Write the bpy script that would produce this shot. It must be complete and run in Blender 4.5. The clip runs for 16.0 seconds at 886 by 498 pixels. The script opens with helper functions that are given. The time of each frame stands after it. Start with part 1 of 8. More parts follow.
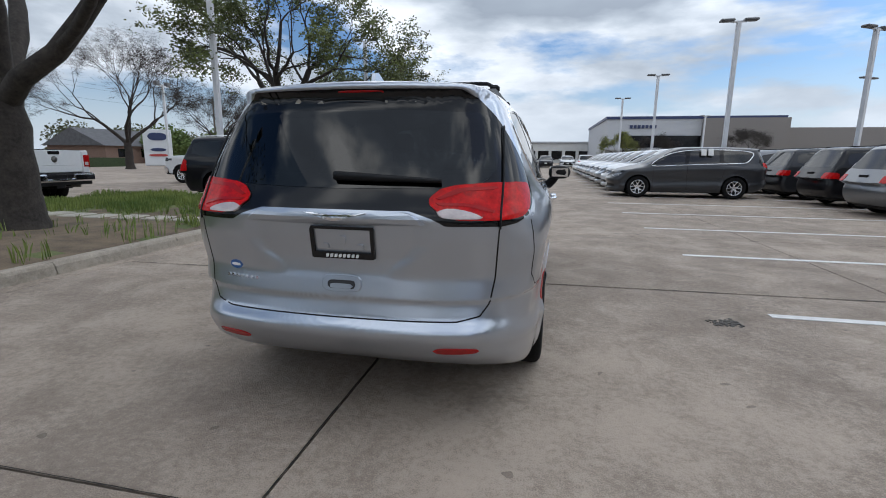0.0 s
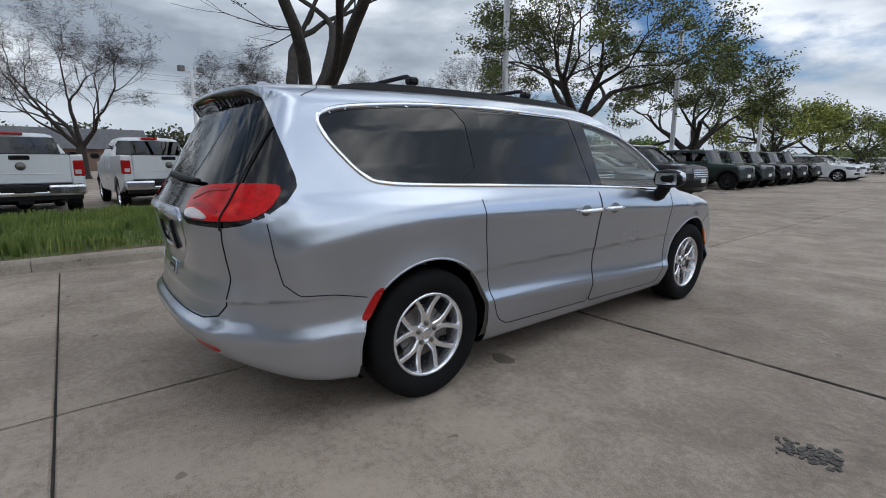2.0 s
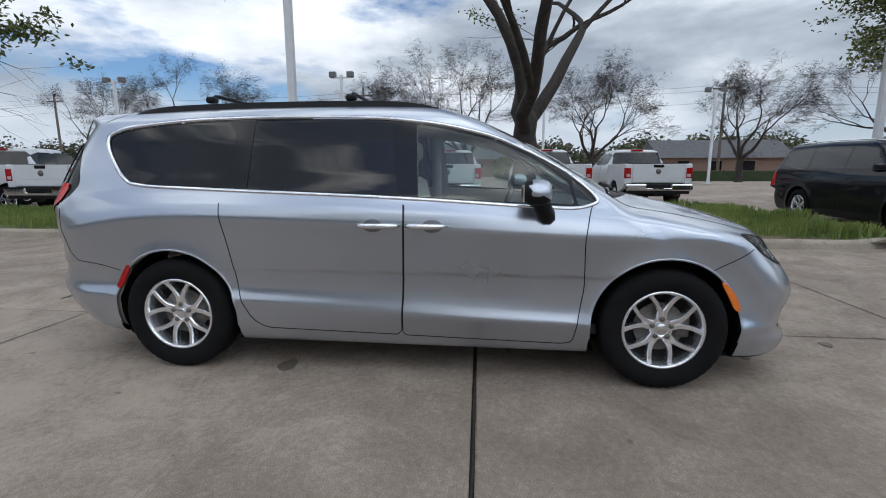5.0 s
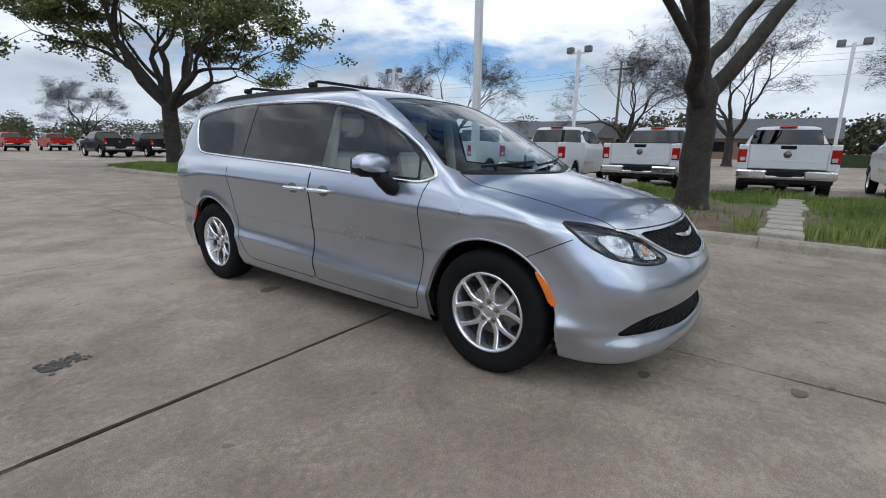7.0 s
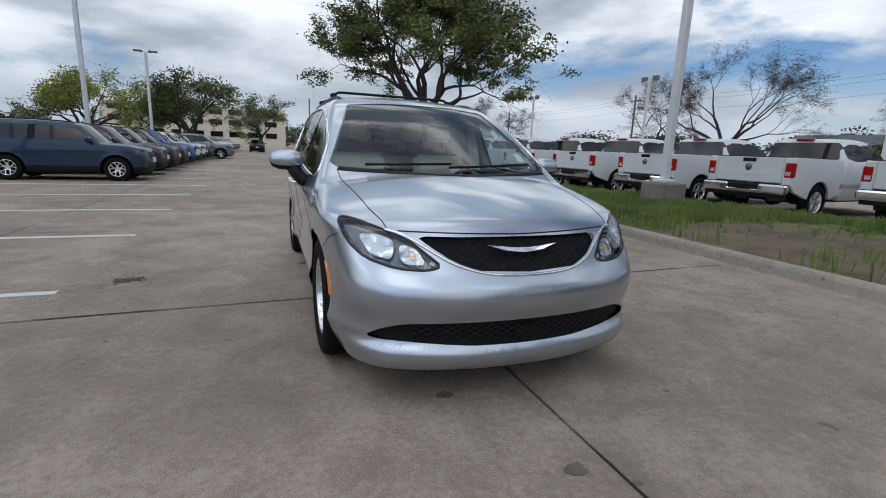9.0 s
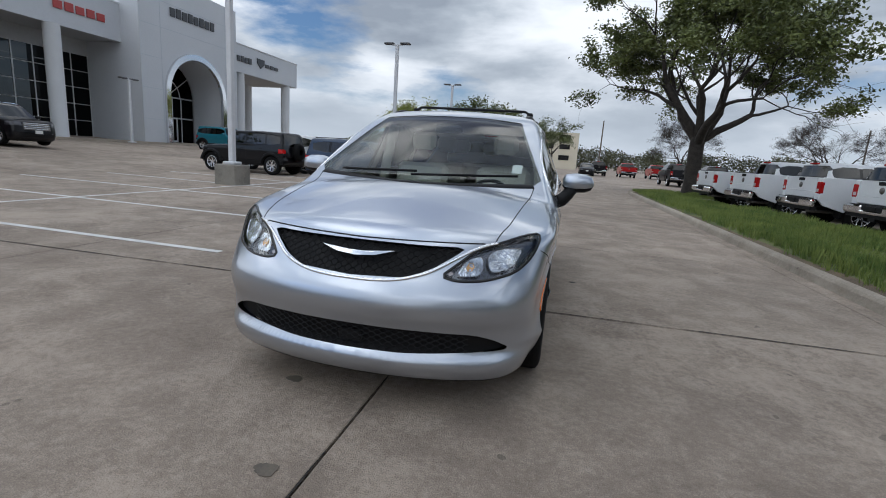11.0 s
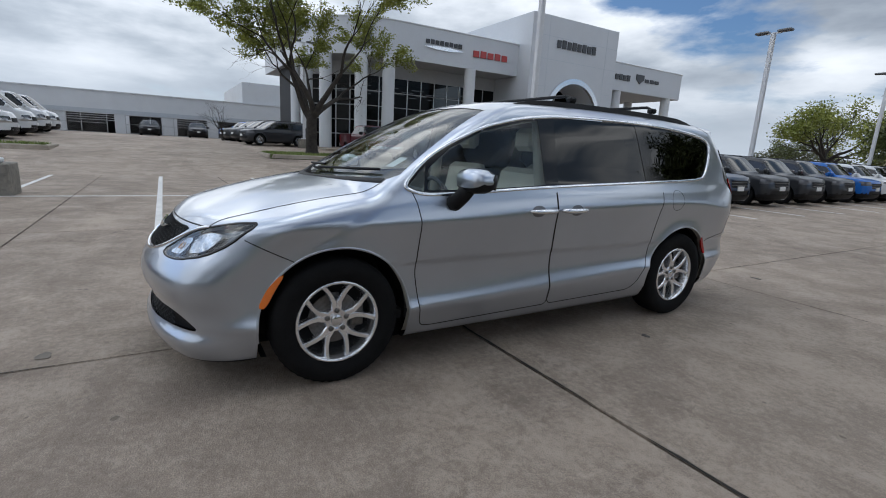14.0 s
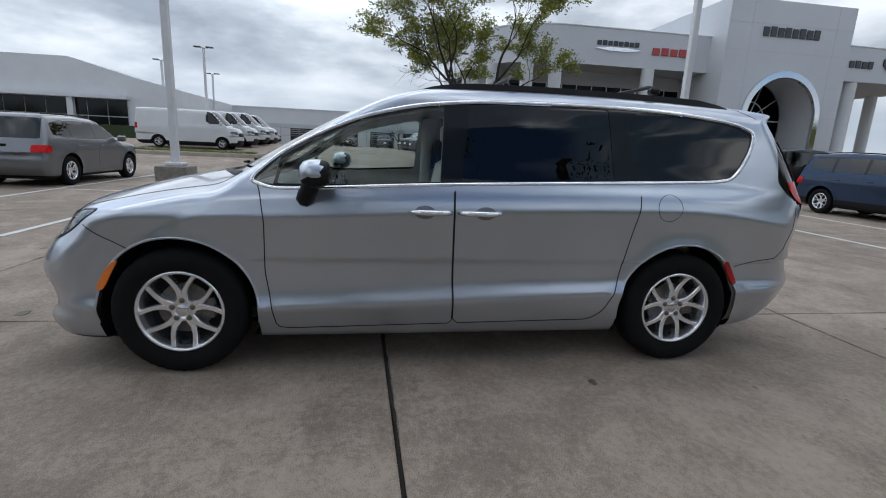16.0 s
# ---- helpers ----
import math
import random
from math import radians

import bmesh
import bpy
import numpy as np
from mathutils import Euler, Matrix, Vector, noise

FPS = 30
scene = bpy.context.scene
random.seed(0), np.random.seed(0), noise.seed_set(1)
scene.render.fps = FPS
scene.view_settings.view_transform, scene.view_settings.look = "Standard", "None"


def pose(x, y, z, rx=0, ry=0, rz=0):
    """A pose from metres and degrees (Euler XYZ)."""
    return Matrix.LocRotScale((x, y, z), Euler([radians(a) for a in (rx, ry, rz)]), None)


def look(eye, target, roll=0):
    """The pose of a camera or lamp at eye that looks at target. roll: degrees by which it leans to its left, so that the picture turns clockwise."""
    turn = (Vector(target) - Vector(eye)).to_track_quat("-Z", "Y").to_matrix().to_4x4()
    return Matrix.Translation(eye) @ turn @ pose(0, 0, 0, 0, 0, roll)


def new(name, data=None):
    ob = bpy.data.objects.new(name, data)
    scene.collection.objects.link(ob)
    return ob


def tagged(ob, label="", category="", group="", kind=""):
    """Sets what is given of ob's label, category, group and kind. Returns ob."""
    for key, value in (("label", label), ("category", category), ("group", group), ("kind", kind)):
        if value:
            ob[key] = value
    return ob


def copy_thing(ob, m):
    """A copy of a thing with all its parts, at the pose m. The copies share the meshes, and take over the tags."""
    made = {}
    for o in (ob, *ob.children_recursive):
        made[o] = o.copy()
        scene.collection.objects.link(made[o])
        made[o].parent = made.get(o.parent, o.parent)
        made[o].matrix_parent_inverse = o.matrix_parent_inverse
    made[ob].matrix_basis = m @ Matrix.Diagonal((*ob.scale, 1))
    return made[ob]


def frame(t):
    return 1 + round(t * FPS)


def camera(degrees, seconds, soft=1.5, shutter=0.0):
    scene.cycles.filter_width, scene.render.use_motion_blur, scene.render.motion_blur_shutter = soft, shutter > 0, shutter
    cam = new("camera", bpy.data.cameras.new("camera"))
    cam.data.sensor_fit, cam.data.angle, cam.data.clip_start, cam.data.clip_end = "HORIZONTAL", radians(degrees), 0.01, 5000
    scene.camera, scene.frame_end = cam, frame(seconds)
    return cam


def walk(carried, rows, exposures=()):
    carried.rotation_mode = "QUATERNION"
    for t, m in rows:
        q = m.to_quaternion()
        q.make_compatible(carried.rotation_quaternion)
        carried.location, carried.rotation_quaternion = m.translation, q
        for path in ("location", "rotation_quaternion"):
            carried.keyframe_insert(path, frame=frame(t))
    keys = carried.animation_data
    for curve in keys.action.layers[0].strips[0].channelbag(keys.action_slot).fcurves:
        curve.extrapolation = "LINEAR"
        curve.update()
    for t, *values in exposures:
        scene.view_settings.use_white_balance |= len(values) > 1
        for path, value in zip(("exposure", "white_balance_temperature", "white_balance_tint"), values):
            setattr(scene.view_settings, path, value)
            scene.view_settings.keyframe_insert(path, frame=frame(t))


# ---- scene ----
cam = camera(86.8, 16.0, 1.0)
PATH = [
    (0, (0.936, -4.623, 1.345), (0.533, -2.702, 0.959), 0.5),
    (0.5, (1.504, -4.409, 1.333), (0.748, -2.601, 0.937), 0.5),
    (1, (2.096, -4.064, 1.348), (1.011, -2.427, 0.967), 0.4),
    (1.5, (2.508, -3.63, 1.338), (1.206, -2.163, 0.953), 0.4),
    (2, (2.957, -3.043, 1.337), (1.42, -1.819, 0.963), 0.1),
    (2.5, (3.16, -2.462, 1.343), (1.472, -1.462, 0.956), 0.6),
    (3, (3.372, -1.828, 1.333), (1.549, -1.09, 0.969), 0.6),
    (3.5, (3.519, -1.26, 1.331), (1.617, -0.763, 0.966), 0.6),
    (3.7, (3.584, -1.017, 1.308), (1.652, -0.624, 0.968), 0.3),
    (5.8, (3.753, 1.514, 1.339), (1.884, 0.922, 0.944), 0.4),
    (6, (3.696, 1.763, 1.335), (1.863, 1.071, 0.935), 0.6),
    (6.5, (3.515, 2.334, 1.332), (1.795, 1.404, 0.914), 0.6),
    (7, (3.159, 2.912, 1.324), (1.609, 1.725, 0.888), 0.8),
    (7.5, (2.8, 3.376, 1.34), (1.428, 1.988, 0.902), 1.2),
    (8, (2.301, 3.833, 1.333), (1.159, 2.25, 0.897), 1.6),
    (8.2, (2.099, 4.001, 1.315), (1.044, 2.358, 0.882), 1.8),
    (10.3, (-0.188, 4.716, 1.311), (-0.188, 2.756, 0.916), 3.4),
    (10.5, (-0.42, 4.706, 1.316), (-0.288, 2.749, 0.922), 3.7),
    (11, (-0.987, 4.57, 1.332), (-0.529, 2.663, 0.941), 3.9),
    (11.5, (-1.493, 4.38, 1.348), (-0.787, 2.549, 0.962), 4.1),
    (12, (-2.013, 4.055, 1.346), (-1.043, 2.347, 0.967), 4.3),
    (12.5, (-2.43, 3.714, 1.351), (-1.254, 2.144, 0.96), 4.4),
    (13, (-2.835, 3.291, 1.348), (-1.452, 1.906, 0.935), 4.0),
    (13.5, (-3.115, 2.868, 1.363), (-1.576, 1.66, 0.944), 3.4),
    (14, (-3.402, 2.343, 1.372), (-1.724, 1.34, 0.95), 3.2),
    (14.5, (-3.558, 1.84, 1.384), (-1.784, 1.022, 0.956), 2.9),
    (15, (-3.668, 1.313, 1.362), (-1.812, 0.705, 0.93), 2.6),
    (15.5, (-3.665, 0.88, 1.352), (-1.764, 0.431, 0.924), 2.5),
    (16, (-3.678, 0.473, 1.355), (-1.746, 0.17, 0.932), 2.6),
]
EXPOSURES = [(0, 0.14, 6230, 10), (0.5, 0.07, 6230, 10), (1, 0.19, 6230, 10), (2, -0.07, 6230, 10), (3, 0.04, 6230, 10), (3.5, 0.01, 6230, 10), (6, 0.2, 6230, 10), (6.5, 0.28, 6230, 10), (7, 0.19, 6230, 10), (7.5, 0.08, 6230, 10), (8, -0.09, 6230, 10), (10.5, -0.06, 6230, 10), (12.5, 0.0, 6230, 10), (13.5, 0.05, 6230, 10), (14.5, -0.11, 6230, 10), (16, -0.01, 6230, 10)]
walk(cam, [(t, look(eye, target, roll)) for t, eye, target, roll in PATH], EXPOSURES)

# ---- sky and light ----
world = bpy.data.worlds.new("sky")
scene.world = world
world.use_nodes = True
nt = world.node_tree
nt.nodes.clear()


def node(tree, kind, **values):
    n = tree.nodes.new(kind)
    for key, value in values.items():
        if key in n.inputs:
            n.inputs[key].default_value = value
    return n


def maths(tree, op, a, b=None, clamp=False):
    n = tree.nodes.new("ShaderNodeMath")
    n.operation, n.use_clamp = op, clamp
    for slot, value in enumerate((a, b)):
        if value is None:
            continue
        if isinstance(value, (int, float)):
            n.inputs[slot].default_value = value
        else:
            tree.links.new(value, n.inputs[slot])
    return n.outputs[0]


def ramp(tree, fac, stops):
    n = tree.nodes.new("ShaderNodeValToRGB")
    el = n.color_ramp.elements
    while len(el) < len(stops):
        el.new(0.5)
    for e, (at, c) in zip(el, stops):
        e.position, e.color = at, (*c, 1) if len(c) == 3 else c
    tree.links.new(fac, n.inputs[0])
    return n.outputs[0]


SUN_EL, SUN_ROT = radians(48), radians(60)
sky = nt.nodes.new("ShaderNodeTexSky")
sky.sky_type, sky.sun_disc = "NISHITA", False
sky.sun_elevation, sky.sun_rotation = SUN_EL, SUN_ROT
sky.air_density, sky.dust_density = 1.0, 1.0
coord = nt.nodes.new("ShaderNodeTexCoord")
xyz = nt.nodes.new("ShaderNodeSeparateXYZ")
nt.links.new(coord.outputs["Generated"], xyz.inputs[0])
# cloud banks: puffs drawn out sideways, with flat undersides
plane = nt.nodes.new("ShaderNodeCombineXYZ")
nt.links.new(maths(nt, "ADD", maths(nt, "MULTIPLY", xyz.outputs[0], 1.0), 3.7), plane.inputs[0])
nt.links.new(maths(nt, "ADD", maths(nt, "MULTIPLY", xyz.outputs[1], 1.0), 1.3), plane.inputs[1])
nt.links.new(maths(nt, "MULTIPLY", xyz.outputs[2], 3.0), plane.inputs[2])
big = node(nt, "ShaderNodeTexNoise", Scale=1.35, Detail=10.0, Roughness=0.55, Distortion=0.1)
nt.links.new(plane.outputs[0], big.inputs["Vector"])
tone = node(nt, "ShaderNodeTexNoise", Scale=2.6, Detail=9.0, Roughness=0.52, Distortion=0.1)
nt.links.new(plane.outputs[0], tone.inputs["Vector"])
puffs = node(nt, "ShaderNodeTexNoise", Scale=3.6, Detail=3.5, Roughness=0.5, Distortion=0.2)
nt.links.new(plane.outputs[0], puffs.inputs["Vector"])
cover = ramp(nt, big.outputs["Fac"], [(0.395, (0, 0, 0)), (0.455, (1, 1, 1))])
cloud = ramp(nt, tone.outputs["Fac"], [(0.33, (1.12, 1.16, 1.20)), (0.43, (0.86, 0.91, 0.97)), (0.52, (0.55, 0.61, 0.68)), (0.62, (0.36, 0.41, 0.48)), (0.8, (0.42, 0.48, 0.55))])
blue = nt.nodes.new("ShaderNodeMixRGB")
blue.blend_type = "MULTIPLY"
blue.inputs[0].default_value = 1.0
blue.inputs[2].default_value = (0.070, 0.088, 0.108, 1)
nt.links.new(sky.outputs[0], blue.inputs[1])
haze = nt.nodes.new("ShaderNodeMixRGB")
nt.links.new(ramp(nt, xyz.outputs[2], [(0.0, (1, 1, 1)), (0.16, (0, 0, 0))]), haze.inputs[0])
mixed = nt.nodes.new("ShaderNodeMixRGB")
nt.links.new(cover, mixed.inputs[0])
nt.links.new(blue.outputs[0], mixed.inputs[1])
# higher up the gaps between the clouds show deeper blue and the lit edges are brighter
high = ramp(nt, puffs.outputs["Fac"], [(0.37, (1.7, 1.72, 1.72)), (0.44, (1.05, 1.09, 1.12)), (0.495, (0.52, 0.60, 0.70)), (0.54, (0.25, 0.34, 0.47)), (0.62, (0.19, 0.27, 0.39))])
layers = nt.nodes.new("ShaderNodeMixRGB")
nt.links.new(ramp(nt, xyz.outputs[2], [(0.30, (0, 0, 0)), (0.52, (1, 1, 1))]), layers.inputs[0])
nt.links.new(cloud, layers.inputs[1])
nt.links.new(high, layers.inputs[2])
nt.links.new(layers.outputs[0], mixed.inputs[2])
nt.links.new(mixed.outputs[0], haze.inputs[1])
haze.inputs[2].default_value = (0.66, 0.73, 0.81, 1)
back = nt.nodes.new("ShaderNodeBackground")
# an overcast sky grows brighter towards the zenith
toward = nt.nodes.new("ShaderNodeVectorMath")
toward.operation = "DOT_PRODUCT"
toward.inputs[1].default_value = Vector((30, 20, 40)).normalized()
nt.links.new(coord.outputs["Generated"], toward.inputs[0])
glow = maths(nt, "MULTIPLY", maths(nt, "POWER", maths(nt, "MAXIMUM", toward.outputs["Value"], 0.0), 4.0), 0.55)
nt.links.new(maths(nt, "ADD", maths(nt, "ADD", maths(nt, "MULTIPLY", maths(nt, "MAXIMUM", xyz.outputs[2], 0.0), 0.28), 0.86), glow), back.inputs[1])
nt.links.new(haze.outputs[0], back.inputs[0])
nt.links.new(back.outputs[0], nt.nodes.new("ShaderNodeOutputWorld").inputs[0])

sun = new("sun", bpy.data.lights.new("sun", "SUN"))
sun.data.energy, sun.data.angle, sun.data.color = 0.9, radians(170), (1.0, 0.94, 0.86)
sun.matrix_world = look((30, 20, 40), (0, 0, 0))

# ---- materials ----
MATS = {}


def material(name, color, rough=0.5, metal=0.0, vary=0.12, scale=6.0, fine=60.0, bump=0.0, coat=0.0, second=None, spec=0.5, emit=0.0, per_object=0.0):
    """A surface with variation at two scales: broad stains and fine grain."""
    if name in MATS:
        return MATS[name]
    m = bpy.data.materials.new(name)
    m.use_nodes = True
    t = m.node_tree
    b = t.nodes["Principled BSDF"]
    b.inputs["Roughness"].default_value, b.inputs["Metallic"].default_value = rough, metal
    b.inputs["Coat Weight"].default_value, b.inputs["Coat Roughness"].default_value = coat, 0.06
    b.inputs["Specular IOR Level"].default_value = spec
    pos = t.nodes.new("ShaderNodeTexCoord").outputs["Object"]
    n1 = node(t, "ShaderNodeTexNoise", Scale=scale, Detail=5.0, Roughness=0.6)
    n2 = node(t, "ShaderNodeTexNoise", Scale=fine, Detail=3.0)
    t.links.new(pos, n1.inputs["Vector"])
    t.links.new(pos, n2.inputs["Vector"])
    both = maths(t, "ADD", maths(t, "MULTIPLY", n1.outputs["Fac"], 0.65), maths(t, "MULTIPLY", n2.outputs["Fac"], 0.35))
    dark = tuple(max(0, c * (1 - vary)) for c in color)
    lite = second or tuple(min(1, c * (1 + vary)) for c in color)
    col = ramp(t, both, [(0.35, dark), (0.65, lite)])
    if per_object:
        hue = t.nodes.new("ShaderNodeHueSaturation")
        info = t.nodes.new("ShaderNodeObjectInfo")
        t.links.new(maths(t, "ADD", maths(t, "MULTIPLY", info.outputs["Random"], per_object), 1 - per_object / 2), hue.inputs["Value"])
        t.links.new(col, hue.inputs["Color"])
        col = hue.outputs[0]
    t.links.new(col, b.inputs["Base Color"])
    if emit:
        t.links.new(col, b.inputs["Emission Color"])
        b.inputs["Emission Strength"].default_value = emit
    if vary:
        t.links.new(maths(t, "ADD", maths(t, "MULTIPLY", n1.outputs["Fac"], 0.12 * rough), rough * 0.94), b.inputs["Roughness"])
    if bump:
        bp = node(t, "ShaderNodeBump", Strength=bump, Distance=0.01)
        t.links.new(n2.outputs["Fac"], bp.inputs["Height"])
        t.links.new(bp.outputs[0], b.inputs["Normal"])
    MATS[name] = m
    return m


def glass(name, tint, rough=0.0, f0=0.075, graze=0.90):
    """A thin pane: tinted see-through with mirror gloss at grazing angles."""
    if name in MATS:
        return MATS[name]
    m = bpy.data.materials.new(name)
    m.use_nodes = True
    t = m.node_tree
    t.nodes.clear()
    clear, gloss = t.nodes.new("ShaderNodeBsdfTransparent"), node(t, "ShaderNodeBsdfGlossy", Roughness=rough)
    clear.inputs[0].default_value = (*tint, 1)
    mix, face = t.nodes.new("ShaderNodeMixShader"), node(t, "ShaderNodeLayerWeight", Blend=0.5)
    gain = maths(t, "ADD", maths(t, "MULTIPLY", maths(t, "POWER", face.outputs["Facing"], 4.5), graze), f0)
    t.links.new(gain, mix.inputs[0])
    t.links.new(clear.outputs[0], mix.inputs[1])
    t.links.new(gloss.outputs[0], mix.inputs[2])
    t.links.new(mix.outputs[0], t.nodes.new("ShaderNodeOutputMaterial").inputs[0])
    MATS[name] = m
    return m


def car_paint(name, color, metal=0.0, rough=0.35, flake=0.0):
    """Base coat, with metal flake where asked for, under clear lacquer."""
    if name in MATS:
        return MATS[name]
    m = material(name, color, rough, metal, vary=0.05, scale=1.3, fine=900.0 if flake else 30.0, coat=1.0 if flake else 0.6, spec=0.5 if metal > 0.5 else 0.05)
    m.node_tree.nodes["Principled BSDF"].inputs["Coat Roughness"].default_value = 0.03
    return m


SILVER = car_paint("silver_paint", (0.445, 0.485, 0.550), 0.93, 0.28, flake=1)
BLACK_GLOSS = material("black_gloss", (0.008, 0.008, 0.009), 0.08, vary=0.05, spec=0.35)
BLACK_TRIM = material("black_plastic", (0.010, 0.010, 0.011), 0.5, spec=0.18, vary=0.15, fine=250, bump=0.1)
RUBBER = material("tyre_rubber", (0.009, 0.009, 0.0095), 0.8, spec=0.12, vary=0.25, scale=8, fine=120, bump=0.25)
CHROME = material("chrome", (0.75, 0.76, 0.78), 0.08, 1.0, vary=0.03)
ALLOY = material("alloy", (0.82, 0.83, 0.85), 0.24, 0.95, vary=0.06, fine=300)
STEEL = material("brake_steel", (0.16, 0.15, 0.14), 0.45, 0.8, vary=0.3, scale=12)
TINT = glass("privacy_glass", (0.015, 0.017, 0.019), f0=0.055)
CLEAR = glass("clear_glass", (0.82, 0.89, 0.865), f0=0.065)
RED_LENS = material("red_lens", (0.50, 0.006, 0.006), 0.16, vary=0.35, scale=20, spec=0.22)
RED_DEEP = material("deep_red_lens", (0.36, 0.008, 0.008), 0.15, vary=0.15, spec=0.3)
AMBER = material("amber_lens", (0.75, 0.17, 0.01), 0.15, vary=0.1, coat=1.0)
LAMP_CLEAR = material("lamp_reflector", (0.14, 0.145, 0.155), 0.14, 0.9, vary=0.5, scale=9, fine=34, bump=0.5)
LAMP_WHITE = material("white_lens", (0.50, 0.43, 0.42), 0.2, vary=0.15, coat=1.0)
BEIGE = material("beige_upholstery", (0.36, 0.34, 0.30), 0.75, vary=0.12, scale=9, fine=200, bump=0.1)
DARK_IN = material("dark_cabin_trim", (0.03, 0.03, 0.032), 0.7, vary=0.2)
WHITE_PAPER = material("white_paper", (0.75, 0.75, 0.74), 0.7, vary=0.05)
CAR_GLASS = glass("parked_car_glass", (0.05, 0.06, 0.06), f0=0.075)

# ---- shape tools ----
def curve(points, blur, lo=None, hi=None):
    """A smooth function through corner points, its corners rounded over about 2 * blur metres."""
    px, py = np.array(points, float).T
    s = np.arange((px[0] if lo is None else lo) - 4 * blur - 0.02, (px[-1] if hi is None else hi) + 4 * blur + 0.02, 0.004)
    v = np.interp(s, px, py)
    v = np.where(s < px[0], py[0] + (s - px[0]) * (py[1] - py[0]) / (px[1] - px[0]), v)
    v = np.where(s > px[-1], py[-1] + (s - px[-1]) * (py[-1] - py[-2]) / (px[-1] - px[-2]), v)
    n = max(1, int(3 * blur / 0.004))
    k = np.exp(-0.5 * (np.arange(-n, n + 1) * 0.004 / blur) ** 2)
    v = np.convolve(np.pad(v, n, mode="reflect", reflect_type="odd"), k / k.sum(), mode="valid")
    return lambda q: np.interp(q, s, v)


def smax(a, b, k):
    h = np.clip(k - np.abs(a - b), 0, None) / k
    return np.maximum(a, b) + h * h * k * 0.25


def smin(a, b, k):
    return -smax(-a, -b, k)


# the minivan's skin: negative inside
VAN_SIDE = curve([(0.10, 0.86), (0.20, 0.915), (0.28, 0.945), (0.36, 0.968), (0.425, 0.984), (0.440, 0.983), (0.49, 0.968), (0.55, 0.957), (0.60, 0.957), (0.66, 0.961), (0.72, 0.967), (0.80, 0.978), (0.87, 0.990), (0.935, 1.003), (0.95, 1.002), (1.03, 0.985), (1.08, 0.965), (1.30, 0.885), (1.50, 0.805), (1.64, 0.742), (1.80, 0.65)], 0.017)
VAN_NARROW = curve([(-2.9, -0.181), (-2.5, -0.096), (-2.1, -0.022), (-1.6, 0.004), (1.3, 0.0), (1.7, -0.006), (2.1, -0.031), (2.6, -0.123)], 0.15)
VAN_GH_NARROW = curve([(-2.9, -0.10), (-2.2, -0.035), (-1.2, 0.0), (0.2, 0.0), (1.2, -0.03), (1.7, -0.07)], 0.25)
VAN_FRONT = curve([(0.10, 2.36), (0.20, 2.458), (0.26, 2.496), (0.31, 2.499), (0.352, 2.455), (0.42, 2.458), (0.475, 2.474), (0.53, 2.503), (0.585, 2.513), (0.64, 2.500), (0.72, 2.446), (0.80, 2.376), (0.90, 2.301), (1.2, 2.05)], 0.016)
VAN_HOOD = curve([(0.8, 1.22), (1.35, 1.165), (1.6, 1.122), (1.9, 1.055), (2.2, 0.965), (2.35, 0.905), (2.5, 0.815), (2.7, 0.65)], 0.08)
VAN_REAR = curve([(0.15, -2.447), (0.28, -2.517), (0.40, -2.607), (0.52, -2.665), (0.60, -2.653), (0.66, -2.638), (0.80, -2.613), (0.98, -2.648), (1.08, -2.655), (1.13, -2.621), (1.58, -2.362), (1.635, -2.345), (1.668, -2.45), (1.69, -2.46), (1.8, -2.42)], 0.013)
VAN_SHIELD = curve([(0.95, 1.69), (1.12, 1.45), (1.30, 1.15), (1.50, 0.79), (1.65, 0.48), (1.80, 0.12)], 0.03)
VAN_ROOF = curve([(-2.6, 1.675), (-2.2, 1.73), (-1.5, 1.762), (-0.6, 1.77), (0.1, 1.755), (0.6, 1.71), (1.2, 1.60)], 0.2)
VAN_BELOW = curve([(-2.8, 0.40), (-2.3, 0.26), (-1.9, 0.20), (2.0, 0.18), (2.6, 0.17)], 0.08)


VAN_CREASE = curve([(-2.9, -0.12), (-2.3, -0.02), (-2.0, 0.05), (-1.6, 0.095), (-1.2, 0.09), (0.0, 0.05), (1.0, 0.0), (2.0, -0.03)], 0.12)


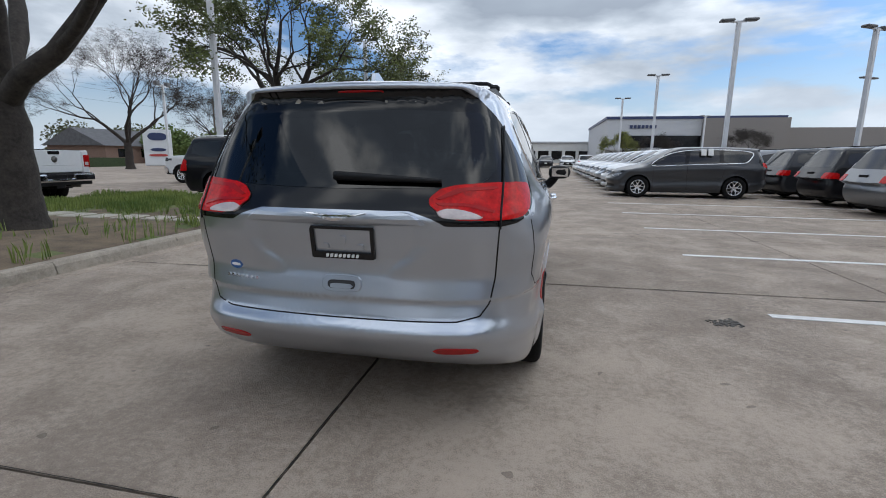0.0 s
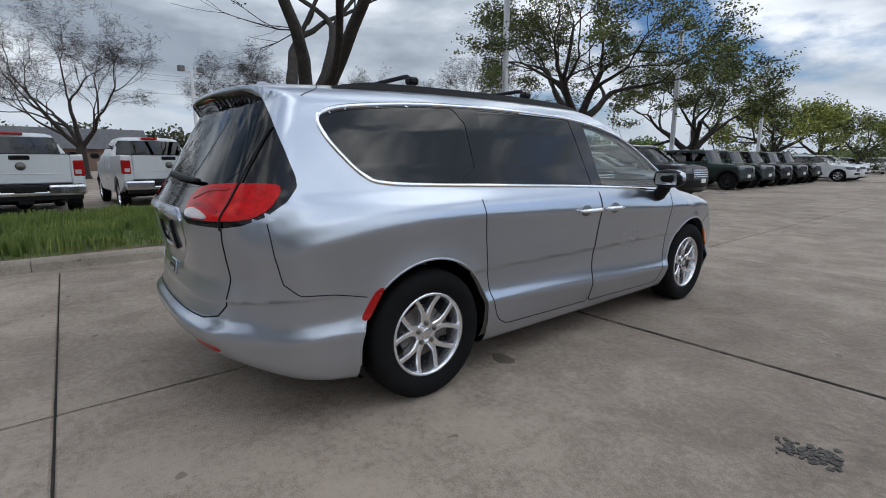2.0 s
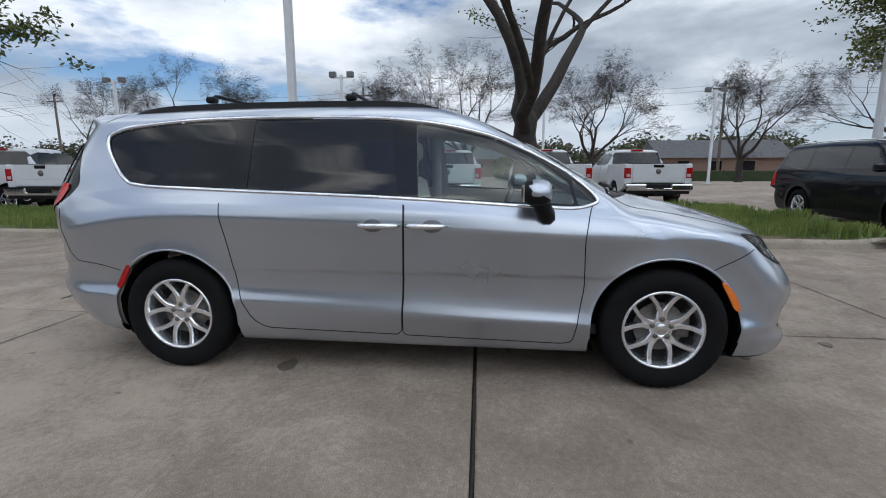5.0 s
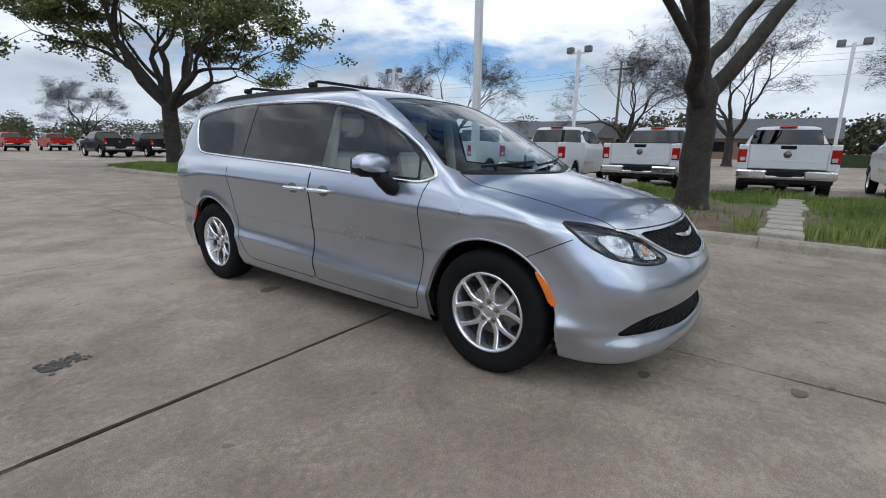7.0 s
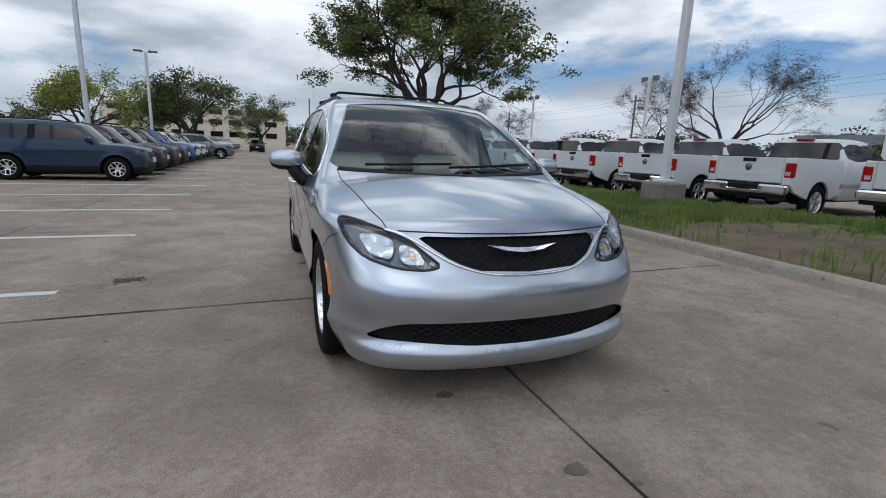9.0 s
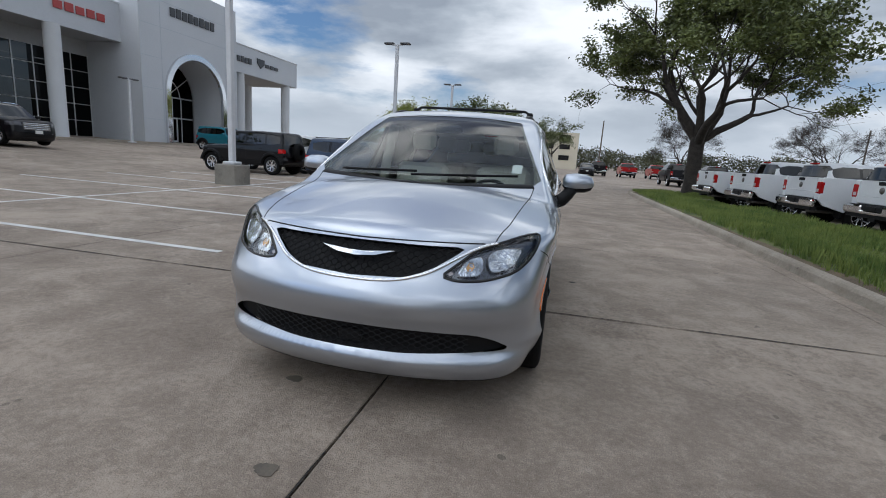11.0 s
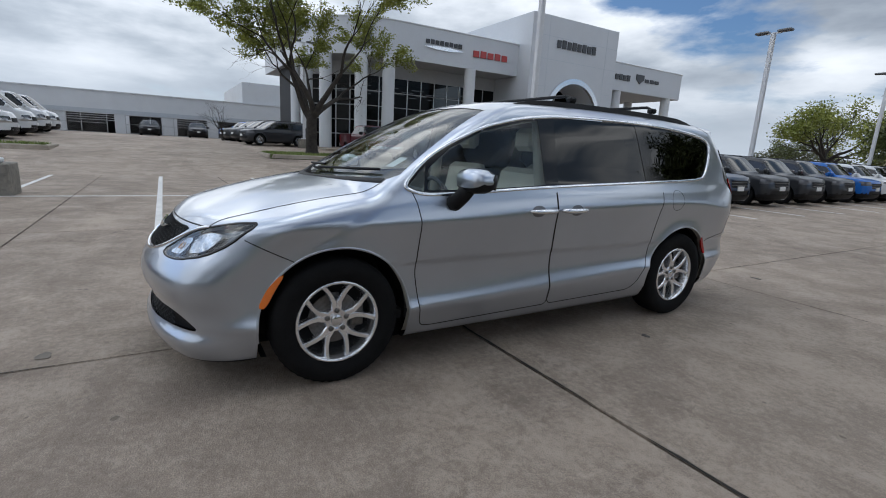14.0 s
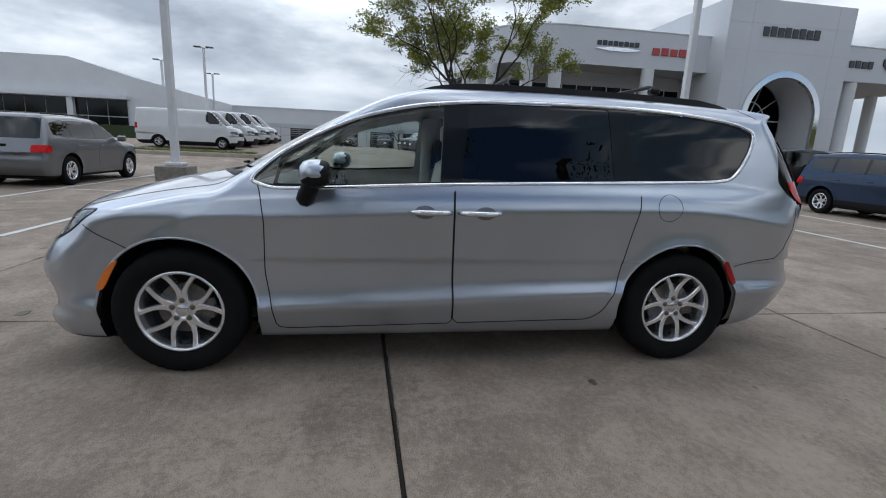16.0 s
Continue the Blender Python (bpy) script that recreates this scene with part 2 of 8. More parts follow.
def van_f(p):
    x, y, z = np.abs(p[..., 0]), p[..., 1], p[..., 2]
    up = np.clip((z - 0.95) / 0.25, 0, 1)
    zc = z - VAN_CREASE(y) * np.exp(-(((z - 0.97) / 0.21) ** 2)) + 0.05 * np.clip(y, -1.2, 1.2) * np.exp(-(((z - 0.46) / 0.09) ** 2))
    side = x - (VAN_SIDE(zc) + VAN_NARROW(y) * (1 - up) + VAN_GH_NARROW(y) * up)
    for hub in (-1.545, 1.545):
        r = np.hypot(y - hub, z - 0.365)
        side = side - 0.016 * np.exp(-(((r - 0.42) / 0.07) ** 2)) * np.clip((z - 0.2) / 0.1, 0, 1)
    front = y - (VAN_FRONT(z) - 0.216 * x * x - 0.134 * x**4)
    hood = z - (VAN_HOOD(y) - 0.115 * x * x)
    dip = np.clip((0.47 - 0.9 * np.clip(0.95 - z, 0, 0.15) - x) / 0.10, 0, 1) * np.clip((z - 0.77) / 0.12, 0, 1) * np.clip((1.07 - z) / 0.03, 0, 1)
    ledge = np.clip((0.612 - z) / 0.065, 0, 1)
    rear = VAN_REAR(z) - 0.032 * ledge * ledge * (3 - 2 * ledge) * np.clip((0.95 - x) / 0.30, 0, 1) + 0.0575 * x * x + 0.257 * x**4 + 0.018 * dip * dip * (3 - 2 * dip) - y
    low = smax(smax(side, front, 0.16), smax(hood, VAN_BELOW(y) - z, 0.02), 0.05)
    low = smax(low, rear, 0.20)
    shield = (y - (VAN_SHIELD(z) - 0.24 * x * x)) * 0.55
    roof = z - (VAN_ROOF(y) - 0.075 * x * x)
    high = smax(smax(side, shield, 0.05), roof, 0.10)
    high = smax(high, rear, 0.13)
    high = np.maximum(high, 0.7 - z)
    return smin(low, high, 0.03)


def gradient(f, p, e=0.006):
    g = np.stack([f(p + e * np.eye(3)[n]) - f(p - e * np.eye(3)[n]) for n in range(3)], -1)
    return g / (np.linalg.norm(g, axis=-1, keepdims=True) + 1e-9)


def meet(f, start, way, reach, rounds=24):
    """Where rays that start inside f leave it."""
    a, b = np.zeros(start.shape[:-1]), np.broadcast_to(np.asarray(reach, float), start.shape[:-1]).copy()
    for _ in range(rounds):
        m = (a + b) / 2
        inside = f(start + m[..., None] * way) < 0
        a, b = np.where(inside, m, a), np.where(inside, b, m)
    return start + ((a + b) / 2)[..., None] * way

# ---- mesh tools ----
def mesh(name, verts, faces, mats, normals=None, smooth=True, index=None):
    me = bpy.data.meshes.new(name)
    me.from_pydata(np.asarray(verts, float).tolist(), [], faces if isinstance(faces, list) else faces.tolist())
    for m in mats if isinstance(mats, (list, tuple)) else [mats]:
        me.materials.append(m)
    me.polygons.foreach_set("use_smooth", [smooth] * len(me.polygons))
    if index is not None:
        me.polygons.foreach_set("material_index", np.asarray(index, dtype=np.int32))
    if normals is not None:
        me.normals_split_custom_set_from_vertices(np.asarray(normals, float).tolist())
    me.update()
    return me


def part(name, data, parent, label="", at=None):
    """One mesh object under a thing or a part."""
    ob = new(name, data)
    ob.parent = parent
    if at is not None:
        ob.matrix_basis = at
    return tagged(ob, label)


def thing(name, label, category, at=None, group="", kind=""):
    ob = new(name)
    ob.empty_display_size = 0.2
    if at is not None:
        ob.matrix_basis = at
    return tagged(ob, label, category, group, kind)


class Build:
    """Collects rounded boxes, tubes, lathes and sheets into one mesh."""

    def __init__(self):
        self.v, self.f = [], []

    def add(self, verts, faces):
        n = len(self.v)
        self.v.extend([tuple(p) for p in verts])
        self.f.extend([tuple(i + n for i in f) for f in faces])
        return self

    def box(self, lo, hi, bevel=0.0, turn=None):
        (x0, y0, z0), (x1, y1, z1) = lo, hi
        b = min(bevel, 0.49 * min(x1 - x0, y1 - y0, z1 - z0))
        if b <= 0:
            v = [(x, y, z) for z in (z0, z1) for y in (y0, y1) for x in (x0, x1)]
            f = [(0, 2, 3, 1), (4, 5, 7, 6), (0, 1, 5, 4), (2, 6, 7, 3), (0, 4, 6, 2), (1, 3, 7, 5)]
        else:
            rings = [(z0, b), (z0 + b, 0), (z1 - b, 0), (z1, b)]
            v, f = [], []
            for z, s in rings:
                v += [(x0 + b + s * 0, y0 + s, z), (x1 - b, y0 + s, z), (x1 - s, y0 + b, z), (x1 - s, y1 - b, z), (x1 - b, y1 - s, z), (x0 + b, y1 - s, z), (x0 + s, y1 - b, z), (x0 + s, y0 + b, z)]
            for k in range(3):
                f += [(8 * k + i, 8 * k + (i + 1) % 8, 8 * k + 8 + (i + 1) % 8, 8 * k + 8 + i) for i in range(8)]
            f += [tuple(range(7, -1, -1)), tuple(range(24, 32))]
        if turn is not None:
            v = [tuple(turn @ Vector(p)) for p in v]
        return self.add(v, f)

    def lathe(self, profile, axis="z", n=32, at=(0, 0, 0), close=False):
        """profile: (radius, along) pairs."""
        v = []
        for r, h in profile:
            for k in range(n):
                a = 2 * math.pi * k / n
                p = (r * math.cos(a), r * math.sin(a), h)
                if axis == "x":
                    p = (h, r * math.cos(a), r * math.sin(a))
                elif axis == "y":
                    p = (r * math.sin(a), h, r * math.cos(a))
                v.append((p[0] + at[0], p[1] + at[1], p[2] + at[2]))
        f = [(i * n + k, i * n + (k + 1) % n, (i + 1) * n + (k + 1) % n, (i + 1) * n + k) for i in range(len(profile) - 1) for k in range(n)]
        if close:
            f += [tuple(range(n - 1, -1, -1)), tuple(range((len(profile) - 1) * n, len(profile) * n))]
        return self.add(v, f)

    def tube(self, line, radius, n=8, closed=False, caps=True):
        """A round bar along a line; radius may be one number or one for each point."""
        line = np.array(line, float)
        m = len(line)
        rad = np.broadcast_to(np.asarray(radius, float), (m,))
        step = np.roll(line, -1, 0) - np.roll(line, 1, 0) if closed else np.gradient(line, axis=0)
        step /= np.linalg.norm(step, axis=1, keepdims=True) + 1e-9
        u = np.cross(step[0], (0.31, 0.17, 0.93))
        v, f = [], []
        for k in range(m):
            u = u - step[k] * (u @ step[k])
            u /= np.linalg.norm(u) + 1e-9
            w = np.cross(step[k], u)
            for j in range(n):
                a = 2 * math.pi * j / n
                v.append(line[k] + rad[k] * (math.cos(a) * u + math.sin(a) * w))
        for k in range(m if closed else m - 1):
            q = (k + 1) % m
            f += [(k * n + j, k * n + (j + 1) % n, q * n + (j + 1) % n, q * n + j) for j in range(n)]
        if caps and not closed:
            f += [tuple(range(n - 1, -1, -1)), tuple(range((m - 1) * n, m * n))]
        return self.add(v, f)

    def strip(self, line, out, width, lift, depth=0.004, closed=False):
        """A flat moulding along a line on a surface: out is the surface's normal at each point."""
        line, out = np.array(line, float), np.array(out, float)
        m = len(line)
        step = np.roll(line, -1, 0) - np.roll(line, 1, 0) if closed else np.gradient(line, axis=0)
        step /= np.linalg.norm(step, axis=1, keepdims=True) + 1e-9
        w = np.cross(out, step)
        w /= np.linalg.norm(w, axis=1, keepdims=True) + 1e-9
        rows = [line - w * width / 2 - out * depth, line - w * width / 2 * 0.8 + out * lift, line + w * width / 2 * 0.8 + out * lift, line + w * width / 2 - out * depth]
        v = np.stack(rows, 1).reshape(-1, 3)
        f = [(4 * k + j, 4 * k + j + 1, 4 * ((k + 1) % m) + j + 1, 4 * ((k + 1) % m) + j) for k in range(m if closed else m - 1) for j in range(3)]
        return self.add(v, f)

    def prism(self, outline, lo, hi, axis="x"):
        """A flat outline of two coordinates, drawn out along an axis."""
        n = len(outline)
        order = {"x": lambda a, b, h: (h, a, b), "y": lambda a, b, h: (a, h, b), "z": lambda a, b, h: (a, b, h)}[axis]
        v = [order(a, b, h) for h in (lo, hi) for a, b in outline]
        return self.add(v, [tuple(range(n - 1, -1, -1)), tuple(range(n, 2 * n))] + [(k, (k + 1) % n, n + (k + 1) % n, n + k) for k in range(n)])

    def mesh(self, name, mats, smooth=False):
        me = mesh(name, self.v, self.f, mats, smooth=smooth)
        return me


def from_bm(name, bm, mats, smooth=False):
    me = bpy.data.meshes.new(name)
    bm.to_mesh(me)
    bm.free()
    me.materials.append(mats)
    me.polygons.foreach_set("use_smooth", [smooth] * len(me.polygons))
    return me


def poly_sd(poly, a, b):
    """Signed distance to a closed outline, negative inside."""
    p = np.array(poly, float)
    q = np.roll(p, -1, 0)
    best, inside = np.full(a.shape, 1e9), np.zeros(a.shape, bool)
    for (x0, y0), (x1, y1) in zip(p, q):
        dx, dy = x1 - x0, y1 - y0
        t = np.clip(((a - x0) * dx + (b - y0) * dy) / (dx * dx + dy * dy + 1e-12), 0, 1)
        best = np.minimum(best, np.hypot(a - x0 - t * dx, b - y0 - t * dy))
        cross = ((y0 > b) != (y1 > b)) & (a < (x1 - x0) * (b - y0) / (y1 - y0 + 1e-12) + x0)
        inside ^= cross
    return np.where(inside, -best, best)


def rounded(poly, times=2, most=9.0):
    """The outline with its corners cut round, by at most the given length."""
    p = np.array(poly, float)
    for _ in range(times):
        q = np.roll(p, -1, 0)
        k = np.minimum(0.2, most / np.linalg.norm(q - p, axis=1))[:, None]
        p = np.stack([p + (q - p) * k, q - (q - p) * k], 1).reshape(-1, 2)
    return p


def along(poly, step, closed=True):
    """Points at even steps on an outline."""
    p = np.array(poly, float)
    if closed:
        p = np.concatenate([p, p[:1]])
    d = np.r_[0, np.cumsum(np.linalg.norm(np.diff(p, axis=0), axis=1))]
    s = np.linspace(0, d[-1], max(4, int(d[-1] / step)) + 1)
    if closed:
        s = s[:-1]
    return np.stack([np.interp(s, d, p[:, n]) for n in range(p.shape[1])], 1)

# ---- skinned vehicles: a shell cut into panels ----
def skin(f, ya, yb, za, zb, step, reach=1.9, across=None):
    """Half of a shell (x >= 0) as a grid of rays from a line inside it. Returns points as a (rows, columns, 3) grid."""
    n_end = max(10, int(1.5 / step))
    n_mid = max(4, int((yb - ya) / step))
    n_round = max(16, int(2.7 / step))
    tilt = np.concatenate([np.linspace(-math.pi / 2, 0, n_end, endpoint=False), np.zeros(n_mid), np.linspace(0, math.pi / 2, n_end + 1)])
    mid = np.concatenate([np.full(n_end, ya), np.linspace(ya, yb, n_mid, endpoint=False), np.full(n_end + 1, yb)])
    th = np.linspace(-math.pi / 2, math.pi / 2, n_round + 1)
    mid_z = np.interp(mid, [ya, yb], [za, zb])
    start = np.zeros((len(mid), len(th), 3))
    start[..., 1], start[..., 2] = mid[:, None], mid_z[:, None]
    way = np.stack([np.cos(tilt)[:, None] * np.cos(th), np.sin(tilt)[:, None] * np.ones_like(th), np.cos(tilt)[:, None] * np.sin(th)], -1)
    return meet(f, start, way, reach)


def cut(f, grid, regions, rounds=4):
    """Sorts the grid's faces into regions (name, signed distance) and draws the boundaries' vertices onto the regions' outlines."""
    h, w = grid.shape[:2]
    p = grid.reshape(-1, 3).copy()
    a = (np.arange(h - 1)[:, None] * w + np.arange(w - 1)).ravel()
    faces = np.stack([a, a + w, a + w + 1, a + 1], 1)
    mid = p[faces].mean(1)
    kind = np.full(len(faces), -1)
    for n, (_, sd) in enumerate(regions):
        kind[(kind < 0) & (sd(mid) < 0)] = n
    low, high = np.full(len(p), 99), np.full(len(p), -99)
    for c in range(4):
        np.minimum.at(low, faces[:, c], np.where(kind < 0, 90, kind))
        np.maximum.at(high, faces[:, c], np.where(kind < 0, 90, kind))
    for n, (_, sd) in enumerate(regions):
        edge = np.where((low == n) & (high > n))[0]
        if not len(edge):
            continue
        q = p[edge]
        on_axis = q[:, 0] < 1e-4
        for _ in range(rounds):
            d = sd(q)
            e = 0.003
            g = np.stack([sd(q + e * np.eye(3)[k]) - sd(q - e * np.eye(3)[k]) for k in range(3)], -1) / (2 * e)
            nrm = gradient(f, q)
            g -= nrm * (g * nrm).sum(-1, keepdims=True)
            g2 = (g * g).sum(-1)
            move = -np.where(g2 > 0.05, d / np.maximum(g2, 0.05), 0)[:, None] * g
            size = np.linalg.norm(move, axis=1, keepdims=True)
            q = q + move * np.minimum(1, 0.03 / (size + 1e-9))
            nrm = gradient(f, q)
            q = q - nrm * f(q)[:, None] * 0.9
        for _ in range(3):
            g = np.stack([f(q + 0.004 * np.eye(3)[k]) - f(q - 0.004 * np.eye(3)[k]) for k in range(3)], -1) / 0.008
            q = q - g * (f(q) / np.maximum((g * g).sum(-1), 0.1))[:, None]
        q[on_axis, 0] = 0
        p[edge] = q
    return p, faces, kind


def panel(name, f, p, faces, mats, lift=0.0, both=True, flip=False, thick=0.0):
    """A mesh of the given faces, on both halves of the car, raised from the skin by lift."""
    used, inv = np.unique(faces.ravel(), return_inverse=True)
    v, fc = p[used], inv.reshape(-1, 4)
    nrm = gradient(f, v)
    v = v + nrm * lift
    if flip:
        nrm = -nrm
    else:
        fc = fc[:, ::-1]
    fc = fc[:, ::-1]
    if both:
        m = np.array([-1, 1, 1])
        fc = np.concatenate([fc, fc[:, ::-1] + len(v)])
        v, nrm = np.concatenate([v, v * m]), np.concatenate([nrm, nrm * m])
    return mesh(name, v, fc, mats, nrm)


def mirror_x(me):
    """A mirrored copy of a half mesh."""
    other = me.copy()
    other.transform(Matrix.Scale(-1, 4, (1, 0, 0)))
    other.flip_normals()
    return other


def on_side(f, y, z):
    """Points of the side skin at given y and z."""
    y, z = np.broadcast_arrays(np.asarray(y, float), np.asarray(z, float))
    s = np.stack([np.zeros_like(y) + 0.3, y, z], -1)
    return meet(f, s, np.array([1.0, 0, 0]), 1.0)


def on_front(f, x, z, sign=1, y0=1.2):
    x, z = np.broadcast_arrays(np.asarray(x, float), np.asarray(z, float))
    s = np.stack([x, np.full_like(x, y0 * sign), z], -1)
    return meet(f, s, np.array([0, float(sign), 0]), 2.2)


def on_top(f, x, y, z0=0.7):
    x, y = np.broadcast_arrays(np.asarray(x, float), np.asarray(y, float))
    s = np.stack([x, y, np.full_like(x, z0)], -1)
    return meet(f, s, np.array([0, 0, 1.0]), 1.5)


def seam(f, name, line, parent, mats, width=0.006, lift=0.0006, closed=False, both=True):
    """A narrow moulding or shut line laid on the skin along a line, on one side or both."""
    line = np.asarray(line)
    nrm = gradient(f, line)
    for side in (1, -1) if both else (1,):
        m = np.array([side, 1, 1])
        b = Build().strip(line * m, nrm * m, width * side, lift, 0.003, closed)
        part(name, b.mesh(name, mats, smooth=True), parent)


def make_wheel(radius, rim, width, pairs, rim_mat, detail=1, face=0.02):
    """A wheel about the x axis, its outer face to +x: tyre, rim, spokes, hub cap, nuts and brake disc. Returns part meshes."""
    n = 96 if detail else 24
    w = width / 2
    tyre = Build().lathe([(rim, -w * 0.75), (rim + 0.01, -w * 0.85), ((rim + radius) / 2, -w), (radius - 0.03, -w * 0.93), (radius - 0.008, -w * 0.8), (radius, -w * 0.6), (radius, w * 0.6), (radius - 0.008, w * 0.8), (radius - 0.03, w * 0.93), ((rim + radius) / 2, w), (rim + 0.012, w * 0.86), (rim, w * 0.75)], "x", n)
    if detail:
        for i in range(4, 8):
            for k in range(n):
                if k % 2:
                    x_, y_, z_ = tyre.v[i * n + k]
                    tyre.v[i * n + k] = (x_, y_ * 0.988, z_ * 0.988)
    barrel = Build().lathe([(rim + 0.002, w * 0.76), (rim + 0.006, w * 0.84), (rim - 0.006, w * 0.87), (rim - 0.013, w * 0.83), (rim - 0.016, w * 0.72), (rim - 0.024, w * 0.55), (rim - 0.034, -w * 0.7)], "x", n)
    spokes = Build()
    x1 = w * 0.72 - face

    def arm(path, halves, fronts):
        """A raised spoke along a line of (angle, radius) points: flat crown, chamfered flanks and side walls."""
        pts = np.array([(r_ * math.cos(g), r_ * math.sin(g)) for g, r_ in path])
        way = np.gradient(pts, axis=0)
        way /= np.linalg.norm(way, axis=1, keepdims=True)
        v = []
        for (cx, cy), (dx, dy), hw, xo in zip(pts, way, halves, fronts):
            for side, deep in ((-1, 0.050), (-1, 0.008), (-0.66, 0), (0.66, 0), (1, 0.008), (1, 0.050)):
                v.append((xo - deep, cx - side * hw * dy, cy + side * hw * dx))
        spokes.add(v, [(6 * k + j, 6 * k + j + 1, 6 * k + j + 7, 6 * k + j + 6) for k in range(len(pts) - 1) for j in range(5)])

    for k in range(pairs):
        a = 2 * math.pi * (k + 0.25) / pairs
        for s in (-1, 1):
            arm([(a + s * 0.24, 0.045), (a + s * 0.165, rim * 0.36), (a + s * 0.15, rim * 0.48), (a + s * 0.235, rim * 0.66), (a + s * 0.325, rim * 0.84), (a + s * 0.385, rim - 0.004)],
                [0.020, 0.0185, 0.0165, 0.0145, 0.0140, 0.0155], [x1 - 0.002, x1, x1 + 0.004, x1 + 0.009, x1 + 0.014, x1 + 0.022])
    spokes.lathe([(0.072, x1 - 0.045), (0.070, x1 - 0.010), (0.064, x1 - 0.001), (0.052, x1 - 0.001), (0.042, x1 - 0.006), (0.0005, x1 - 0.006)], "x", n)
    cap = Build().lathe([(0.034, x1 - 0.008), (0.033, x1 + 0.003), (0.028, x1 + 0.006), (0.0005, x1 + 0.007)], "x", 24)
    nuts = []
    for k in range(5):
        a = 2 * math.pi * (k + 0.25) / 5
        nuts.append(Build().lathe([(0.0165, x1 + 0.0012), (0.0160, x1 + 0.0012), (0.0125, x1 - 0.002), (0.0120, x1 + 0.007), (0.009, x1 + 0.009), (0.0005, x1 + 0.009)], "x", 10, (0, 0.058 * math.cos(a), 0.058 * math.sin(a))))
    disc = Build().lathe([(0.15, -0.0), (0.15, 0.012), (0.05, 0.014), (0.0005, 0.014)], "x", n)
    disc.box((-0.02, 0.09, -0.06), (0.04, 0.17, 0.07), 0.01)
    back = Build().lathe([(rim - 0.02, -w * 0.2), (0.0005, -w * 0.2)], "x", 24)
    return [("tyre", tyre.mesh("tyre", RUBBER, True), ""), ("rim", barrel.mesh("rim", rim_mat, True), ""), ("spokes", spokes.mesh("spokes", rim_mat), "silver alloy spokes"), ("hub_cap", cap.mesh("hub_cap", CHROME, True), ""),
            ("brake_disc", disc.mesh("brake_disc", STEEL), ""), ("inner_drum", back.mesh("inner_drum", BLACK_TRIM), "")] + [("wheel_nut", nut.mesh("wheel_nut", STEEL, True), "") for nut in nuts]


def put_wheel(parts, parent, x, y, z, detail=1):
    w = new("wheel")
    w.parent = parent
    w.matrix_basis = pose(x, y, z, 0, 0, 0 if x > 0 else 180)
    for name, me, label in parts if detail else parts[:3] + parts[5:6]:
        part(name, me, w, label)
    return w


# ---- the minivan ----
V_HUBS, V_HUB_Z = (-1.545, 1.545), 0.372
V_DLO = rounded([(1.16, 1.135), (0.99, 1.29), (0.79, 1.405), (0.53, 1.52), (0.20, 1.60), (-0.20, 1.645), (-0.90, 1.66), (-1.50, 1.645), (-1.95, 1.60), (-2.085, 1.545), (-2.04, 1.43), (-1.92, 1.28), (-1.82, 1.215), (-1.20, 1.192), (0.0, 1.148), (0.95, 1.092), (1.06, 1.10)], 2)
V_GLASS_F = [(1.0, 1.12), (0.97, 1.245), (0.80, 1.375), (0.53, 1.495), (0.18, 1.578), (0.045, 1.598), (0.075, 1.16), (0.6, 1.13)]
V_GLASS_Q = [(1.125, 1.135), (0.985, 1.265), (1.02, 1.115), (1.06, 1.11)]
V_GLASS_S = [(-0.115, 1.63), (-0.60, 1.638), (-1.02, 1.637), (-1.02, 1.20), (-0.05, 1.163)]
V_GLASS_R = rounded([(-1.14, 1.637), (-1.50, 1.627), (-1.93, 1.583), (-2.06, 1.535), (-2.02, 1.43), (-1.905, 1.287), (-1.815, 1.232), (-1.155, 1.212)], 1)
V_FDOOR = rounded([(-0.055, 1.66), (0.30, 1.62), (0.62, 1.545), (0.90, 1.40), (1.13, 1.18), (1.085, 1.06), (1.062, 0.92), (1.075, 0.62), (1.02, 0.275), (0.95, 0.262), (-0.028, 0.283), (-0.012, 0.70), (0.0, 1.05)], 1, 0.02)
V_SDOOR = rounded([(-0.061, 1.66), (-0.006, 1.05), (-0.018, 0.70), (-0.034, 0.285), (-0.93, 0.302), (-1.02, 0.36), (-1.09, 0.52), (-1.17, 1.02), (-1.19, 1.20), (-1.155, 1.66), (-0.6, 1.675)], 1, 0.03)
V_LAMP = rounded([(0.435, 1.148), (0.56, 1.214), (0.85, 1.232), (1.05, 1.232), (1.165, 1.225), (1.165, 1.185), (1.12, 1.12), (1.03, 1.082), (0.86, 1.068), (0.50, 1.070)], 1)
V_HEADLAMP = rounded([(0.38, 0.742), (0.48, 0.802), (0.58, 0.862), (0.74, 0.905), (0.90, 0.938), (1.03, 0.946), (0.94, 0.835), (0.82, 0.768), (0.62, 0.728), (0.46, 0.724)], 1)


def ab(p):
    return np.abs(p[..., 0])


def lamp_u(p):
    """How far round the nose a point lies, for the headlamps' outline."""
    return ab(p) + 0.35 * (2.15 - p[..., 1] + 0.206 * ab(p) ** 4 - 0.026 * ab(p) ** 2)


def v_arch(p):
    d = np.minimum(*[np.hypot(p[..., 1] - h, (p[..., 2] - 0.375) * (1 if h else 1)) for h in V_HUBS]) - 0.432
    low = np.minimum(*[np.abs(p[..., 1] - h) for h in V_HUBS]) - 0.432
    d = np.where(p[..., 2] < 0.375, low, d)
    return np.maximum(d, 0.62 - ab(p))


def v_q(p):
    return ab(p) + p[..., 1] + 2.6


def v_side(poly, xmin=0.5):
    return lambda p: np.maximum(poly_sd(poly, p[..., 1], p[..., 2]), xmin - ab(p))


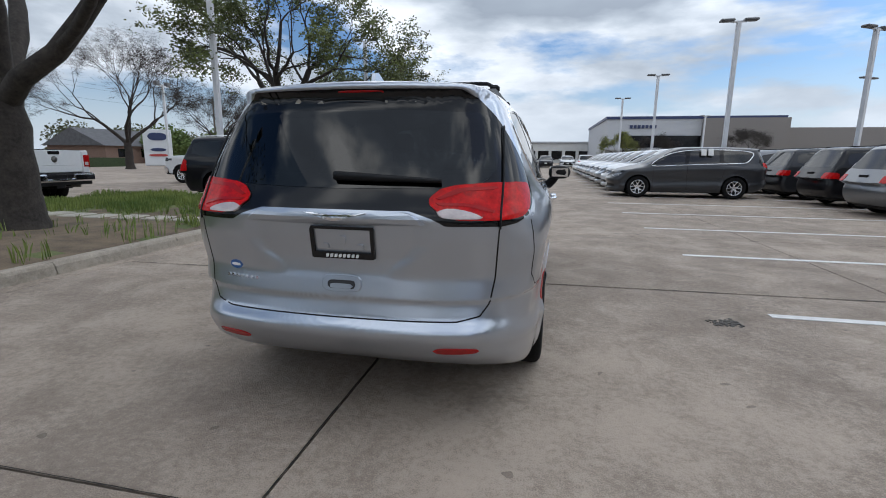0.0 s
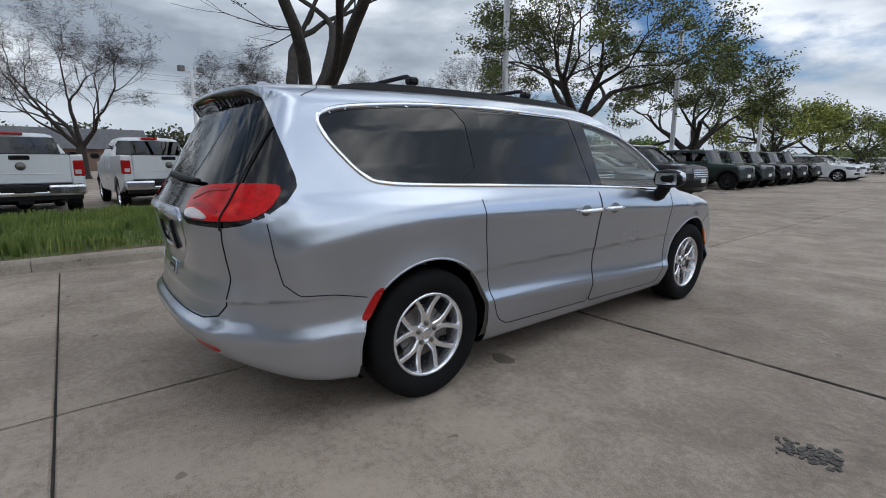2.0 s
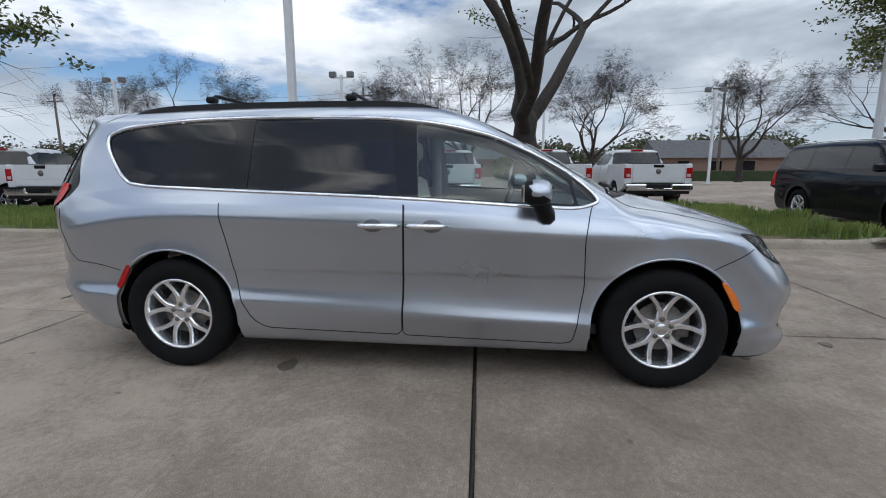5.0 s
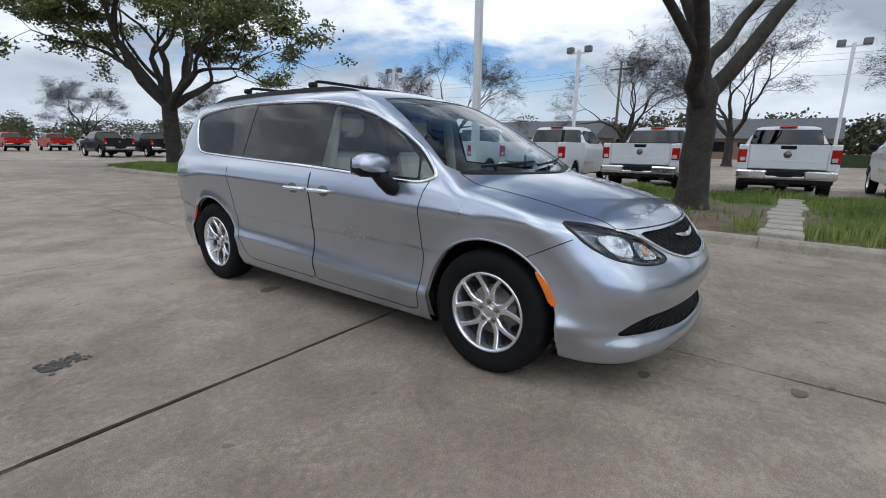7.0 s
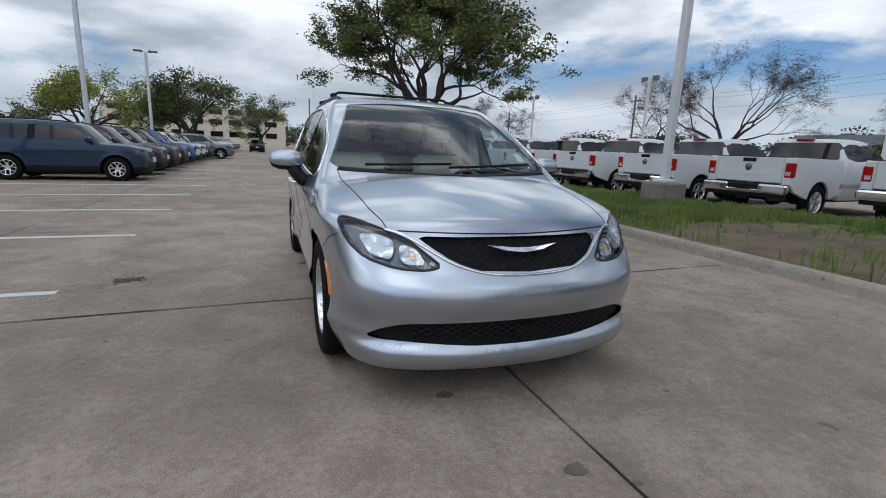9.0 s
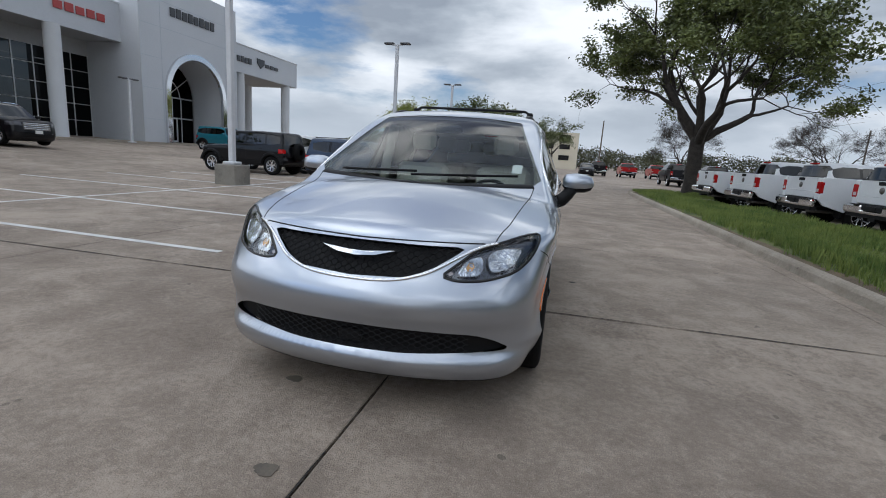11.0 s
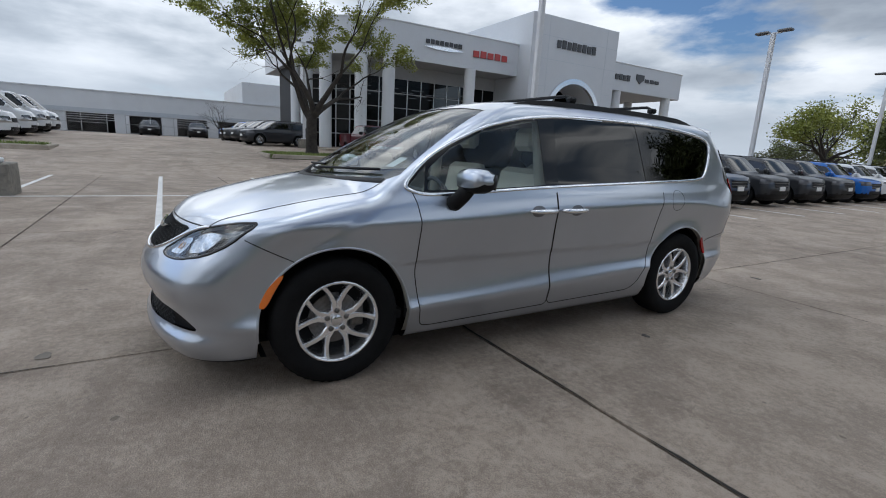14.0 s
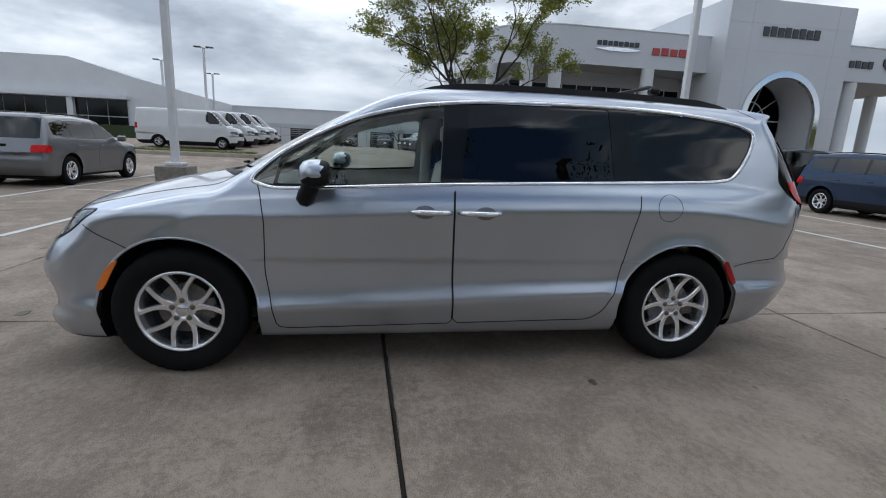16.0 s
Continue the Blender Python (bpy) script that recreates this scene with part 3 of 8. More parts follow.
def v_rear(poly):
    return lambda p: np.maximum(poly_sd(poly, ab(p), p[..., 2]), p[..., 1] + 1.9)


V_REGIONS = [
    ("arch", v_arch),
    ("front_glass", v_side(V_GLASS_F)), ("corner_glass", v_side(V_GLASS_Q)), ("slide_glass", v_side(V_GLASS_S)), ("quarter_glass", v_side(V_GLASS_R)),
    ("pillar", v_side(V_DLO)),
    ("shield", lambda p: np.maximum(poly_sd([(-1, 1.12), (0.60, 1.145), (0.80, 1.165), (0.845, 1.20), (0.60, 1.645), (0.3, 1.672), (-1, 1.682)], ab(p), p[..., 2]), 0.25 - p[..., 1])),
    ("tail_lamp", lambda p: np.maximum(poly_sd(V_LAMP, v_q(p), p[..., 2]), p[..., 1] + 1.9)),
    ("rear_glass", v_rear(rounded([(-1, 1.185), (0.50, 1.205), (0.68, 1.235), (0.735, 1.30), (0.70, 1.50), (0.64, 1.563), (-1, 1.575)], 1))),
    ("rear_black", lambda p: np.maximum(np.minimum(np.maximum(poly_sd([(-1, 1.105), (0.33, 1.107), (0.43, 1.075), (0.50, 1.043), (0.84, 1.040), (0.96, 1.052), (1.10, 1.088), (1.205, 1.150), (1.245, 1.215), (1.230, 1.262), (1.15, 1.385), (1.03, 1.54), (0.94, 1.625), (0.80, 1.660), (-1, 1.668)], v_q(p), p[..., 2]), p[..., 1] + 2.0), 9), p[..., 2] - 1.75)),
    ("head_lamp", lambda p: np.maximum(poly_sd(V_HEADLAMP, lamp_u(p), p[..., 2]), 1.8 - p[..., 1])),
    ("grille", lambda p: np.maximum(poly_sd(rounded([(-1, 0.882), (0.30, 0.873), (0.56, 0.876), (0.50, 0.83), (0.40, 0.765), (0.25, 0.715), (-1, 0.705)], 1), ab(p), p[..., 2]), 1.9 - p[..., 1])),
    ("intake", lambda p: np.maximum(poly_sd(rounded([(-1, 0.475), (0.40, 0.463), (0.64, 0.455), (0.74, 0.425), (0.82, 0.378), (0.79, 0.366), (0.60, 0.356), (0.30, 0.338), (-1, 0.328)], 1, 0.03), ab(p), p[..., 2]), 1.9 - p[..., 1])),
    ("under", lambda p: p[..., 2] - (0.205 + 0.10 * np.clip((-p[..., 1] - 1.9) / 0.5, 0, 1))),
    ("hood", lambda p: np.maximum(np.maximum(ab(p) - (0.80 - 0.10 * (p[..., 1] - 1.3) - 0.12 * np.clip(p[..., 1] - 1.95, 0, 1)), 1.16 - 0.04 * (1 - ab(p) ** 2) * 0 - p[..., 1]), np.maximum(0.80 - p[..., 2], p[..., 2] - (1.135 + 0.02 * ab(p))))),
    ("spoiler", lambda p: np.maximum(np.maximum(p[..., 1] + 1.97 + 0.15 * np.clip(ab(p) - 0.55, 0, 1) ** 1.0, 1.55 - p[..., 2]), ab(p) - 0.735 + 0.9 * np.clip(p[..., 2] - 1.62, 0, 1))),
    ("front_door", v_side(V_FDOOR)), ("sliding_door", v_side(V_SDOOR)),
    ("front_bumper", lambda p: np.maximum(1.785 + 1.9 * np.clip(p[..., 2] - 0.742, -0.02, 0.14) - p[..., 1], p[..., 2] - 0.93)),
    ("rear_bumper", lambda p: np.maximum(np.minimum(p[..., 1] + 1.93, 5), p[..., 2] - np.where(ab(p) < 0.735, 0.60, 0.60 + 0.13 * np.clip((ab(p) - 0.735) / 0.06, 0, 1)))),
    ("tailgate", lambda p: np.maximum(np.maximum(ab(p) - (0.765 - 0.04 * np.clip((0.75 - p[..., 2]) / 0.15, 0, 1)), p[..., 1] + 2.1), p[..., 2] - 1.13)),
]


def make_van(name, label, paint, step, at, detail=1, group=""):
    van = thing(name, label, "minivan", at, group)
    f = van_f
    grid = skin(f, -1.75, 1.45, 0.88, 0.72, step)
    p, faces, kind = cut(f, grid, V_REGIONS)
    names = [n for n, _ in V_REGIONS]
    pick = lambda *ns: faces[np.isin(kind, [names.index(n) if n else -1 for n in ns])]
    for n, region, mats, lift, both, lab in (
            ("body_shell", ("",), paint, 0, True, ""), ("hood", ("hood",), paint, 0, True, ""), ("front_bumper", ("front_bumper",), paint, 0, True, ""), ("rear_bumper", ("rear_bumper",), paint, 0, True, ""),
            ("tailgate", ("tailgate",), paint, 0, True, ""), ("spoiler", ("spoiler",), paint, 0, True, "painted roof spoiler"), ("window_pillar", ("pillar",), BLACK_GLOSS, -0.003, True, "gloss black window pillars"), ("windscreen", ("shield",), CLEAR if detail else CAR_GLASS, -0.004, True, "clear laminated windscreen"),
            ("rear_window", ("rear_glass",), TINT if detail else CAR_GLASS, 0.001, True, "dark tinted rear glass"), ("rear_applique", ("rear_black",), BLACK_GLOSS, -0.001, True, "gloss black panel round the rear window"), ("underbody", ("under",), BLACK_TRIM, 0, True, ""),
            ("grille_backing", ("grille",), BLACK_TRIM, -0.03, True, ""), ("intake_backing", ("intake",), BLACK_TRIM, -0.03, True, "")):
        fc = pick(*region)
        if len(fc):
            part(n, panel(n, f, p, fc, mats, lift, both), van, lab)
    for n, region, mats, lift, lab in (
            ("front_door", "front_door", paint, 0, ""), ("sliding_door", "sliding_door", paint, 0, ""), ("door_window", "front_glass", CLEAR if detail else CAR_GLASS, -0.006, "clear front door glass"), ("corner_window", "corner_glass", CLEAR, -0.006, ""),
            ("sliding_door_window", "slide_glass", TINT if detail else CAR_GLASS, -0.006, "privacy tinted glass"), ("quarter_window", "quarter_glass", TINT if detail else CAR_GLASS, -0.006, "privacy tinted glass")):
        half = panel(n, f, p, pick(region), mats, lift, False)
        part(n, half, van, lab)
        part(n, mirror_x(half), van, lab)
    lamp = panel("tail_lamp", f, p, pick("tail_lamp"), RED_LENS, 0.006, False)
    head = panel("headlamp", f, p, pick("head_lamp"), glass("lamp_cover", (0.9, 0.92, 0.93)), 0.001, False)
    inner = panel("lamp_reflector", f, p, pick("head_lamp"), LAMP_CLEAR, -0.03, False)
    for me, back in ((head, inner), (mirror_x(head), mirror_x(inner))):
        h = part("headlamp", me, van, "clear headlamp with bright reflector")
        part("lamp_reflector", back, h)
    lamps = [part("tail_lamp", lamp, van, "red tail lamp with pale lower lens"), part("tail_lamp", mirror_x(lamp), van, "red tail lamp with pale lower lens")]
    # cabin lining inside the shell
    if detail:
        p2, faces2, kind2 = cut(f, skin(f, -1.75, 1.45, 0.88, 0.72, 0.035), V_REGIONS)
        solid = faces2[~np.isin(kind2, [names.index(n) for n in ("arch", "front_glass", "corner_glass", "slide_glass", "quarter_glass", "shield", "rear_glass", "head_lamp", "grille", "intake", "under")])]
        solid = solid[p2[solid].mean(1)[:, 1] < 1.30]
        part("cabin_lining", panel("cabin_lining", f, p2, solid, BEIGE, -0.035, True, True), van, "pale cabin lining")
    # wheels and wells
    wheel = make_wheel(0.372, 0.238, 0.235, 5, ALLOY, detail)
    for y in V_HUBS:
        for s in (1, -1):
            put_wheel(wheel, van, s * 0.862, y, V_HUB_Z, detail)
            a = np.linspace(-0.55, math.pi + 0.55, 28)
            ring = np.stack([np.cos(a) * 0.445 + y, np.sin(a) * 0.445 + 0.375], 1)
            ring[:, 1] = np.maximum(ring[:, 1], 0.20)
            v, fc = [], []
            for x in (0.55, 0.885):
                v += [(s * x, *q) for q in ring]
            n = len(ring)
            fc += [(k, k + 1, n + k + 1, n + k) for k in range(n - 1)] + [tuple(range(n))]
            part("wheel_well", mesh("wheel_well", v, fc, BLACK_TRIM, smooth=False), van)
    # chrome round the side windows, black shut lines
    line = on_side(f, *along(V_DLO, max(0.02, step)).T)
    seam(f, "window_chrome", line, van, CHROME, 0.024, 0.006, True)
    for poly, n in ((V_FDOOR, "door_gap"), (V_SDOOR, "door_gap")):
        line = along(poly, max(0.02, step))
        low = line[:, 1] < 1.12
        turn = [k for k in range(len(line)) if low[k] and not low[k - 1]][0]
        line = np.roll(line, -turn, 0)[:int(low.sum())]
        seam(f, n, on_side(f, *line.T), van, BLACK_TRIM, 0.007, 0.0014)
    a = np.linspace(-0.42, math.pi + 0.42, 60 if detail else 20)
    for y in V_HUBS:
        q = np.stack([np.cos(a) * 0.436 + y, np.sin(a) * 0.436 + 0.375], 1)
        q = q[(q[:, 1] > 0.30)]
        seam(f, "wheel_arch_lip", on_side(f, *q.T), van, paint, 0.014, 0.001)
    return van, f, lamps


van, vf, tail_lamps = make_van("minivan", "silver metallic minivan parked on concrete, doors shut", SILVER, 0.016, None)

# ---- the minivan's fittings ----
SIDE = lambda a, b: on_side(vf, a, b)
REAR = lambda a, b: on_front(vf, a, b, -1, 1.4)
FRONT = lambda a, b: on_front(vf, a, b, 1, 1.3)


def inlay(name, proj, outline, mats, parent, lift=0.003, deep=0.006, label="", flip=False, step=0.02):
    """A thin moulded piece of a given outline that follows the skin."""
    o = along(outline, step)
    c = o.mean(0)
    rings = [c + (o - c) * k for k in (1.0, 1.0, 0.96, 0.6, 0.25)]
    lifts = [-deep, lift * 0.6, lift, lift, lift]
    v, n = [], len(o)
    for r_, l in zip(rings, lifts):
        q = proj(r_[:, 0], r_[:, 1])
        v += list(q + gradient(vf, q) * l)
    q = proj(c[:1], c[1:])
    v += list(q + gradient(vf, q) * lift)
    f_ = [(k * n + j, k * n + (j + 1) % n, (k + 1) * n + (j + 1) % n, (k + 1) * n + j) for k in range(4) for j in range(n)] + [(4 * n + j, 4 * n + (j + 1) % n, 5 * n) for j in range(n)]
    v = np.array(v)
    if flip:
        v = v * np.array([-1, 1, 1])
    me = mesh(name, v, f_, mats, smooth=False)
    bm_ = bmesh.new()
    bm_.from_mesh(me)
    bmesh.ops.recalc_face_normals(bm_, faces=bm_.faces)
    bm_.to_mesh(me)
    bm_.free()
    return part(name, me, parent, label)


def oval(a, b, ra, rb, n=20, power=2.0):
    t_ = np.linspace(0, 2 * math.pi, n, endpoint=False)
    c, s = np.cos(t_), np.sin(t_)
    return np.stack([a + ra * np.sign(c) * np.abs(c) ** (2 / power), b + rb * np.sign(s) * np.abs(s) ** (2 / power)], 1)


CX = 0.02      # the tail's fittings sit a little off the middle
# tail lamps: pale lower lens, bright light guide, dark divider
for lamp, side in zip(tail_lamps, (1, -1)):
    inlay("clear_lens", REAR, rounded([(0.475, 1.100), (0.52, 1.118), (0.58, 1.114), (0.65, 1.098), (0.70, 1.074), (0.52, 1.074)], 1), LAMP_WHITE, lamp, 0.010, 0.004, "pale reversing lens", side < 0)
    inlay("light_guide", REAR, [(0.47, 1.158), (0.56, 1.205), (0.735, 1.214), (0.735, 1.200), (0.565, 1.190), (0.49, 1.152)], RED_DEEP, lamp, 0.009, 0.003, "darker red light guide", side < 0)
    inlay("light_guide", REAR, [(0.47, 1.142), (0.60, 1.140), (0.68, 1.128), (0.735, 1.106), (0.735, 1.096), (0.67, 1.120), (0.59, 1.128), (0.49, 1.128)], RED_DEEP, lamp, 0.009, 0.003, "darker red light guide", side < 0)
gate = [(0.0, 0.598), (0.58, 0.600), (0.68, 0.622), (0.722, 0.68), (0.742, 0.80), (0.757, 1.03)]
zz = np.array(along(gate, 0.02, False))
for pts in (zz, zz * np.array([-1, 1])):
    seam(vf, "tailgate_gap", REAR(pts[:, 0], pts[:, 1]), van, BLACK_TRIM, 0.009, 0.0012, both=False)
up = along([(0.757, 1.03), (0.757, 1.10), (0.757, 1.24), (0.748, 1.36), (0.735, 1.49)], 0.02, False)
for s in (1, -1):
    q = REAR(up[:, 0] * s, up[:, 1])
    q = q + gradient(vf, q) * 0.008
    part("tailgate_gap", Build().tube(q, 0.005, 6).mesh("tailgate_gap", BLACK_TRIM, True), van)
# spoiler with stop lamp
inlay("stop_lamp", REAR, oval(CX + 0.03, 1.649, 0.13, 0.009, 20, 4), RED_DEEP, van, 0.006, 0.02, "red high-level stop lamp")
for s in (1, -1):
    pts = np.array([(s * x, y) for x, y in ((0.70, -2.12), (0.66, -2.02), (0.60, -1.99), (0.0, -1.97))])
    pts = along(pts, 0.03, False)
    q = on_top(vf, pts[:, 0], pts[:, 1])
    seam(vf, "spoiler_gap", q, van, BLACK_TRIM, 0.006, 0.001, both=False)
# wiper
q = REAR(np.linspace(0.0, 0.50, 16) + CX - 0.03, np.linspace(1.245, 1.228, 16))
q = q + gradient(vf, q) * 0.022
part("rear_wiper", Build().tube(q, np.linspace(0.022, 0.010, 16), 8).mesh("rear_wiper", BLACK_TRIM, True), van, "black rear wiper")
# plate, frame and handle
PX, PZ = CX + 0.025, 0.955
inlay("number_plate", REAR, [(PX - 0.145, PZ - 0.065), (PX + 0.145, PZ - 0.065), (PX + 0.145, PZ + 0.065), (PX - 0.145, PZ + 0.065)], SILVER, van, 0.003, 0.004, "bare silver plate recess")
for a0, b0, a1, b1 in ((-0.155, -0.078, 0.155, -0.045), (-0.155, 0.062, 0.155, 0.076), (-0.155, -0.078, -0.138, 0.076), (0.138, -0.078, 0.155, 0.076)):
    inlay("plate_frame", REAR, [(PX + a0, PZ + b0), (PX + a1, PZ + b0), (PX + a1, PZ + b1), (PX + a0, PZ + b1)], BLACK_GLOSS, van, 0.016, 0.004, "black dealer plate frame")
for k in range(8):
    inlay("frame_mark", REAR, [(PX - 0.085 + 0.021 * k + d, PZ + e) for d, e in ((0, -0.070), (0.014, -0.070), (0.018, -0.052), (0.004, -0.052))], WHITE_PAPER, van, 0.0185, 0.002, "white raised mark", step=0.008)
for a0, b0 in ((-0.085, -0.02), (0.0, 0.012), (0.085, -0.02)):
    inlay("plate_stud", REAR, oval(PX + a0, PZ + b0, 0.018, 0.022 if a0 == 0 else 0.014, 14, 4), SILVER, van, 0.010, 0.003, step=0.012)
inlay("gate_handle", REAR, oval(CX + 0.012, 0.757, 0.098, 0.040, 24, 4), SILVER, van, 0.008, 0.005, "silver tailgate handle surround")
inlay("handle_recess", REAR, oval(CX + 0.012, 0.752, 0.072, 0.021, 20, 5), DARK_IN, van, 0.0095, 0.004)
inlay("handle_pad", REAR, oval(CX + 0.012, 0.744, 0.060, 0.012, 20, 4), SILVER, van, 0.013, 0.004)
inlay("garnish", REAR, rounded([(-0.445, 1.043), (-0.40, 1.085), (-0.33, 1.103), (0.33, 1.103), (0.40, 1.085), (0.445, 1.043)], 1), SILVER, van, 0.012, 0.006, "silver garnish under the rear window", step=0.03)
inlay("wing_emblem", REAR, [(CX - 0.165, 1.089), (CX - 0.06, 1.080), (CX + 0.06, 1.080), (CX + 0.165, 1.089), (CX + 0.06, 1.070), (CX, 1.064), (CX - 0.06, 1.070)], CHROME, van, 0.020, 0.004, "chrome wing emblem")
inlay("dealer_badge", REAR, oval(-0.555, 0.808, 0.042, 0.024, 8, 2), material("blue_badge", (0.03, 0.10, 0.28), 0.35, vary=0.3, scale=30), van, 0.003, 0.003, "small blue and white badge", step=0.012)
inlay("dealer_badge", REAR, oval(-0.555, 0.808, 0.030, 0.008, 8, 4), WHITE_PAPER, van, 0.0045, 0.003, step=0.01)
for k in range(7):
    inlay("model_badge", REAR, oval(-0.605 + 0.03 * k, 0.752, 0.011, 0.009, 8, 4), CHROME, van, 0.004, 0.003, step=0.01)
for s in (1, -1):
    inlay("rear_reflector", REAR, rounded([(0.465, 0.448), (0.50, 0.478), (0.68, 0.470), (0.685, 0.445), (0.60, 0.436), (0.50, 0.436)], 1), RED_DEEP, van, 0.004, 0.008, "dark red reflector", s < 0)
    inlay("side_reflector", SIDE, rounded([(-1.835, 0.70), (-1.875, 0.70), (-1.925, 0.63), (-1.975, 0.545), (-1.930, 0.540), (-1.880, 0.62)], 1), RED_DEEP, van, 0.002, 0.006, "red side reflector", s < 0)
    inlay("side_marker", SIDE, rounded([(1.838, 0.675), (1.868, 0.672), (1.930, 0.60), (1.975, 0.505), (1.935, 0.500), (1.885, 0.60)], 1), AMBER, van, 0.006, 0.008, "amber side marker lamp", s < 0)
    # door handles over ovals of darkened silver that stand in for the cups' shade
    for y0, y1 in ((0.015, 0.262), (-0.03, -0.292)):
        ym = y0 + (y1 - y0) * 0.62
        cup = inlay("handle_cup", SIDE, oval(ym, 0.985, 0.062, 0.040, 22), material("cup_shade", (0.18, 0.185, 0.20), 0.4, 0.6, vary=0.1), van, 0.002, 0.004, "darkened oval standing in for a shaded cup", s < 0)
        yy = np.linspace(y0, y1, 12)
        q = SIDE(yy, np.full(12, 0.988))
        out = np.array([0.012, 0.03, 0.040, 0.043, 0.044, 0.044, 0.044, 0.043, 0.041, 0.036, 0.026, 0.006])
        q[:, 0] += out
        q[:, 0] *= s
        hd = part("door_handle", Build().tube(q, [0.012, 0.016, 0.017, 0.017, 0.017, 0.017, 0.017, 0.017, 0.016, 0.015, 0.012, 0.006], 8).mesh("door_handle", ALLOY, True), van, "satin silver door handle")
    # mirror
    mir = Build()
    prof = [(0.0, 0.030), (0.02, 0.062), (0.09, 0.075), (0.17, 0.070), (0.215, 0.050), (0.232, 0.015)]
    v, f_ = [], []
    for dx, hh in prof:
        for k in range(14):
            a_ = 2 * math.pi * k / 14
            ca, sa = math.cos(a_), math.sin(a_)
            v.append((s * (0.995 + dx), 0.775 + 0.085 * (hh / 0.075) ** 0.6 * np.sign(ca) * abs(ca) ** 0.7 - 0.06 * dx, 1.192 + hh * np.sign(sa) * abs(sa) ** 0.75))
    f_ = [(i * 14 + k, i * 14 + (k + 1) % 14, (i + 1) * 14 + (k + 1) % 14, (i + 1) * 14 + k) for i in range(5) for k in range(14)] + [tuple(range(13, -1, -1)), tuple(range(70, 84))]
    zc = [np.mean([v[i][2] for i in q_]) for q_ in f_]
    yc = [np.mean([v[i][1] for i in q_]) for q_ in f_]
    mp = part("mirror", mesh("mirror", v, [q_ if s > 0 else q_[::-1] for q_ in f_], [SILVER, BLACK_TRIM], index=[0 if z > 1.172 and y > 0.735 else 1 for z, y in zip(zc, yc)]), van, "door mirror with a silver cap over black")
    part("mirror_glass", Build().box((1.03, 0.688, 1.145), (1.20, 0.694, 1.235), 0.0).mesh("mirror_glass", CHROME) if s > 0 else Build().box((-1.20, 0.688, 1.145), (-1.03, 0.694, 1.235), 0.0).mesh("mirror_glass", CHROME), mp)
    arm = Build().tube([(s * 0.955, 0.845, 1.035), (s * 1.00, 0.835, 1.055), (s * 1.04, 0.81, 1.10), (s * 1.075, 0.79, 1.165)], [0.050, 0.052, 0.050, 0.055], 8)
    part("mirror_arm", arm.mesh("mirror_arm", BLACK_TRIM, True), mp, "black mirror foot")
    # roof rail and feet
    yy = np.linspace(-1.93, 0.17, 40)
    q = on_top(vf, np.full(40, 0.625), yy)
    lift_ = 0.030 * np.clip(np.minimum((yy + 1.93) / 0.22, (0.17 - yy) / 0.30), 0, 1) ** 0.7
    q[:, 2] += lift_ * 0.5
    v = []
    for p_, l in zip(q, lift_):
        v += [(s * (p_[0] - 0.024), p_[1], p_[2] - l * 0.5 - 0.004), (s * (p_[0] - 0.018), p_[1], p_[2] + l * 0.5), (s * (p_[0] + 0.010), p_[1], p_[2] + l * 0.5), (s * (p_[0] + 0.026), p_[1], p_[2] - l * 0.5 - 0.012)]
    f_ = [(4 * k + j, 4 * k + (j + 1) % 4, 4 * k + 4 + (j + 1) % 4, 4 * k + 4 + j) for k in range(39) for j in range(4)]
    part("roof_rail", mesh("roof_rail", v, f_ if s < 0 else [t_[::-1] for t_ in f_], BLACK_TRIM, smooth=False), van, "black roof rail")
    # front corner: reflectors in the headlamp
    for hl in [o for o in van.children if o.name.startswith("headlamp") and (o.data.vertices[0].co.x > 0) == (s > 0)]:
        bowl = material("bright_bowl", (0.60, 0.62, 0.65), 0.10, 1.0, vary=0.5, scale=16, fine=22, bump=1.0)
        inlay("bowl", FRONT, rounded([(0.685, 0.765), (0.79, 0.785), (0.835, 0.880), (0.74, 0.882), (0.66, 0.855)], 1), bowl, hl, -0.008, 0.01, "bright main beam bowl", s < 0)
        inlay("bowl", FRONT, rounded([(0.525, 0.748), (0.655, 0.752), (0.645, 0.845), (0.565, 0.822)], 1), bowl, hl, -0.008, 0.01, "bright dipped beam bowl", s < 0)
        inlay("bulb", FRONT, oval(0.590, 0.790, 0.020, 0.020, 12), material("amber_bulb", (0.75, 0.42, 0.14), 0.2, 0.3, vary=0.2), hl, -0.008, 0.004, "amber bulb", s < 0)
        inlay("bulb", FRONT, oval(0.500, 0.758, 0.018, 0.012, 12), LAMP_WHITE, hl, -0.008, 0.004, "", s < 0)
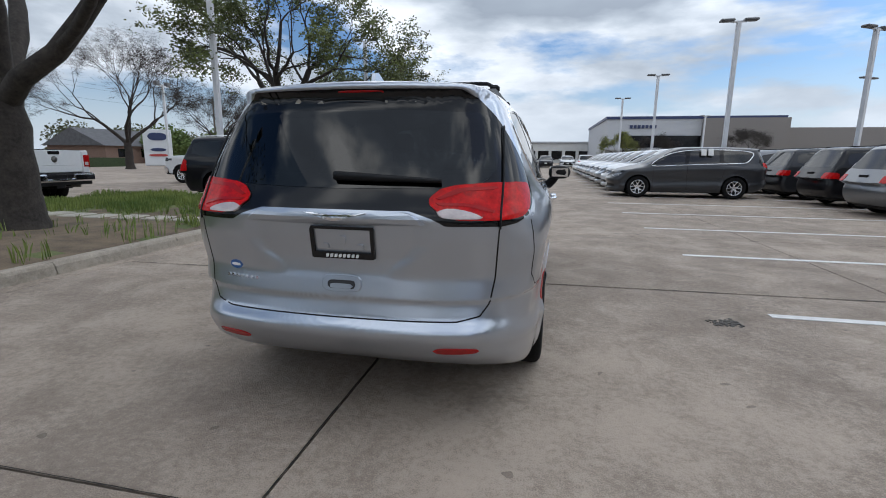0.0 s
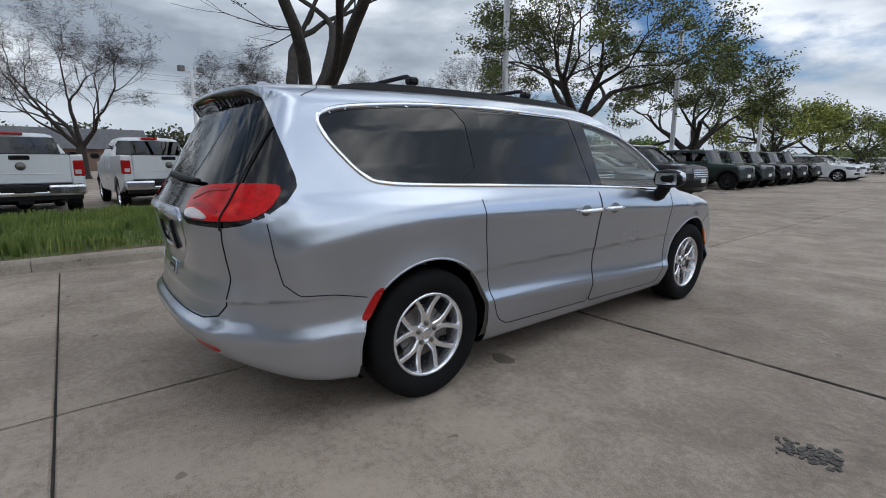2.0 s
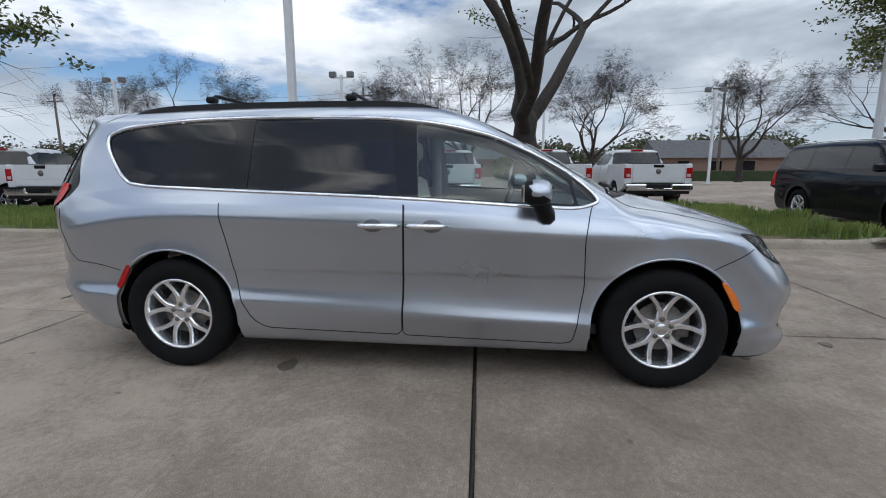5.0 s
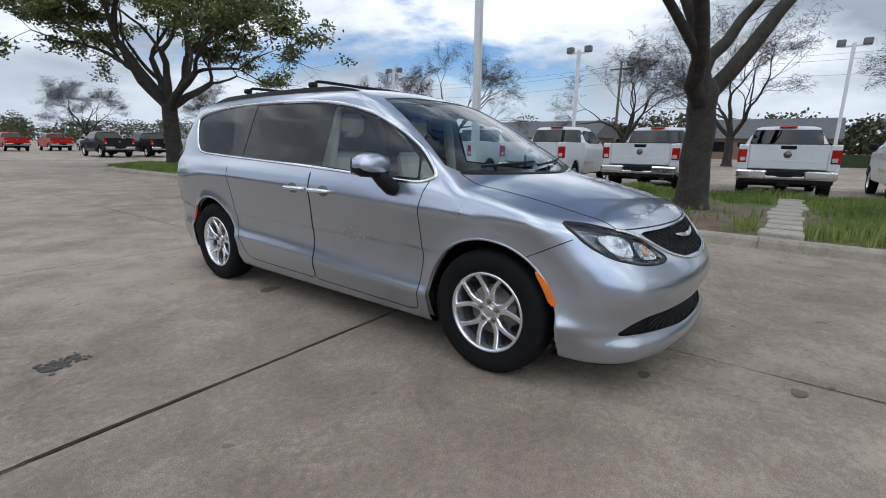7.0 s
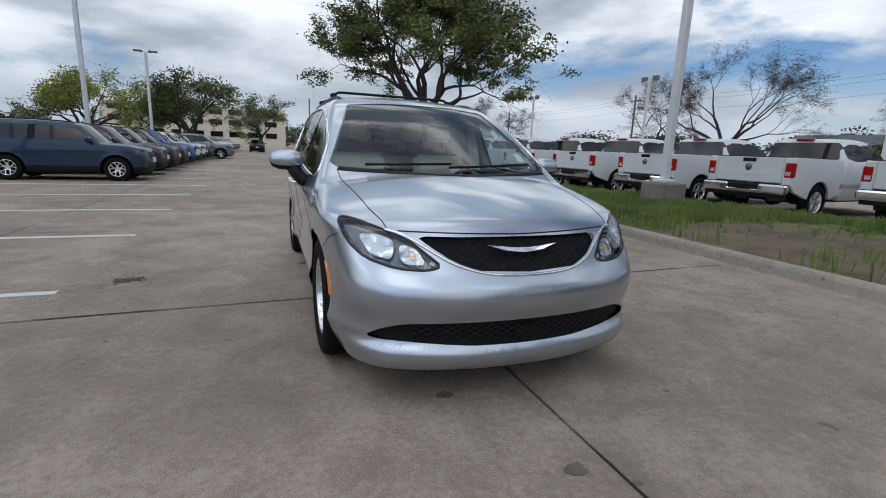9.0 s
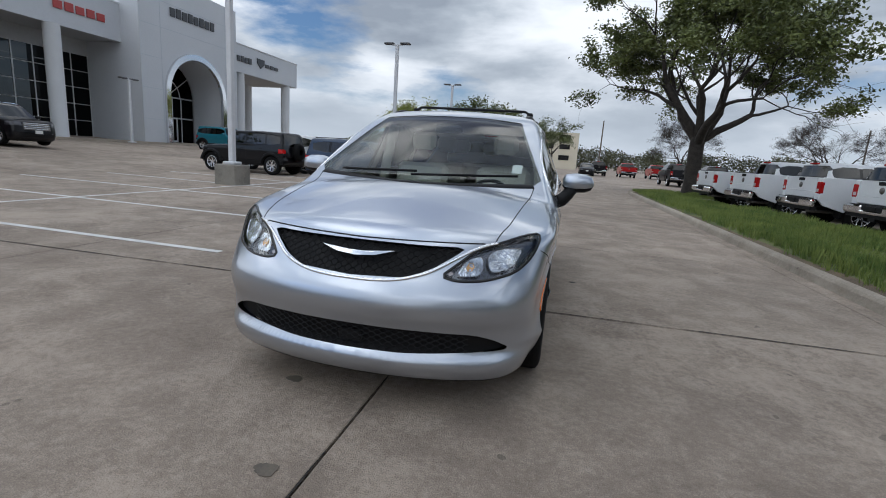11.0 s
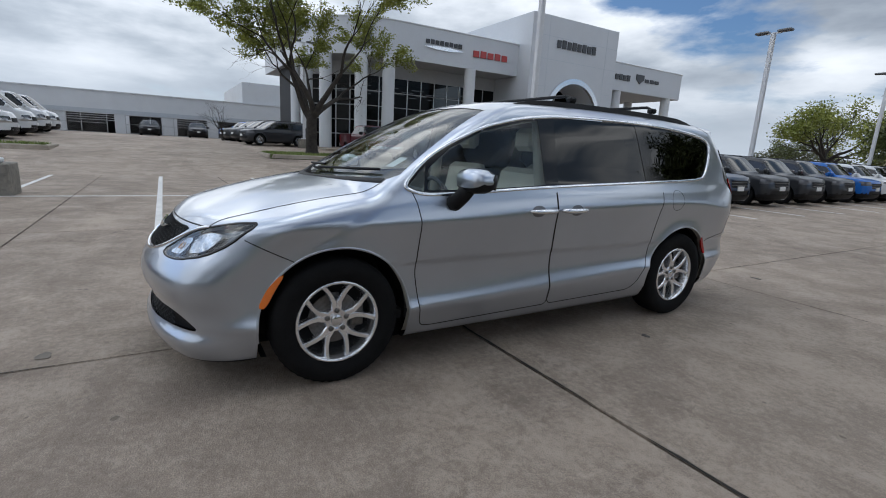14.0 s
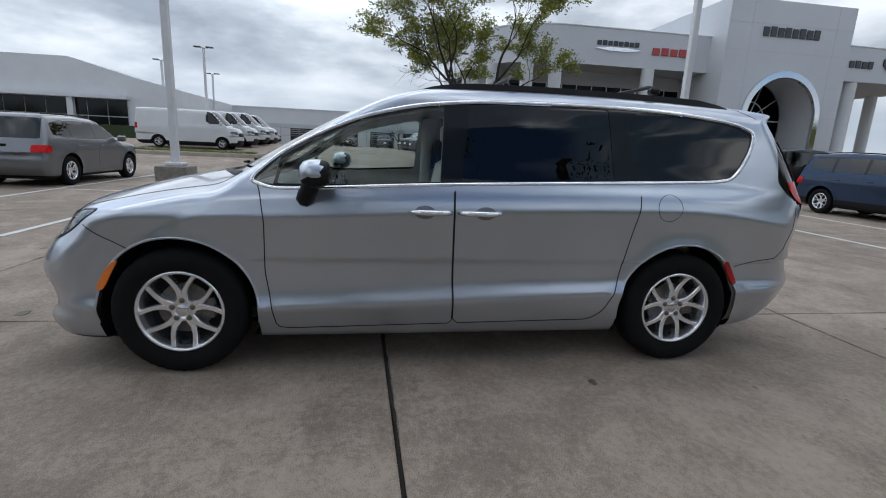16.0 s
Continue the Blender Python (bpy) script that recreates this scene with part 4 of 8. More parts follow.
# shut lines round bumpers, bonnet and lamps
for s in (1, -1):
    m_ = np.array([s, 1, 1])
    pts = along([(1.79, 0.745), (1.88, 0.79), (1.96, 0.832), (2.02, 0.862)], 0.02, False)
    q = SIDE(pts[:, 0], pts[:, 1])
    seam(vf, "bumper_gap", q * m_, van, BLACK_TRIM, 0.006, 0.0014, both=False)
    pts = along([(-1.93, 0.66), (-2.1, 0.70), (-2.26, 0.715), (-2.33, 0.78), (-2.365, 0.92), (-2.38, 1.06)], 0.02, False)
    seam(vf, "bumper_gap", SIDE(pts[:, 0], pts[:, 1]) * m_, van, BLACK_TRIM, 0.006, 0.0014, both=False)
    yy = np.linspace(1.24, 2.20, 40)
    xx = 0.80 - 0.10 * (yy - 1.3) - 0.12 * np.clip(yy - 1.95, 0, 1)
    seam(vf, "hood_gap", on_top(vf, xx, yy) * m_, van, BLACK_TRIM, 0.007, 0.0014, both=False)
for s in (1, -1):
    rim_ = along(V_HEADLAMP, 0.02)
    xx = rim_[:, 0].copy()
    for _ in range(14):
        q = FRONT(np.clip(xx, 0.05, 0.94), rim_[:, 1])
        xx = np.clip(xx + 0.5 * (rim_[:, 0] - lamp_u(q)), 0.05, 0.94)
    ok = np.abs(lamp_u(FRONT(xx, rim_[:, 1])) - rim_[:, 0]) < 0.02
    start = [k for k in range(len(ok)) if ok[k] and not ok[k - 1]]
    xx, zz_ = np.roll(xx, -(start or [0])[0]), np.roll(rim_[:, 1], -(start or [0])[0])
    run_ = int(np.argmin(np.r_[np.roll(ok, -(start or [0])[0]), False]))
    seam(vf, "lamp_edge", FRONT(xx, zz_)[:run_] * np.array([s, 1, 1]), van, BLACK_GLOSS, 0.016, 0.003, not start, False)
seam(vf, "fuel_door_gap", SIDE(*oval(-1.376, 1.045, 0.083, 0.083, 48).T) * np.array([-1, 1, 1]), van, BLACK_TRIM, 0.004, 0.0008, True, False)
xx = np.linspace(-0.64, 0.64, 50)
seam(vf, "hood_gap", FRONT(xx, 0.886 + 0.015 * np.abs(xx)), van, BLACK_TRIM, 0.010, 0.001, both=False)
# grille: chrome surround, honeycomb bars, wing emblem
lip = along([(-0.70, 0.905), (-0.60, 0.872), (-0.50, 0.812), (-0.40, 0.752), (-0.26, 0.712), (-0.12, 0.700), (0.12, 0.700), (0.26, 0.712), (0.40, 0.752), (0.50, 0.812), (0.60, 0.872), (0.70, 0.905)], 0.02, False)
lip[:, 1] = np.convolve(np.pad(lip[:, 1], 3, mode="edge"), np.ones(7) / 7, mode="valid")
seam(vf, "grille_chrome", FRONT(lip[:, 0], lip[:, 1]), van, CHROME, 0.017, 0.007, both=False)


def honeycomb(name, rows, left, right, pitch, tall, inset, lower, upper):
    """Rows of cranked bars that together make a honeycomb."""
    for k in range(rows):
        z0 = lower + (upper - lower) * (k + 0.5) / rows
        xs_ = np.arange(left, right, pitch / 2)
        zs_ = z0 + tall / 2 * np.where((np.arange(len(xs_)) // 2 + k) % 2, 1, -1)
        q_ = FRONT(xs_, zs_)
        keep = np.array([sum(sd_(q_[i:i + 1])[0] < 0.004 for sd_ in [dict(V_REGIONS)[name]]) > 0 for i in range(len(q_))])
        q_ = q_ - gradient(vf, q_) * inset
        run_ = []
        for i in range(len(q_) + 1):
            if i < len(q_) and keep[i]:
                run_.append(q_[i])
            else:
                if len(run_) > 2:
                    part("mesh_bar", Build().tube(run_, 0.0032, 4).mesh("mesh_bar", BLACK_TRIM), van)
                run_ = []


honeycomb("grille", 12, -0.60, 0.60, 0.028, 0.013, 0.008, 0.70, 0.885)
honeycomb("intake", 8, -0.62, 0.62, 0.030, 0.012, 0.010, 0.335, 0.455)
inlay("wing_emblem", FRONT, [(-0.215, 0.832), (-0.08, 0.814), (-0.03, 0.818), (0.03, 0.818), (0.08, 0.814), (0.215, 0.832), (0.11, 0.803), (0.0, 0.794), (-0.11, 0.803)], CHROME, van, 0.014, 0.012, "chrome wing emblem on the grille")
inlay("sensor_cover", FRONT, oval(-0.01, 0.39, 0.070, 0.028, 16, 5), BLACK_TRIM, van, -0.012, 0.02, "flat black sensor cover")
# cowl, wipers and sticker at the windscreen
xx = np.linspace(-0.80, 0.80, 40)
zz_ = 1.135 + 0.03 * xx**2
q = on_front(vf, xx, zz_ + 0.006, 1, 0.2)
seam(vf, "cowl", q, van, BLACK_TRIM, 0.05, 0.004, both=False)
for x0, x1, z0, z1 in ((0.62, 0.02, 1.165, 1.185), (0.05, -0.68, 1.160, 1.195)):
    xs_ = np.linspace(x0, x1, 18)
    q = on_front(vf, xs_, np.linspace(z0, z1, 18) + 0.012, 1, 0.2)
    q = q + gradient(vf, q) * 0.018
    part("wiper", Build().tube(q, 0.009, 6).mesh("wiper", BLACK_TRIM, True), van, "black windscreen wiper")
q = on_front(vf, np.array([-0.70, -0.63, -0.63, -0.70]), np.array([1.245, 1.245, 1.305, 1.305]), 1, 0.2)
q = q - gradient(vf, q) * 0.008
part("sticker", mesh("sticker", q, [(0, 1, 2, 3)], WHITE_PAPER, smooth=False), van, "small white windscreen sticker")
# crossbars and aerial
for y in (-0.42, -1.40):
    pts = [(-0.60, y, 1.775), (-0.575, y, 1.805), (-0.55, y, 1.818)] + [(x, y, 1.820) for x in np.linspace(-0.5, 0.5, 8)] + [(0.55, y, 1.818), (0.575, y, 1.805), (0.60, y, 1.775)]
    cb = part("crossbar", Build().tube(pts, 0.013, 8).mesh("crossbar", BLACK_TRIM, True), van, "black roof crossbar")
    for s in (1, -1):
        part("crossbar_foot", Build().box((s * 0.60 - 0.03, y - 0.035, 1.765), (s * 0.60 + 0.03, y + 0.035, 1.808), 0.012).mesh("crossbar_foot", BLACK_TRIM), cb)
fin = Build().prism([(-2.12, 1.735), (-2.10, 1.785), (-2.06, 1.79), (-1.92, 1.745)], CX - 0.012, CX + 0.012, "x")
part("aerial", fin.mesh("aerial", SILVER), van, "small silver roof aerial fin")
# ---- cabin ----
def seat(x, y, wide, mat, rest=0.62, head=True, name="seat"):
    st = new(name)
    st.parent = van
    st.matrix_basis = pose(x, y, 0.40)
    tagged(st, "pale leather seat")
    part("cushion", Build().box((-wide / 2, -0.25, 0.22), (wide / 2, 0.30, 0.36), 0.05).mesh("cushion", mat), st)
    part("backrest", Build().box((-wide / 2, -0.34, 0.30), (wide / 2, -0.20, 0.30 + rest), 0.05, Matrix.Rotation(radians(12), 4, "X")).mesh("backrest", mat), st)
    n = 1 if wide < 0.8 else 3
    for k in range(n):
        xx_ = 0 if n == 1 else (k - 1) * wide / 3
        part("headrest", Build().box((xx_ - 0.12, -0.50, 0.36 + rest), (xx_ + 0.12, -0.39, 0.54 + rest), 0.04).mesh("headrest", mat), st)
    part("pedestal", Build().box((-wide / 2 + 0.05, -0.22, -0.05), (wide / 2 - 0.05, 0.25, 0.24), 0.02).mesh("pedestal", DARK_IN), st)
    return st


LEATHER = material("pale_leather", (0.56, 0.53, 0.47), 0.55, vary=0.08, scale=6, fine=150, bump=0.1)
for x, y, w in ((0.42, 0.28, 0.54), (-0.42, 0.28, 0.54), (0.42, -0.70, 0.52), (-0.42, -0.70, 0.52), (0.0, -1.60, 1.30)):
    seat(x, y, w, LEATHER)
part("dashboard", Build().box((-0.80, 0.80, 0.80), (0.80, 1.25, 1.10), 0.07).mesh("dashboard", DARK_IN), van, "dark dashboard")
part("dash_lower", Build().box((-0.78, 0.76, 0.55), (0.78, 0.86, 0.82), 0.03).mesh("dash_lower", BEIGE), van)
part("centre_screen", Build().box((-0.12, 0.765, 0.93), (0.12, 0.795, 1.08), 0.01, None).mesh("centre_screen", BLACK_GLOSS), van)
a = np.linspace(0, 2 * math.pi, 28, endpoint=False)
sw = part("steering_wheel", Build().tube([(-0.42 + 0.185 * math.cos(q_), 0.62 + 0.06 * math.sin(q_), 0.98 + 0.175 * math.sin(q_)) for q_ in a], 0.016, 8, True).mesh("steering_wheel", DARK_IN, True), van, "dark steering wheel")
part("wheel_boss", Build().box((-0.52, 0.60, 0.93), (-0.32, 0.66, 1.03), 0.03).mesh("wheel_boss", DARK_IN), sw)
part("mirror_inside", Build().box((-0.12, 0.52, 1.52), (0.12, 0.56, 1.59), 0.02).mesh("mirror_inside", BLACK_TRIM), van)
part("cabin_floor", Build().box((-0.85, -2.2, 0.30), (0.85, 1.3, 0.36)).mesh("cabin_floor", DARK_IN), van)
for s in (1, -1):
    b = Build().tube([(s * 0.80, -0.02, 0.5), (s * 0.79, -0.02, 1.1), (s * 0.70, -0.02, 1.6)], 0.05, 8)
    part("pillar_trim", b.mesh("pillar_trim", BEIGE, True), van)

# ---- ground ----
def paving(name, color, stain, grain=1.0):
    """Broom-finished concrete: broad stains, blotches, speckle and fine relief, laid in world space so that it runs on across joints."""
    m = bpy.data.materials.new(name)
    m.use_nodes = True
    t = m.node_tree
    bs = t.nodes["Principled BSDF"]
    pos = t.nodes.new("ShaderNodeNewGeometry").outputs["Position"]
    def noise_at(scale, detail=4.0, rough=0.6, dist=0.0):
        n = node(t, "ShaderNodeTexNoise", Scale=scale, Detail=detail, Roughness=rough, Distortion=dist)
        t.links.new(pos, n.inputs["Vector"])
        return n.outputs["Fac"]
    broad, mid, fine, speck = noise_at(0.22, 5.0, 0.65, 0.6), noise_at(1.7, 6.0, 0.72, 0.4), noise_at(26, 4.0, 0.7), noise_at(140, 2.0)
    tone = maths(t, "ADD", maths(t, "ADD", maths(t, "MULTIPLY", broad, 0.32), maths(t, "MULTIPLY", mid, 0.33)), maths(t, "ADD", maths(t, "MULTIPLY", fine, 0.25 * grain), maths(t, "MULTIPLY", speck, 0.26 * grain)))
    col = ramp(t, tone, [(0.435, stain), (0.545, tuple(0.5 * (a + b_) for a, b_ in zip(color, stain))), (0.60, color), (0.72, tuple(min(1, c * 1.14) for c in color))])
    pale = maths(t, "MULTIPLY", ramp(t, noise_at(0.9, 9.0, 0.78, 0.8), [(0.60, (0, 0, 0)), (0.68, (1, 1, 1))]), ramp(t, noise_at(0.33, 2.0), [(0.5, (0, 0, 0)), (0.6, (1, 1, 1))]))
    lift = t.nodes.new("ShaderNodeMixRGB")
    t.links.new(maths(t, "MULTIPLY", pale, 0.5), lift.inputs[0])
    t.links.new(col, lift.inputs[1])
    lift.inputs[2].default_value = tuple(min(1, c * 1.5) for c in color) + (1,)
    rub = maths(t, "MULTIPLY", ramp(t, noise_at(11.0, 8.0, 0.8, 0.3), [(0.50, (0, 0, 0)), (0.56, (1, 1, 1))]), ramp(t, noise_at(0.55, 4.0, 0.6, 0.5), [(0.50, (0, 0, 0)), (0.60, (1, 1, 1))]))
    worn = t.nodes.new("ShaderNodeMixRGB")
    t.links.new(maths(t, "MULTIPLY", rub, 0.36), worn.inputs[0])
    t.links.new(lift.outputs[0], worn.inputs[1])
    worn.inputs[2].default_value = (*[c * 0.72 for c in stain], 1)
    lift = worn
    drops = maths(t, "LESS_THAN", noise_at(5.5, 2.0, 0.4), 0.255)
    dark = t.nodes.new("ShaderNodeMixRGB")
    t.links.new(maths(t, "MULTIPLY", drops, 0.5), dark.inputs[0])
    t.links.new(lift.outputs[0], dark.inputs[1])
    dark.inputs[2].default_value = (*[c * 0.35 for c in stain], 1)
    info = t.nodes.new("ShaderNodeObjectInfo")
    hue = t.nodes.new("ShaderNodeHueSaturation")
    t.links.new(maths(t, "ADD", maths(t, "MULTIPLY", info.outputs["Random"], 0.10), 0.95), hue.inputs["Value"])
    t.links.new(dark.outputs[0], hue.inputs["Color"])
    t.links.new(hue.outputs[0], bs.inputs["Base Color"])
    t.links.new(maths(t, "ADD", maths(t, "MULTIPLY", mid, -0.25), 0.92), bs.inputs["Roughness"])
    bp = node(t, "ShaderNodeBump", Strength=0.9, Distance=0.02)
    t.links.new(maths(t, "ADD", maths(t, "MULTIPLY", fine, 0.6), maths(t, "MULTIPLY", speck, 0.4)), bp.inputs["Height"])
    t.links.new(bp.outputs[0], bs.inputs["Normal"])
    return m


CONCRETE = paving("concrete", (0.380, 0.310, 0.246), (0.172, 0.134, 0.103), 0.9)
KERB_MAT = paving("kerb_concrete", (0.36, 0.315, 0.255), (0.24, 0.20, 0.155))
TAR = material("joint_tar", (0.022, 0.018, 0.015), 0.95, vary=0.4, scale=9, fine=70, bump=0.4)
LINE_PAINT = material("line_paint", (0.62, 0.61, 0.59), 0.6, vary=0.16, scale=3, fine=60, bump=0.1)


def rise(x):
    """The lot climbs gently towards the showroom."""
    return float(np.interp(x, [14, 35], [0, 0.95]))


PAVE = (-4.17, 13.95, -36.1, 36.9)
xs = [-900, -60, -30, -12, -4.35, PAVE[0], PAVE[0] + 0.002, PAVE[1] - 0.002, PAVE[1], 18, 24, 30, 35, 60, 120, 900]
ys = [-900, -200, -80, PAVE[2], PAVE[2] + 0.002, -20, 0, 20, PAVE[3] - 0.002, PAVE[3], 80, 200, 900]
gv = [(x, y, rise(x) - (0.022 if PAVE[0] < x < PAVE[1] and PAVE[2] < y < PAVE[3] else 0.0)) for y in ys for x in xs]
gf = [(j * len(xs) + i, j * len(xs) + i + 1, (j + 1) * len(xs) + i + 1, (j + 1) * len(xs) + i) for j in range(len(ys) - 1) for i in range(len(xs) - 1)]
gi = [1 if PAVE[0] < xs[i] < PAVE[1] and PAVE[2] < ys[j] < PAVE[3] and xs[i + 1] <= PAVE[1] and ys[j + 1] <= PAVE[3] else 0 for j in range(len(ys) - 1) for i in range(len(xs) - 1)]
ground = tagged(new("ground", mesh("ground", gv, gf, [CONCRETE, TAR], smooth=False, index=gi)), "pale worn concrete car park paving", "ground", kind="structure")

# parking lines and bay marks, painted on the slabs
LINES = [(2.94, 9.6, -0.2 + 2.68 * k) for k in range(-13, 13)]
for k, (x0, x1, y) in enumerate(LINES):
    b = Build().box((x0, y - 0.05, 0.001), (PAVE[1] - 0.02, y + 0.05, 0.0055))
    tagged(new("parking_line", b.mesh("parking_line", LINE_PAINT)), "worn white painted parking line on concrete", "parking line", "parking lines", "structure")
b = Build().box((8.55, -11.0, 0.001), (8.65, 7.8, 0.0052))
tagged(new("parking_line", b.mesh("parking_line", LINE_PAINT)), "worn white painted line dividing two parking rows", "parking line", "parking lines", "structure")
for y in [10.33 + 2.75 * k for k in range(4)]:
    b = Build().box((-9.6, y - 0.05, 0.001), (-5.0, y + 0.05, 0.0055))
    tagged(new("parking_line", b.mesh("parking_line", LINE_PAINT)), "worn white painted parking line on concrete", "parking line", "parking lines", "structure")

# the two round oil spots, the drain-like patch and the scuffs
STAIN = material("oil_stain", (0.115, 0.095, 0.072), 0.6, vary=0.3, scale=8)
GRIT = material("asphalt_patch", (0.085, 0.078, 0.07), 0.9, vary=0.5, scale=30, fine=120, bump=0.6)


def blot(name, label, x, y, rx, ry, mat, seed, spin=0.0, z=0.0048):
    rnd = random.Random(seed)
    pts = []
    for k in range(40):
        a = 2 * math.pi * k / 40
        r = 1 + rnd.uniform(-0.09, 0.09) + 0.1 * math.sin(3 * a + seed)
        u, v_ = rx * r * math.cos(a), ry * r * math.sin(a)
        pts.append((x + u * math.cos(spin) - v_ * math.sin(spin), y + u * math.sin(spin) + v_ * math.cos(spin)))
    b_ = Build().prism(pts, 0.0005, z, "z")
    return tagged(new(name, b_.mesh(name, mat)), label, name.replace("_", " "), kind="structure")


blot("oil_stain", "dark round oil spot soaked into concrete", 0.39, 2.31, 0.048, 0.034, STAIN, 1)
blot("oil_stain", "dark round oil spot soaked into concrete", 0.07, 3.05, 0.05, 0.04, STAIN, 2)
rnd = random.Random(41)
crumbs = Build()
for k in range(150):
    u, w_ = rnd.uniform(-0.12, 0.12), rnd.gauss(0, 0.040)
    if (u * 22 + 40) % 1.0 > 0.72 and rnd.random() < 0.8:
        continue
    x, y, r = 2.48 + 0.95 * u - 0.28 * w_, -0.49 + 0.30 * u + 0.95 * w_, rnd.uniform(0.006, 0.017)
    crumbs.prism([(x + r * rnd.uniform(0.7, 1.2) * math.cos(q), y + r * rnd.uniform(0.7, 1.2) * math.sin(q)) for q in np.linspace(0, 2 * math.pi, 7)[:-1]], 0.0005, rnd.uniform(0.003, 0.009), "z")
tagged(new("asphalt_crumbs", crumbs.mesh("asphalt_crumbs", GRIT)), "small black asphalt crumbs stuck to the concrete", "asphalt crumbs", kind="stuff")
blot("asphalt_patch", "small dark patch at a joint", 0.86, -0.85, 0.09, 0.06, STAIN, 6)
blot("oil_stain", "small dark drip on concrete", -1.23, -0.87, 0.035, 0.02, GRIT, 4)
blot("oil_stain", "small dark drip on concrete", -0.55, -3.9, 0.06, 0.02, GRIT, 8)

# ---- the planted island beside the lane ----
def profile_run(outline, line, closed=False):
    """A moulding of a given cross-section (out, up) along a plan line."""
    line = np.array(line, float)
    n = len(outline)
    step = np.gradient(line, axis=0) if not closed else np.roll(line, -1, 0) - np.roll(line, 1, 0)
    step /= np.linalg.norm(step, axis=1, keepdims=True)
    v = [(p[0] + o * s[1], p[1] - o * s[0], u) for p, s in zip(line, step) for o, u in outline]
    m = len(line)
    f_ = [(k * n + j, k * n + j + 1, ((k + 1) % m) * n + j + 1, ((k + 1) % m) * n + j) for k in range(m if closed else m - 1) for j in range(n - 1)]
    return v, f_


KERB_SECTION = [(0.0, -0.05), (0.02, 0.02), (0.035, 0.10), (0.06, 0.135), (0.10, 0.15), (0.17, 0.15), (0.19, 0.13), (0.19, -0.05)]
KERB_SECTION = [(-o, u) for o, u in KERB_SECTION]
EDGE_Y, EDGE_X = [-23.0, -20.2, -19.4, -16, -10, -5, -1, 8.35], [-10.4, -10.3, -6.6, -6.9, -8.1, -9.1, -10.6, -11.1]


def far_edge(y):
    """The island narrows towards the south, where the trucks stand closer to the lane."""
    return float(np.interp(y, EDGE_Y, EDGE_X))


ISLAND = [(-4.36, -21.5), (-4.36, 6.4), (-4.8, 7.2), (-5.6, 7.55), (-10.2, 7.55), (-10.9, 7.2)] + [(far_edge(y), y) for y in (6.4, -1, -5, -10, -16, -19.4, -20.2, -22)] + [(-9.9, -22.8), (-9.5, -23.0), (-6.0, -23.0), (-4.9, -22.6)]
SOIL = material("soil", (0.13, 0.095, 0.06), 0.95, vary=0.45, scale=2.5, fine=60, bump=0.8)
LAWN = material("lawn_base", (0.085, 0.125, 0.03), 0.95, vary=0.4, scale=1.2, fine=40, bump=0.8, second=(0.15, 0.165, 0.055))
island = thing("island", "planted kerb island with grass, soil and stepping stones", "traffic island", kind="structure")
kerb_pts = along(ISLAND, 0.1)
run = 30
for k in range(0, len(kerb_pts), run):
    seg = [kerb_pts[i % len(kerb_pts)] for i in range(k, min(k + run, len(kerb_pts)) + 1)]
    seg = np.array(seg)
    seg[-1] = seg[-1] * 0.9 + seg[-2] * 0.1
    v, f_ = profile_run(KERB_SECTION, seg)
    ob = part("kerb_stone", mesh("kerb_stone", v, f_, KERB_MAT, smooth=False), island, "pale cast concrete kerb length")
nx, ny = 22, 90
sv, sf, si = [], [], []
for j in range(ny + 1):
    for i in range(nx + 1):
        y = -22.8 + j / ny * 30.15
        x = -4.52 + i / nx * (far_edge(y) + 0.16 + 4.52)
        d = min(1, (min(-4.52 - x, x - far_edge(y) - 0.16, y + 22.8, 7.35 - y)) / 0.8)
        sv.append((x, y, 0.115 + 0.07 * d + 0.035 * noise.noise(Vector((x * 0.9, y * 0.9, 0)))))
sf = [(j * (nx + 1) + i, (j + 1) * (nx + 1) + i, (j + 1) * (nx + 1) + i + 1, j * (nx + 1) + i + 1) for j in range(ny) for i in range(nx)]


def bare(x, y):
    """How bare the soil is: round the oak and along the kerb."""
    return max(1 - math.hypot(x + 6.6, (y - 0.9) * 0.8) / 3.0, 0.9 - abs(x + 4.6) * 2.2 - 0.3) + 0.45 * noise.noise(Vector((x * 1.3, y * 1.3, 4)))


si = [1 if bare(-4.52 - (k % nx + 0.5) / nx * 6.42, -22.8 + (k // nx + 0.5) / ny * 30.15) > 0.25 else 0 for k in range(nx * ny)]
part("soil", mesh("soil", sv, [tuple(reversed(q)) for q in sf], [LAWN, SOIL], index=si), island, "brown soil with patchy grass")
# grass blades in tufts
BLADE = material("grass_blade", (0.085, 0.165, 0.025), 0.7, vary=0.3, scale=0.9, fine=14, second=(0.25, 0.29, 0.07))
rnd = random.Random(5)
bv, bf = [], []
tries = 0
